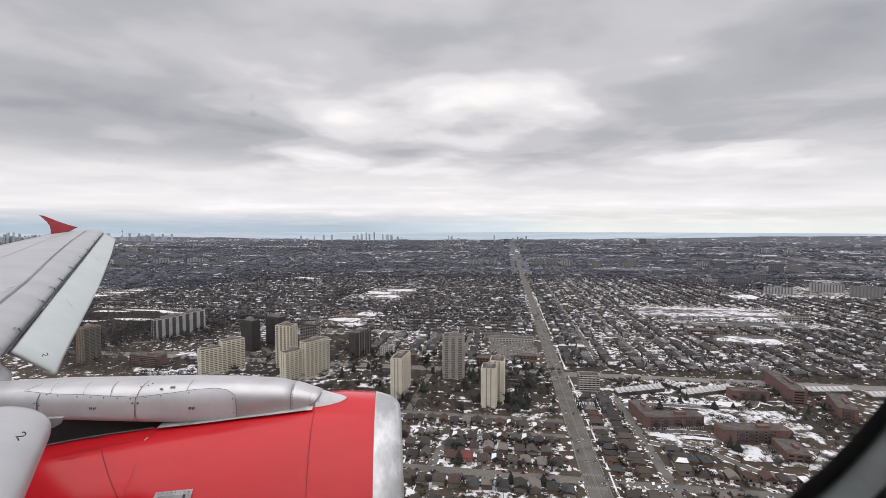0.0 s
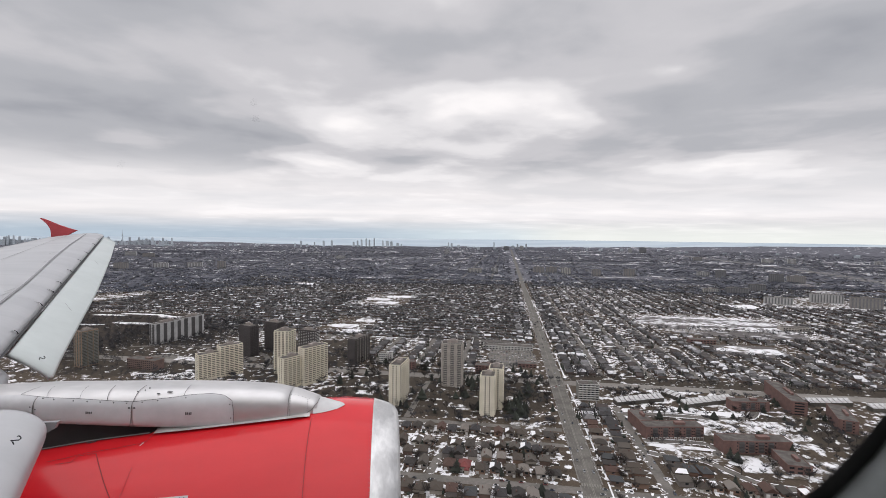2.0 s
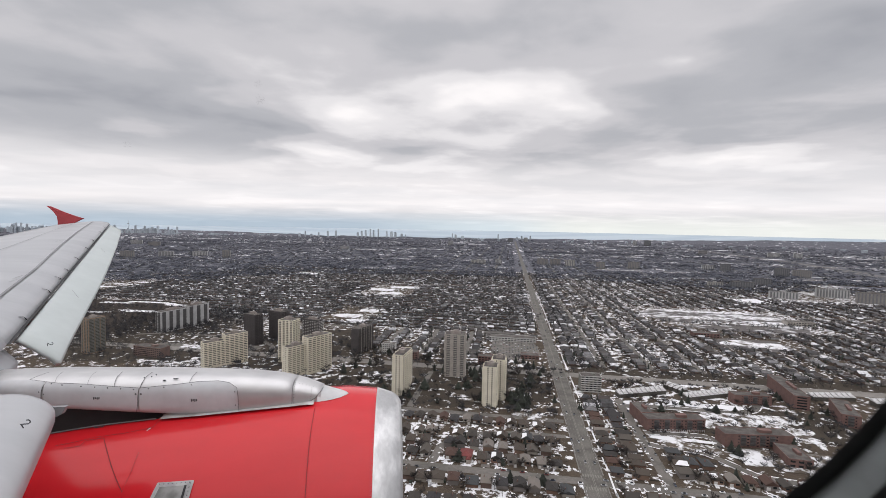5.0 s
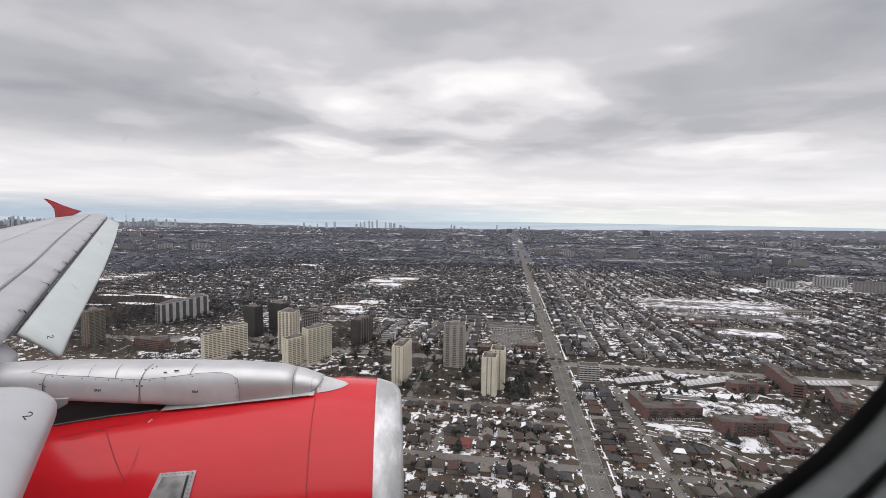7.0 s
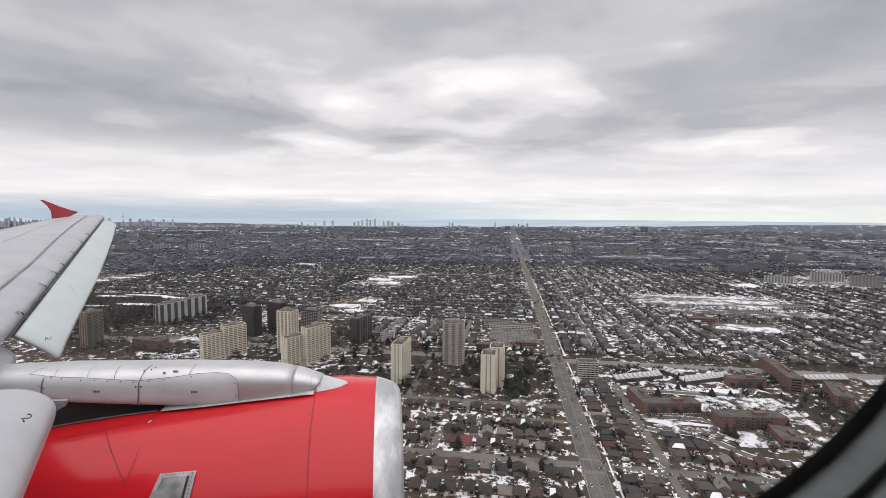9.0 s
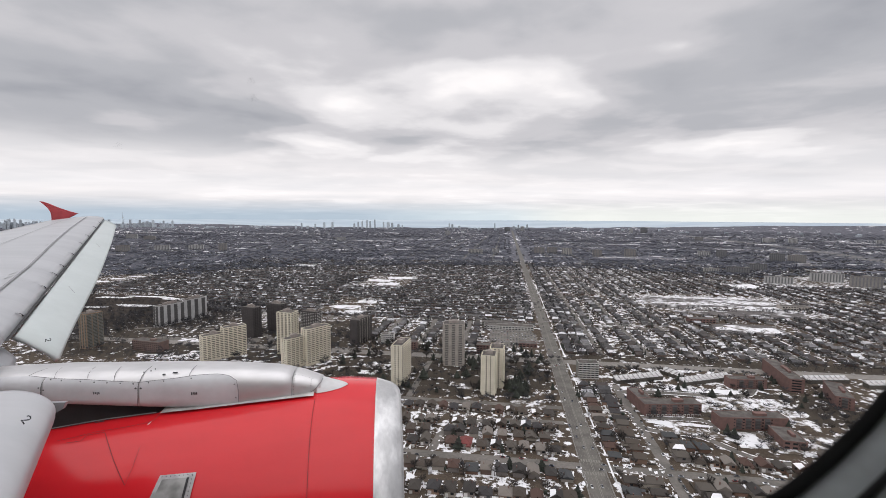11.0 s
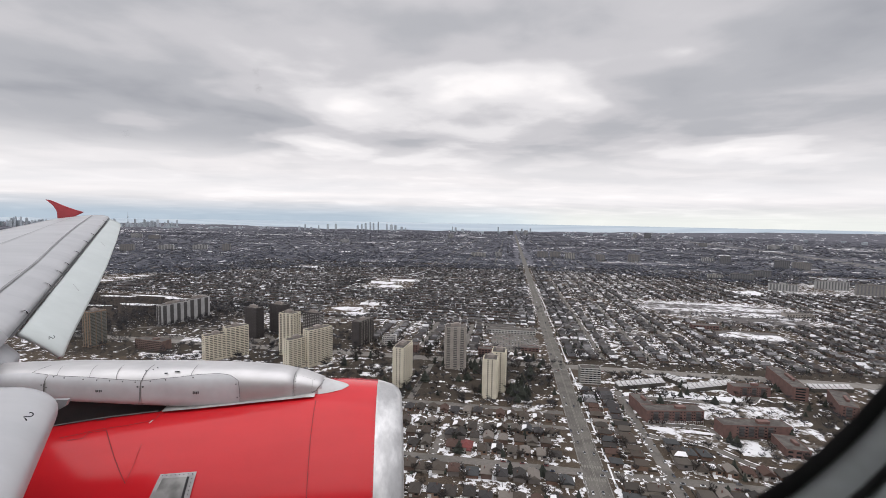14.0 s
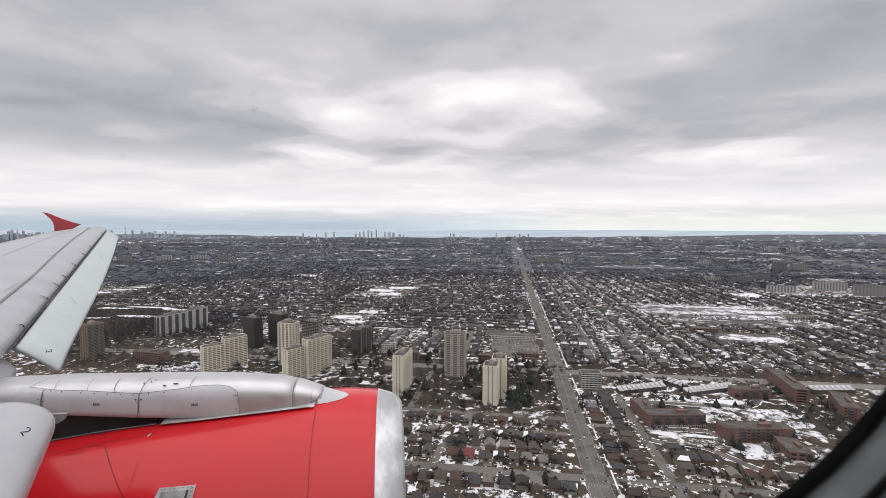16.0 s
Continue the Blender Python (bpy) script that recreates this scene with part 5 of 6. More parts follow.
def far_block(x, y, turn, width, depth, height, wall, label):
    wall, height = HAZED[wall.name], height * 0.84
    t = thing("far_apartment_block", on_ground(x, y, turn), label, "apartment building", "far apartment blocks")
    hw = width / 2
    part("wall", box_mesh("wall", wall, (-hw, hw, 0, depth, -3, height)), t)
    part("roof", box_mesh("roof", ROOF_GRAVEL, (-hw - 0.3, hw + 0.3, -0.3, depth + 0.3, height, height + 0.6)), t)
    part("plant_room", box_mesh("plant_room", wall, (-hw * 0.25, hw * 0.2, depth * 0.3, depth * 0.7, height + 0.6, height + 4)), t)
    n = max(4, int(width / 8))
    me = box_mesh("window", FAR_PANE, (-width / n * 0.24, width / n * 0.24, -0.5, 0, 2, height - 1.5))
    for k in range(n):
        part("window", me, t, at=Matrix.Translation((-hw + (k + 0.5) * width / n, 0, 0)))


FAR = [(1127, 1461, -25, 78, 16, 28, PALE), (1349, 1385, -30, 77, 18, 41, TAN), (1328, 1505, -25, 90, 18, 35, PALE), (862, 2445, -15, 48, 20, 44, TAN), (1051, 2454, -15, 58, 20, 47, TAN), (710, 2508, -15, 55, 20, 48, CREAM), (1533, 2409, -25, 48, 20, 50, GRAPHITE), (1685, 2203, -25, 60, 20, 48, GRAPHITE), (1746, 2152, -20, 70, 20, 44, TAN),
       (1145, 1691, -20, 76, 18, 33, GRAPHITE), (1070, 1740, -20, 50, 18, 22, CREAM), (577, 2616, -10, 60, 20, 44, TAN), (660, 2640, -10, 60, 20, 42, TAN), (2846, 6219, -20, 90, 40, 88, GRAPHITE), (2700, 6300, -20, 50, 40, 70, PALE), (3822, 3829, -30, 53, 30, 34, PALE), (-1729, 2703, 20, 80, 25, 38, PALE), (-1576, 2803, 20, 85, 25, 36, PALE), (-1365, 2723, 20, 46, 25, 52, TAN),
       (-1900, 2600, 20, 70, 25, 45, TAN), (-2050, 2650, 20, 60, 25, 48, GRAPHITE), (196, 2596, 0, 84, 20, 30, CREAM), (320, 2640, 0, 40, 20, 32, PALE), (2900, 3900, -25, 90, 30, 45, PALE), (3050, 3820, -25, 60, 30, 50, PALE), (2450, 4200, -25, 70, 30, 40, TAN), (1850, 2300, -20, 60, 20, 30, PALE), (1300, 1800, -20, 60, 18, 36, GRAPHITE), (1480, 2480, -20, 60, 20, 34, PALE), (-900, 3900, 10, 80, 20, 36, PALE), (60, 5200, 0, 60, 30, 60, PALE), (1000, 6800, -8, 80, 30, 70, GRAPHITE), (1250, 6900, -8, 60, 30, 80, PALE), (-2600, 3900, 20, 90, 30, 40, TAN), (-2900, 4100, 20, 90, 30, 46, PALE)]
for x, y, turn, w, d, h, m in FAR:
    far_block(x, y, turn, w, d, h, m, "mid-rise apartment slab standing among bare trees")


# ---- skyline ----
def far_tower(az, dist, width, height, step=0.0):
    x, y = dist * math.sin(radians(az)), dist * math.cos(radians(az))
    t = thing("skyline_tower", on_ground(x, y, -az), "high-rise tower far off by the lake, coloured for haze", "skyscraper", "skyline towers")
    w = width / 2
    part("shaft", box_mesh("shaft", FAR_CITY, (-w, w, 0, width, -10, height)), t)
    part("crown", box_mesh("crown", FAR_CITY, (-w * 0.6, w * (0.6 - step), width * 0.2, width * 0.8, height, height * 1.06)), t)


rng = random.Random(8)
for az, w, h in ((-18.0, 60, 70), (-17.3, 45, 115), (-16.6, 70, 60), (-15.7, 40, 95), (-14.6, 60, 125), (-13.6, 60, 130), (-10.9, 60, 105), (-10.4, 50, 130), (-9.9, 55, 150), (-9.3, 50, 175), (-8.9, 50, 150), (-8.3, 40, 185), (-7.2, 50, 135), (-6.6, 90, 130), (-6.1, 70, 120), (-5.3, 70, 90), (-4.8, 40, 70), (1.3, 40, 110), (1.7, 60, 95), (7.2, 30, 120), (9.6, 60, 60), (10.2, 50, 90), (11.3, 50, 100), (2.6, 80, 60)):
    far_tower(az - 0.45, 7900, w * 0.6, h * 0.82)
for _ in range(80):
    far_tower(rng.uniform(-46, -31.5), rng.uniform(9300, 9900), rng.uniform(18, 44), rng.uniform(30, 75) + 60 * rng.random() ** 3)
for _ in range(46):
    far_tower(rng.gauss(-35.3, 1.3), rng.uniform(9300, 9900), rng.uniform(16, 34), rng.uniform(20, 55) + 40 * rng.random() ** 3)
for _ in range(34):
    far_tower(rng.uniform(-46, -41.5), rng.uniform(9300, 9900), rng.uniform(20, 36), rng.uniform(55, 100) + 60 * rng.random() ** 3)
for _ in range(24):
    far_tower(rng.uniform(-33, -21), rng.uniform(8300, 9000), rng.uniform(30, 90), rng.uniform(14, 32))
for _ in range(34):
    far_tower(rng.uniform(3, 44), rng.uniform(7000, 8200), rng.uniform(20, 60), rng.uniform(14, 42))
mast = thing("broadcast_tower", on_ground(9700 * math.sin(radians(-35.95)), 9700 * math.cos(radians(-35.95)), 36), "slender concrete broadcast tower with a round pod far off", "tower")


def turned(rows, n=12):
    return loft([[(r * math.cos(6.283 * i / n), r * math.sin(6.283 * i / n), z) for i in range(n)] for r, z in rows])


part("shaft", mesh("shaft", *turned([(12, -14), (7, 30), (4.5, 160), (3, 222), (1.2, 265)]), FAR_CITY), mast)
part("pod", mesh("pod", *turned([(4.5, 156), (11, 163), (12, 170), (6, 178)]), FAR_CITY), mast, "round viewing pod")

# ---- cars ----
CAR_PAINT = piecewise("car_paint", ((0.7, 0.7, 0.72), (0.03, 0.03, 0.035), (0.25, 0.26, 0.28), (0.5, 0.5, 0.52), (0.10, 0.10, 0.11), (0.75, 0.75, 0.76), (0.13, 0.03, 0.03), (0.05, 0.06, 0.09), (0.03, 0.03, 0.03), (0.3, 0.3, 0.31)), 0.35, False)
TYRE = material("black_tyre", (0.02, 0.02, 0.02), 0.8)


def lozenge(x, z0, z1, y0, y1, inset):
    return [(-x, y0, z0), (x, y0, z0), (x, y1, z0), (-x, y1, z0)], [(-x * 0.86, y0 + inset, z1), (x * 0.86, y0 + inset, z1), (x * 0.86, y1 - inset, z1), (-x * 0.86, y1 - inset, z1)]


body_mesh = mesh("body", *loft([lozenge(0.9, 0.3, 0.9, -2.2, 2.2, 0.15)[0], lozenge(0.95, 0.6, 0.9, -2.25, 2.25, 0.1)[0], lozenge(0.95, 0.3, 0.95, -2.2, 2.2, 0.15)[1]]), CAR_PAINT)
cabin_mesh = mesh("cabin", *loft(list(lozenge(0.82, 0.95, 1.5, -1.3, 1.4, 0.55))), PANE)
wheel_mesh = mesh("wheel", *loft([[(s, 0.33 * math.cos(6.283 * i / 10), 0.33 * math.sin(6.283 * i / 10)) for i in range(10)] for s in (-0.12, 0.12)]), TYRE)
car = thing("car", pose(0, 0, 0), "small parked or driving car on the asphalt", "car", "cars")
part("body", body_mesh, car)
part("cabin", cabin_mesh, car, "dark glazed cabin")
for sx in (-0.85, 0.85):
    for sy in (-1.4, 1.4):
        part("wheel", wheel_mesh, car, at=pose(sx, sy, 0.33))
rng = random.Random(31)
spots = []
for _ in range(46):
    lane = rng.choice((-9.5, -6, -2.4, 2.4, 6, 9.5))
    spots.append((rng.uniform(330, 1300), lane, 0 if lane > 0 else 180))
for r in range(9):
    for c in range(16):
        if rng.random() < 0.72:
            spots.append((748 + r * 11.3, -106 + c * 5.4, rng.choice((0, 180))))
for _ in range(40):
    spots.append((rng.choice((384, 392)), rng.uniform(-240, 240), 90))
for _ in range(24):
    spots.append((rng.uniform(300, 580), rng.choice((62, 68.5)), 0))
for _ in range(24):
    spots.append((rng.choice((652, 662)), rng.uniform(-200, 500), 90))
plain_car = copy_thing(car, pose(0, 0, 0))
for ob in [o for o in plain_car.children if o.name.startswith("wheel")]:
    bpy.data.objects.remove(ob)
used = set()
for k, (u, v, a) in enumerate(spots):
    x, y = (float(q) for q in town(u, v))
    m = pose(x, y, 0.12, 0, 0, GRID + a)
    kind_of = car if k < 46 else plain_car
    if kind_of.name in used:
        copy_thing(kind_of, m)
    else:
        kind_of.matrix_world = m
        used.add(kind_of.name)


# ---- the airliner: x forward, y outboard, z up from the seat's window ----
CRAFT = pose(0, 0, EYE, 0, 0, 7.0)
plane = thing("airliner", CRAFT, "white airliner wing and red jet engine seen from the cabin", "airplane")
HUB_Y, HUB_Z = 4.05, -2.75


def on_engine(x, r, theta):
    """theta: degrees from the top of the engine towards the cabin."""
    a = radians(theta)
    return (x, HUB_Y - r * math.sin(a), HUB_Z + r * math.cos(a))


def cowl_r(x):
    return float(np.interp(x, (-3.6, -3.0, -2.4, -1.8, -1.2, -0.62, -0.4, -0.122), (0.92, 0.99, 1.06, 1.12, 1.163, 1.192, 1.196, 1.170)))


def lathe(rows, a0=0.0, a1=360.0, n=96):
    full = a1 - a0 >= 360
    rings = [[on_engine(x, r, a0 + (a1 - a0) * i / (n if full else n - 1)) for i in range(n)] for x, r in rows]
    return loft(rings, full, False)


engine = part("engine", mesh("engine", *lathe([(-0.3, 0.82), (-0.9, 0.86), (-1.0, 0.3), (-0.75, 0.02)]), CORE, smooth=True), plane, "fan and dark intake inside the cowl")
part("inlet_lip", mesh("inlet_lip", *lathe([(-0.3, 0.83), (-0.1, 0.85), (0.03, 0.89), (0.09, 0.935), (0.112, 0.985), (0.107, 1.04), (0.080, 1.085), (0.025, 1.123), (-0.06, 1.152), (-0.122, 1.170)]), LIP, smooth=True), engine, "worn bare metal intake lip")
part("inlet_cowl", mesh("inlet_cowl", *lathe([(x, cowl_r(x)) for x in (-0.123, -0.25, -0.4, -0.5, -0.6248)]), RED, smooth=True), engine, "red painted intake cowl")
cut = lambda x: float(np.interp(x, (-3.6, -2.78, -2.58, -2.32, -2.06, -1.93, -1.9, -0.62), (15.0, 11.8, 10.9, 10.1, 10.0, 10.0, 6.3, 6.6)))
rows = [-0.625, -0.9, -1.2, -1.6, -1.9, -1.93, -2.06, -2.4, -2.8, -3.2, -3.6]
rings = [[on_engine(x, cowl_r(x), cut(x) + (360 - 2 * cut(x)) * i / 95) for i in range(96)] for x in rows]
fan_cowl = part("fan_cowl", mesh("fan_cowl", *loft(rings, False, False), RED, smooth=True), engine, "glossy red fan cowl with a hinged panel")
part("core", mesh("core", *lathe([(-0.62, 1.1), (-1.6, 1.04), (-2.4, 0.95), (-3.2, 0.8), (-5.0, 0.5), (-5.2, 0.0)]), CORE, smooth=True), engine)


def line_on(points, width, mat, name, parent, lift=0.004, sub=8, label=""):
    """A narrow ribbon along a way over the cowl, given as x and theta."""
    way = []
    for (x0, a0), (x1, a1) in zip(points, points[1:]):
        way += [(x0 + (x1 - x0) * i / sub, a0 + (a1 - a0) * i / sub) for i in range(sub)]
    way.append(points[-1])
    vs, fs = [], []
    for i, (x, a) in enumerate(way):
        p, q = way[max(i - 1, 0)], way[min(i + 1, len(way) - 1)]
        r = cowl_r(x)
        tx, ta = q[0] - p[0], radians(q[1] - p[1]) * r
        ln = math.hypot(tx, ta) or 1
        ox, oa = -ta / ln * width / 2, tx / ln * width / 2
        for s in (-1, 1):
            vs.append(on_engine(x + s * ox, r + lift, a + math.degrees(s * oa / r)))
        if i:
            k = 2 * i
            fs.append((k - 2, k - 1, k + 1, k))
    return part(name, mesh(name, vs, fs, mat), parent, label)


line_on([(-0.641, 10.5), (-0.630, 22), (-0.618, 32), (-0.603, 43), (-0.591, 52), (-0.56, 80)], 0.0035, RED_SEAM, "cowl_joint", engine, sub=14)
line_on([(-2.51, 22.4), (-2.40, 22.3), (-2.385, 19.4), (-2.256, 19.0)], 0.0042, RED_SEAM, "panel_joint", engine)
line_on([(-2.256, 19.0), (-2.15, 26.6), (-2.055, 33.2), (-1.97, 38.6), (-1.892, 43.3)], 0.0042, RED_SEAM, "panel_joint", engine)
line_on([(-1.892, 43.3), (-1.887, 36.4), (-1.902, 28.3)], 0.0025, FAINT_SEAM, "panel_joint", engine)
line_on([(-1.905, 11.0), (-1.916, 15.3), (-1.98, 16.4), (-2.123, 17.4), (-2.33, 18.0), (-2.48, 19.7), (-2.6, 20.4)], 0.004, RED_SEAM, "panel_joint", engine)
line_on([(-1.93, 16.0), (-1.945, 17.6)], 0.008, PYLON_WHITE, "chip", engine, label="chipped pale paint at a joint")
line_on([(x, cut(x) + 0.35) for x in (-1.94, -2.06, -2.32, -2.58, -2.78, -3.1)], 0.016, material("dull_grey_edge_strip", (0.20, 0.17, 0.17), 0.6, scale=5, fine=0.1), "edge_flange", engine, 0.012)
line_on([(-2.34, 11.4), (-2.41, 11.6)], 0.012, MARK, "latch_slot", engine, 0.006, label="small dark latch slot")
line_on([(-0.66, 8.0), (-0.85, 8.5), (-1.15, 9.3), (-1.6, 9.9), (-1.9, 9.7)], 0.085, FLANGE, "edge_flange", engine, 0.016, label="grey metal strip along the cowl edge")
line_on([(-0.7, 10.1), (-0.85, 10.65), (-1.15, 11.5), (-1.6, 12.1), (-1.9, 11.9)], 0.006, RED_SEAM, "cowl_joint", engine, 0.018)


def rivets(points, size, mat, name, parent, lift=0.004):
    vs, fs = [], []
    for x, a in points:
        r, d = cowl_r(x) + lift, math.degrees(size / cowl_r(x))
        k = len(vs)
        vs += [on_engine(x + size, r, a), on_engine(x, r, a + d), on_engine(x - size, r, a), on_engine(x, r, a - d)]
        fs.append((k, k + 1, k + 2, k + 3))
    return part(name, mesh(name, vs, fs, mat), parent)


for a in np.arange(-24, 76, 1.7):
    rivets([(-0.133, a)], 0.0035, SEAM, "rivet", engine)
line_on([(-0.122, a) for a in range(-40, 121, 20)], 0.003, FLANGE, "lip_joint", engine)

# the air outlet with its riveted frame
OUT_A, OUT_B = 41.0, 62.0


def outlet(x0, x1, a0, a1, lift, slant, mat, name, parent, label=""):
    n = 8
    vs, fs = [], []
    for i in range(n + 1):
        a = a0 + (a1 - a0) * i / n
        lo = x0 - slant * i / n
        for x in (lo, x1):
            vs.append(on_engine(x, cowl_r(x) + lift, a))
        if i:
            k = 2 * i
            fs.append((k - 2, k - 1, k + 1, k))
    return part(name, mesh(name, vs, fs, mat), parent, label)


vent = outlet(-1.66, -1.405, OUT_A, OUT_B, 0.010, 0.07, material("riveted_grey_frame", (0.42, 0.41, 0.41), 0.5, 0.5, scale=20), "air_outlet", engine, "grey metal air outlet with a riveted frame")
outlet(-1.635, -1.445, OUT_A + 1.6, OUT_B, 0.013, 0.07, material("sooty_outlet_plate", (0.30, 0.30, 0.29), 0.5, 0.5, second=(0.16, 0.16, 0.155), scale=7), "plate", vent)
outlet(-1.462, -1.445, OUT_A + 1.6, OUT_B, 0.016, 0.0, DARK, "slot", vent)
rivets([(-1.425, a) for a in np.arange(OUT_A + 1, OUT_B, 1.3)], 0.005, SEAM, "rivet", vent, 0.016)
rivets([(x, OUT_A + 0.7) for x in np.arange(-1.64, -1.42, 0.03)], 0.0045, SEAM, "rivet", vent, 0.016)

# ---- the pylon: a long rounded fairing on the engine's back ----
PY = [(-0.30, 0.012, -1.580), (-0.38, 0.055, -1.562), (-0.47, 0.09, -1.535), (-0.58, 0.125, -1.488), (-0.78, 0.165, -1.412), (-1.0, 0.195, -1.362), (-1.33, 0.21, -1.332), (-1.85, 0.22, -1.31), (-2.35, 0.225, -1.303), (-2.75, 0.225, -1.293), (-3.1, 0.22, -1.30), (-3.7, 0.20, -1.31), (-4.4, 0.15, -1.34)]


def py_at(x):
    xs = [-p[0] for p in PY]
    return float(np.interp(-x, xs, [p[1] for p in PY])), float(np.interp(-x, xs, [p[2] for p in PY]))


def py_floor(x):
    return float(np.interp(x, (-4.4, -2.7, -2.0, -1.3, -0.65, -0.3), (-1.5, -1.56, -1.625, -1.675, -1.66, -1.61)))


def py_ring(x, grow=0.0, n=28, a0=-90.0, a1=270.0):
    w, top = py_at(x)
    bot = py_floor(x)
    mid, hh = (top + bot) / 2, (top - bot) / 2
    ring = []
    for i in range(n):
        a = radians(a0 + (a1 - a0) * i / n)
        c, s = math.cos(a), math.sin(a)
        e = 0.62
        ring.append((x, HUB_Y - math.copysign(abs(c) ** e, c) * (w + grow), mid + math.copysign(abs(s) ** (0.8 if s > 0 else 0.4), s) * (hh + grow)))
    return ring


pylon = part("pylon", mesh("pylon", *loft([py_ring(x) for x in np.arange(-0.84, -4.41, -0.09)]), SILVER, smooth=True), plane, "dull silver engine pylon with riveted panels")
part("nose_fairing", mesh("nose_fairing", *loft([py_ring(x) for x in np.arange(-0.61, -0.851, -0.04)]), SILVER, smooth=True), pylon, "dull silver curved fairing")
TONGUE = ((-0.38, 0.0), (-0.40, 2.0), (-0.44, 4.0), (-0.50, 5.6), (-0.56, 6.6), (-0.60, 7.0), (-0.64, 7.4))
tip_rings = []
for x in np.linspace(-0.38, -0.64, 14):
    half = max(0.05, float(np.interp(-x, [-p[0] for p in TONGUE], [p[1] for p in TONGUE])))
    rise = float(np.interp(x, (-0.64, -0.58, -0.48, -0.38), (0.085, 0.066, 0.03, 0.004)))
    tip_rings.append([on_engine(x, cowl_r(x) + 0.003 + rise * (1 - k * k) ** 0.7, half * k) for k in np.linspace(-1, 1, 15)])
part("nose_tip", mesh("nose_tip", *loft(tip_rings, False, False), TIP_WHITE, smooth=True), pylon, "white rounded tip lying on the red cowl")


def py_point(x, frac, grow=0.004):
    """A place on the cabin side of the pylon; frac 0 at its foot, 1 on its back."""
    w, top = py_at(x)
    bot = py_floor(x)
    mid, hh = (top + bot) / 2, (top - bot) / 2
    a = radians(-90 + 180 * frac)
    c, s = math.cos(a), math.sin(a)
    return Vector((x, HUB_Y - abs(c) ** 0.62 * (w + grow), mid + math.copysign(abs(s) ** (0.8 if s > 0 else 0.4), s) * (hh + grow)))



def py_line(points, width, mat, name="pylon_joint", sub=16):
    way = []
    for (x0, f0), (x1, f1) in zip(points, points[1:]):
        way += [(x0 + (x1 - x0) * i / sub, f0 + (f1 - f0) * i / sub) for i in range(sub)]
    way.append(points[-1])
    vs, fs = [], []
    for i, (x, f) in enumerate(way):
        c = py_point(x, f)
        a, b = py_point(*way[max(i - 1, 0)]), py_point(*way[min(i + 1, len(way) - 1)])
        t = (b - a).normalized()
        nrm = Vector((0, HUB_Y - c.y, c.z - (-1.45)))
        nrm = Vector((0, -abs(nrm.y), nrm.z)).normalized()
        side = t.cross(nrm).normalized() * width / 2
        vs += [tuple(c - side), tuple(c + side)]
        if i:
            k = 2 * i
            fs.append((k - 2, k - 1, k + 1, k))
    return part(name, mesh(name, vs, fs, mat), pylon)


py_line([(-0.846, 0.05), (-0.845, 0.98)], 0.003, SEAM)
py_line([(-0.70, 0.46), (-0.69, 0.5), (-0.654, 0.552), (-0.625, 0.70), (-0.608, 0.80), (-0.602, 0.98)], 0.006, SEAM)
SIDE_TOP = ((-4.2, 0.80), (-2.92, 0.806), (-2.78, 0.746), (-2.69, 0.718), (-2.474, 0.70), (-2.257, 0.663), (-2.058, 0.638), (-1.912, 0.672), (-1.784, 0.702), (-1.613, 0.763), (-1.458, 0.786), (-1.363, 0.752), (-1.296, 0.663), (-1.28, 0.53), (-1.277, 0.3))
side_top = lambda x: float(np.interp(x, [p[0] for p in SIDE_TOP], [p[1] for p in SIDE_TOP]))
for x, lean, w in ((-1.682, 0.004, 0.0042), (-2.055, 0.018, 0.005), (-2.253, -0.03, 0.0042), (-2.461, -0.03, 0.0026), (-2.708, -0.04, 0.0026), (-2.919, 0.06, 0.004)):
    f = side_top(x)
    py_line([(x + lean * k, f + (0.98 - f) * k) for k in (0.0, 0.3, 0.6, 1.0)], w, SEAM)
py_line([(-2.061, 0.638), (-2.066, 0.5), (-2.09, 0.30), (-2.10, 0.06)], 0.0036, SEAM)
py_line([(-2.777, 0.746), (-2.786, 0.62), (-2.791, 0.5), (-2.80, 0.3)], 0.004, SEAM)
py_line([p for p in SIDE_TOP if -2.95 < p[0]] + [(-1.275, 0.08)], 0.003, SEAM, sub=8)


def py_panel(x0, x1, top, label):
    """A painted side panel of the pylon, its upper edge given along its length."""
    vs, fs, n, m = [], [], 30, 14
    for i in range(n + 1):
        x = x0 + (x1 - x0) * i / n
        for j in range(m + 1):
            vs.append(tuple(py_point(x, 0.04 + (top(x) - 0.04) * j / m, 0.003)))
        if i:
            k = (m + 1) * i
            fs += [(k - m - 1 + j, k + j, k + j + 1, k - m + j) for j in range(m)]
    return part("side_panel", mesh("side_panel", vs, fs, PYLON_WHITE, smooth=True), pylon, label)


py_panel(-1.28, -2.055, side_top, "pale grey painted access panel")
py_panel(-2.066, -2.775, side_top, "pale grey painted access panel")
py_panel(-2.79, -4.2, side_top, "pale grey painted rear panel")


def py_dots(points, size, mat, name="fastener"):
    for x, f in points:
        c = py_point(x, f, 0.006)
        vs = [tuple(c + Vector(d) * size) for d in ((1, 0, 0), (0.5, 0, 0.87), (-0.5, 0, 0.87), (-1, 0, 0), (-0.5, 0, -0.87), (0.5, 0, -0.87))]
        part(name, mesh(name, vs, [tuple(range(6))], mat), pylon)


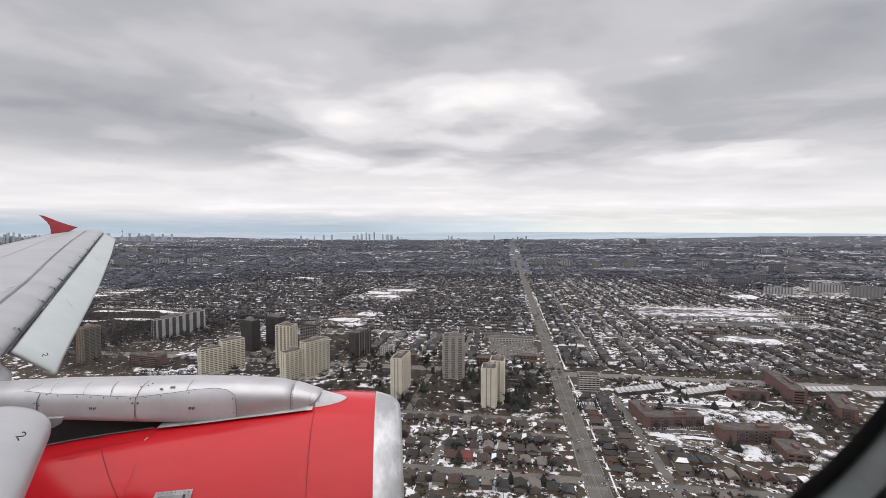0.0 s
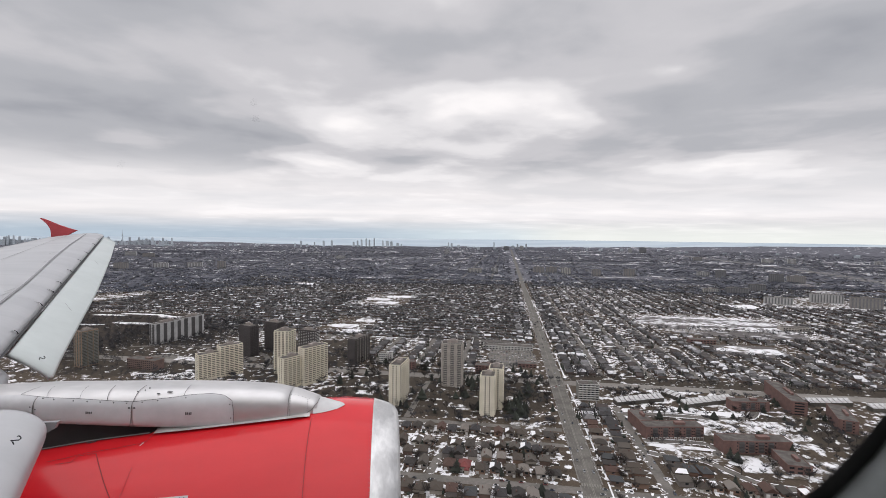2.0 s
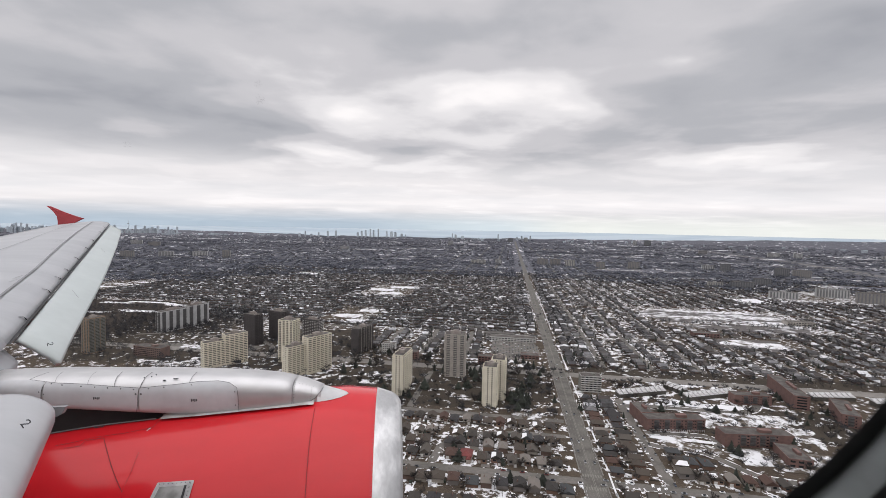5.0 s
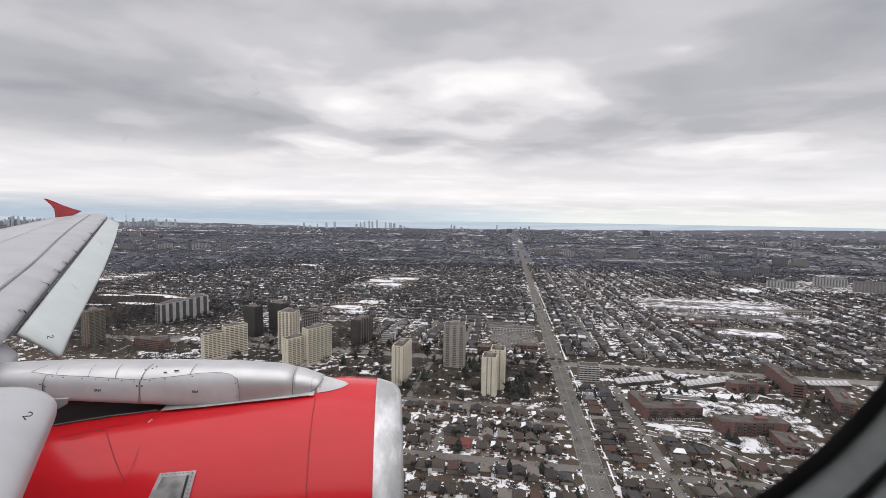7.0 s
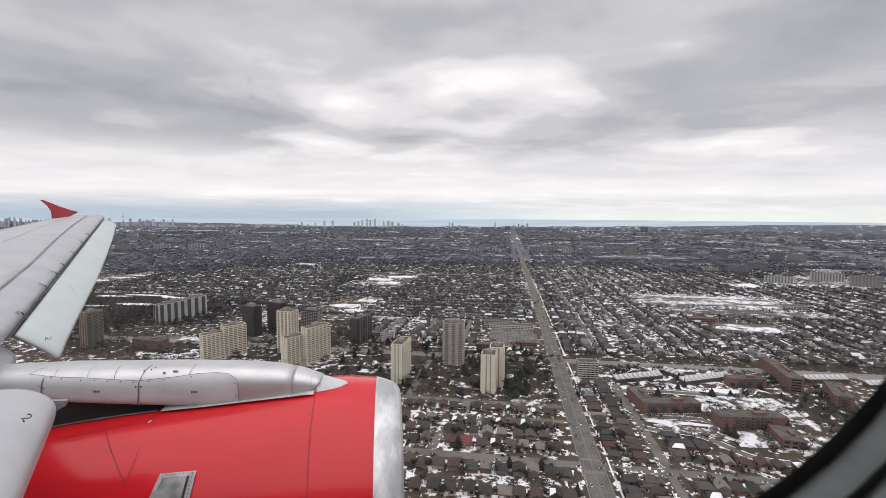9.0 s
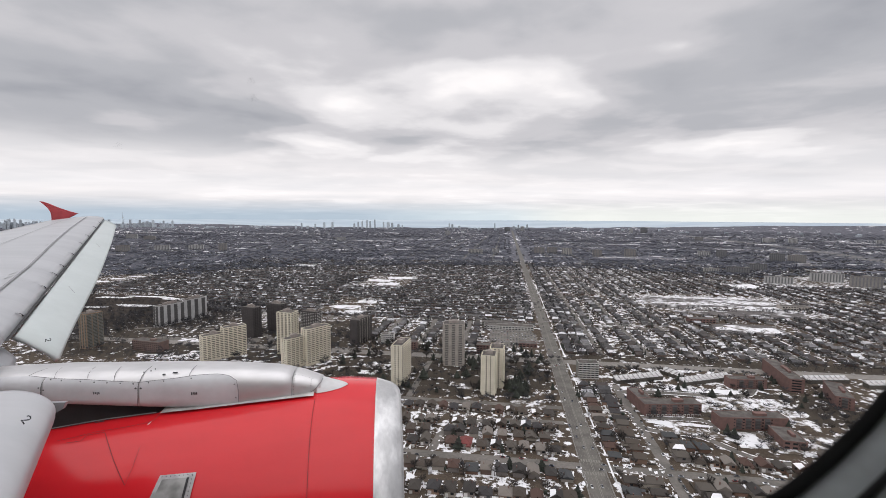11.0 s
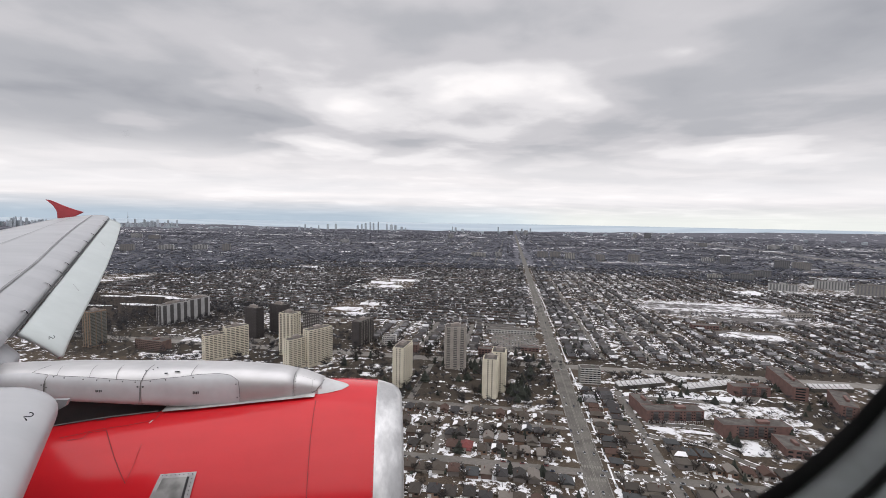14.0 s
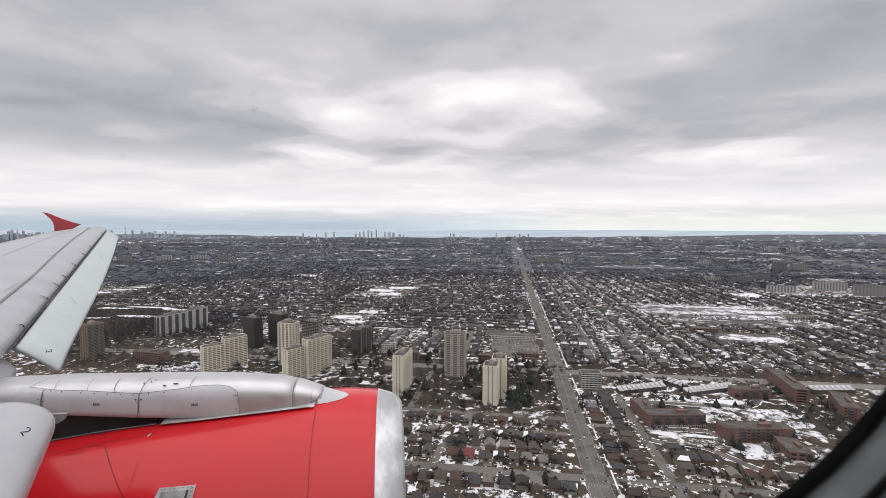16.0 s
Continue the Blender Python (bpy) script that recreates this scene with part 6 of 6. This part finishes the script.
py_dots([(-2.502, 0.656), (-2.399, 0.646), (-2.301, 0.635), (-2.20, 0.622), (-2.102, 0.612), (-1.987, 0.628), (-1.871, 0.652), (-1.66, 0.70), (-1.31, 0.60), (-1.30, 0.49), (-2.73, 0.702), (-2.647, 0.678), (-2.806, 0.553), (-2.769, 0.517), (-2.053, 0.83), (-2.002, 0.856), (-1.98, 0.90)], 0.006, SEAM)
py_dots([(-2.082, 0.545), (-2.042, 0.545), (-2.125, 0.25), (-2.075, 0.25)], 0.009, SEAM)
py_dots([(x, f) for x in (-0.69, -0.83) for f in (0.4, 0.47, 0.495, 0.53, 0.58, 0.64, 0.7, 0.76, 0.82)] + [(x, 0.86) for x in np.arange(-0.68, -0.84, -0.03)], 0.0035, SEAM)


def py_plate(x0, x1, f0, f1, mat, name, label=""):
    vs = [tuple(py_point(x, f, 0.007)) for x, f in ((x0, f0), (x1, f0), (x1, f1), (x0, f1))]
    return part(name, mesh(name, vs, [(0, 1, 2, 3)], mat), pylon, label)


py_plate(-1.895, -1.87, 0.76, 0.785, MARK, "drain_slot", "small dark vent slot")
py_plate(-1.82, -1.78, 0.795, 0.82, MARK, "drain_slot", "small dark vent slot")
for x in (-2.378, -1.63):
    for k in range(4):
        py_plate(x - 0.024 + 0.013 * k, x - 0.014 + 0.013 * k, 0.4983 + 0.0006 * (k % 2), 0.5017 - 0.0006 * (k % 3), SEAM, "stencil", "small unreadable stencil bar")

# dark sheet put in for the shade between the pylon and the cowl
part("cavity", mesh("cavity", [(-1.85, 4.0, -1.52), (-4.2, 4.0, -1.34), (-4.2, 3.95, -2.1), (-3.3, 3.96, -2.05), (-1.85, 3.99, -1.8)], [(0, 1, 2, 3, 4)], CAVITY_SHADE), pylon, "dark brown sheet for the shade behind the cowl edge")

# ---- the wing ----
W0, W1 = 4.35, 15.3


def wing_le(l):
    return -3.52 - (l - 4.5) * 0.509, -1.125 + (l - 4.5) * 0.0935


def wing_te(l):
    return -10.62 + (15.3 - l) * 0.20


def wing_up(l, c):
    """Height of the upper skin at chord fraction c."""
    xl, zl = wing_le(l)
    ch = xl - wing_te(l)
    return zl + ch * (0.055 * math.sin(math.pi * min(1, c) ** 0.55) - 0.045 * c)


def wing_ring(l):
    xl, zl = wing_le(l)
    ch = xl - wing_te(l)
    top = [(xl - ch * c, l, wing_up(l, c)) for c in (0.0, 0.01, 0.03, 0.06, 0.1, 0.16, 0.25, 0.4, 0.6, 0.8, 1.0)]
    low = [(xl - ch * c, l, wing_up(l, c) - ch * 0.11 * math.sin(math.pi * c ** 0.6) * (1 - 0.3 * c) - 0.02) for c in (0.98, 0.8, 0.6, 0.4, 0.2, 0.08, 0.02)]
    return top + low


wing = part("wing", mesh("wing", *loft([wing_ring(l) for l in np.linspace(W0, W1, 24)]), WHITE_SKIN, smooth=True), plane, "long grey-white swept wing")


part("inner_wing", mesh("inner_wing", *loft([wing_ring(l) for l in np.linspace(0.1, W0 - 0.005, 10)]), WHITE_SKIN, smooth=True), wing, "broad white wing root between engine and cabin")


def wing_line(points, width, mat, name, lift=0.012, sub=10, label=""):
    """A ribbon over the upper skin, given as span place and metres behind the leading edge."""
    way = []
    for (l0, d0), (l1, d1) in zip(points, points[1:]):
        way += [(l0 + (l1 - l0) * i / sub, d0 + (d1 - d0) * i / sub) for i in range(sub)]
    way.append(points[-1])
    vs, fs = [], []

    def at(l, d):
        xl, _ = wing_le(l)
        ch = xl - wing_te(l)
        return Vector((xl - d, l, wing_up(l, max(0.0, d / ch)) + lift))

    for i, (l, d) in enumerate(way):
        t = (at(*way[min(i + 1, len(way) - 1)]) - at(*way[max(i - 1, 0)])).normalized()
        side = t.cross(Vector((0, 0, 1))).normalized() * width / 2
        c = at(l, d)
        vs += [tuple(c - side), tuple(c + side)]
        if i:
            k = 2 * i
            fs.append((k - 2, k - 1, k + 1, k))
    return part(name, mesh(name, vs, fs, mat), wing, label)


wing_line([(W0, 0.355), (6.2, 0.353), (6.9, 0.351), (8.05, 0.385), (9.66, 0.437), (11.8, 0.475), (15.0, 0.47)], 0.03, material("grey_spar_joint", (0.26, 0.26, 0.27), 0.7), "skin_joint", label="dark joint along the front spar")
RIB = material("faint_rib_joint", (0.35, 0.36, 0.37), 0.6)
SCUFF = material("grey_rubbed_paint", (0.36, 0.375, 0.38), 0.6, scale=4, fine=0.2)
wing_line([(6, 1.5), (9.16, 1.315), (10.46, 1.23), (12.4, 1.155), (15.0, 0.92)], 0.016, RIB, "skin_joint")
# dark-coloured ribbon drawn for the shade inside the slat gap
wing_line([(W0, -0.012), (15.1, -0.012)], 0.03, DARK, "slat_gap", -0.002, label="dark ribbon for the shade in the gap behind the slat")
for l, d in ((4.95, 0.05), (6.12, 0.07), (6.88, 0.07), (7.5, 0.05), (8.55, 0.06), (9.8, 0.06), (10.95, 0.06), (12.6, 0.06), (13.8, 0.07)):
    wing_line([(l + 0.10, -0.01), (l + 0.06, 0.02), (l, d)], 0.018, DARK, "slat_track", 0.012, 3, "dark slat track slot")
for l in (6.1, 6.9, 8.7, 9.8):
    wing_line([(l + 0.1, 0.09), (l, 0.27)], 0.010, RIB, "rib_joint", 0.008, 4)
for l, d in ((10.0, 0.62), (6.1, 0.45), (6.3, 0.46), (8.9, 0.5)):
    wing_line([(l, d), (l + 0.25, d - 0.06)], 0.014, SCUFF, "scuff", 0.004, 3)


def slat_ring(l, dx0, dz0, dx1, dz1, shift=0.0, n=12, thick=0.03):
    """A slat section from its trailing edge, just over the wing, round to its lower front edge, which may lie further inboard."""
    pts = []
    for i in range(n):
        k = i / (n - 1)
        xl, zl = wing_le(l + shift * k)
        x = xl + dx0 + (dx1 - dx0) * (1 - (1 - k) ** 1.25)
        z = zl + dz0 + (dz1 - dz0) * k ** 1.12
        pts.append((x, l + shift * k, z))
    back = [(x - 0.05, y, z - thick) for x, y, z in pts[::-1]]
    return pts + back


def slat_size(l):
    k = (l - 4.5) / 10.7
    return 0.045, -0.025, float(np.interp(l, (4.5, 5.1, 6.3, 7.5, 8.6, 9.9, 11.8, 14.6), (0.413, 0.408, 0.435, 0.463, 0.472, 0.466, 0.452, 0.388))), -0.26 + 0.12 * k


slat = part("outer_slat", mesh("outer_slat", *loft([slat_ring(l, *slat_size(l - 0.5 * (l - 4.55) / 10.55), -0.5 * (l - 4.55) / 10.55) for l in np.linspace(4.55, 15.1, 24)]), SLAT_SKIN, smooth=True), wing, "extended leading-edge slat in pale green-grey")
for l in (6.4, 10.2):
    xl, zl = wing_le(l)
    part("scuff", mesh("scuff", [(xl + 0.14, l + 0.14, zl - 0.028), (xl + 0.15, l + 0.145, zl - 0.032), (xl + 0.29, l + 0.035, zl - 0.111), (xl + 0.28, l + 0.03, zl - 0.104)], [(0, 1, 2, 3)], SCUFF), slat)
part("wing_root_nose", mesh("wing_root_nose", *loft([slat_ring(l, -0.3, 0.05, 0.06, -0.20, 0.0, thick=0.3) for l in np.linspace(4.1, 4.45, 5)]), WHITE_SKIN, smooth=True), wing)


def nose_section(x0, z0, n=22):
    """The blunt nose of the inboard slat."""
    pts = []
    for i in range(n):
        a = radians(100 - 215 * i / (n - 1))
        pts.append((x0 - 0.26 + 0.26 * math.cos(a), z0 - 0.09 + (0.14 if a > 0 else 0.25) * math.sin(a)))
    return [(x0 - 0.75, z0 + 0.085), (x0 - 0.5, z0 + 0.065)] + pts + [(x0 - 0.75, z0 - 0.2)]


part("inner_slat", mesh("inner_slat", *loft([[(x, l, z) for x, z in nose_section(-1.75 - (l - 2.24) * 0.5, -1.24 + (l - 2.24) * 0.06)] for l in list(np.linspace(0.55, 3.0, 16)) + [3.06, 3.1]]), WHITE_SKIN, smooth=True), wing, "rounded inboard slat beside the pylon")


tab = [(-2.36, -1.305), (-2.24, -1.305), (-2.262, -1.352), (-2.30, -1.374), (-2.36, -1.382)]
part("slat_fairing", mesh("slat_fairing", *loft([[(x, 3.28 + k, z) for x, z in tab] for k in (0.0, 0.03)]), material("grey_fairing_paint", (0.29, 0.29, 0.30), 0.5, scale=4)), wing, "small rounded grey fairing by the slat end")


def digit_two(size, mat, at, parent):
    """A hand-painted 2 as one flat ribbon."""
    mid = [(-0.3, 0.28), (-0.2, 0.45), (0.05, 0.5), (0.25, 0.38), (0.25, 0.15), (0.0, -0.12), (-0.32, -0.45), (0.0, -0.42), (0.36, -0.5)]
    vs, fs = [], []
    for i, (x, y) in enumerate(mid):
        p, q = Vector(mid[max(i - 1, 0)]), Vector(mid[min(i + 1, len(mid) - 1)])
        t = (q - p).normalized()
        o = Vector((-t.y, t.x)) * 0.075
        vs += [((x - o.x) * size, (y - o.y) * size, 0), ((x + o.x) * size, (y + o.y) * size, 0)]
        if i:
            k = 2 * i
            fs.append((k - 2, k - 1, k + 1, k))
    return part("numeral", mesh("numeral", vs, fs, mat), parent, "painted black numeral 2", at)


def facing(p, lean):
    """A pose at p that faces the seat, leaned by degrees."""
    return Matrix.Translation(p) @ (-Vector(p)).to_track_quat("Z", "Y").to_matrix().to_4x4() @ pose(0, 0, 0, 0, 0, lean)


digit_two(0.037, MARK, facing(NUMERALS[0], -58), plane)
digit_two(0.043, MARK, facing(NUMERALS[1], -85), plane)

fence = [(-9.80, 0.02), (-10.05, 0.09), (-10.35, 0.20), (-10.6, 0.31), (-10.78, 0.385), (-10.88, 0.395), (-10.80, 0.33), (-10.66, 0.19), (-10.58, 0.06), (-10.56, -0.06), (-10.56, -0.2), (-10.3, -0.25)]
part("winglet", mesh("winglet", *loft([[(x, 15.32 + s, z + 0.02) for x, z in fence] for s in (0.0, 0.05)]), WINGLET_RED), wing, "red wingtip fence")
part("tip_cap", mesh("tip_cap", *loft([[(-9.35 + 0.30 * math.cos(a) * q, 15.3 + 0.1 * k, wing_le(15.3)[1] + 0.0 + 0.035 * math.sin(a) * q) for a in np.linspace(0, 5.6, 9)] for k, q in ((0, 1), (0.5, 0.8), (1, 0.3))]), WHITE_SKIN), wing)

# ---- the hull, open at the windows ----
HULL_Y, HULL_Z, HULL_R = -1.75, -0.45, 1.98
hull_v, hull_f = [], []
xs, turns = np.arange(-11.0, 9.01, 0.25), 72
for x in xs:
    r = HULL_R * (1.0 if x < 5 else math.cos((x - 5) / 4 * 1.1) ** 0.5)
    for k in range(turns):
        a = 2 * math.pi * k / turns
        hull_v.append((float(x), HULL_Y + r * math.cos(a), HULL_Z + r * math.sin(a)))
for i in range(len(xs) - 1):
    for k in range(turns):
        a = math.degrees(2 * math.pi * (k + 0.5) / turns)
        x = xs[i] + 0.125
        here = abs(x - 0.02) < 0.5 and (a < 32 or a > 352)
        across = 150 < a < 185 and i % 2 and abs(x) < 6
        if not here and not across:
            p, q = i * turns + k, i * turns + (k + 1) % turns
            hull_f.append((p, q, q + turns, p + turns))
part("fuselage", mesh("fuselage", hull_v, hull_f, WHITE_SKIN, smooth=True), plane, "white rounded fuselage skin with window openings")

# ---- the cabin window ----
WIN_Y = 0.10
side_panel = thing("cabin_window", CRAFT, "rounded cabin window with black gaskets and grey reveal", "window")


def round_frame(cx, cz, a, b, r, n=16):
    pts = []
    for sx, sz, a0 in ((1, 1, 0), (-1, 1, 90), (-1, -1, 180), (1, -1, 270)):
        for i in range(n + 1):
            w = radians(a0 + 90 * i / n)
            pts.append((cx + sx * (a - r) + r * math.cos(w), cz + sz * (b - r) + r * math.sin(w)))
    return pts


def window_ring(o0, y0, o1, y1, mat, name, label="", smooth=True):
    rings = []
    for o, y in ((o0, y0), ((o0 + o1) / 2, (y0 + y1) / 2 - 0.0006), (o1, y1)):
        rings.append([(x, y, z) for x, z in round_frame(WIN_X, WIN_Z, 0.17 + o, 0.19 + o, 0.125 + o)])
    return part(name, mesh(name, *loft(rings, True, False), mat, smooth=smooth), side_panel, label)


WIN_X, WIN_Z = WINDOW_AT
window_ring(0.0006, WIN_Y, 0.0050, WIN_Y - 0.001, RUBBER, "inner_gasket", "black rubber gasket")
window_ring(0.0050, WIN_Y - 0.001, 0.0096, WIN_Y - 0.006, REVEAL, "reveal", "grey plastic reveal")
window_ring(0.0096, WIN_Y - 0.006, 0.0122, WIN_Y - 0.0065, RUBBER, "outer_gasket", "black rubber gasket")
window_ring(0.0122, WIN_Y - 0.0065, 0.0152, WIN_Y - 0.010, REVEAL, "reveal")
window_ring(0.0152, WIN_Y - 0.010, 0.0170, WIN_Y - 0.0105, RUBBER, "outer_gasket")
window_ring(0.0170, WIN_Y - 0.0105, 0.40, WIN_Y - 0.02, LINING, "lining", "warm grey cabin side lining")


def speck(x, z, r):
    n = 9
    vs = [(x + r * math.cos(6.283 * i / n) * (1 + 0.3 * math.sin(3 * i)), WIN_Y + 0.004, z + r * math.sin(6.283 * i / n)) for i in range(n)]
    return part("dirt_speck", mesh("dirt_speck", vs, [tuple(range(n))], DIRT), side_panel, "tiny grey dirt speck on the pane")


DIRT = material("grey_window_dirt", (0.5, 0.5, 0.52), 0.9, scale=900)
veil, clear = DIRT.node_tree.nodes.new("ShaderNodeMixShader"), DIRT.node_tree.nodes.new("ShaderNodeBsdfTransparent")
veil.inputs[0].default_value = 0.25
DIRT.node_tree.links.new(clear.outputs[0], veil.inputs[1])
DIRT.node_tree.links.new(DIRT.node_tree.nodes["Principled BSDF"].outputs[0], veil.inputs[2])
DIRT.node_tree.links.new(veil.outputs[0], DIRT.node_tree.nodes["Material Output"].inputs[0])
for x, z, r in SPECKS:
    speck(x, z, r)


# ---- the cabin behind the seat: unseen, added to darken the window frame ----
# far wall left open between posts to let some light back in
cabin = tagged(new("cabin_wall", box_mesh("cabin_wall", LINING, (-6, 6, -3.5, -3.42, -1.2, -0.3), (-6, 6, -3.5, -3.42, 0.5, 1.15), *[(x - 0.09, x + 0.09, -3.5, -3.42, -0.3, 0.5) for x in np.arange(-5.6, 5.9, 0.53)])), "warm grey cabin side wall with a row of windows", "wall", kind="structure")
tagged(new("cabin_ceiling", box_mesh("cabin_ceiling", LINING, (-6, 6, -3.5, 0.12, 1.15, 1.2))), "warm grey cabin ceiling", "ceiling", kind="structure")
tagged(new("cabin_floor", box_mesh("cabin_floor", RUBBER, (-6, 6, -3.5, 0.12, -1.25, -1.2))), "dark cabin floor", "floor", kind="structure")
for name, x in (("cabin_end", -6.1), ("cabin_end", 6.0)):
    tagged(new(name, box_mesh(name, LINING, (x, x + 0.1, -3.5, 0.12, -1.2, 1.15))), "warm grey cabin partition", "wall", kind="structure")
tagged(new("cabin_side", box_mesh("cabin_side", LINING, (-6, WIN_X - 0.52, 0.08, 0.12, -1.2, 1.15), (WIN_X + 0.52, 6, 0.08, 0.12, -1.2, 1.15), (WIN_X - 0.52, WIN_X + 0.52, 0.08, 0.12, WIN_Z + 0.57, 1.15), (WIN_X - 0.52, WIN_X + 0.52, 0.08, 0.12, -1.2, WIN_Z - 0.57))), "warm grey cabin side lining round the window", "wall", kind="structure")
for ob in scene.objects:
    if ob.name.startswith("cabin_") and ob.parent is None and ob.name != "cabin_window":
        ob.matrix_world = CRAFT
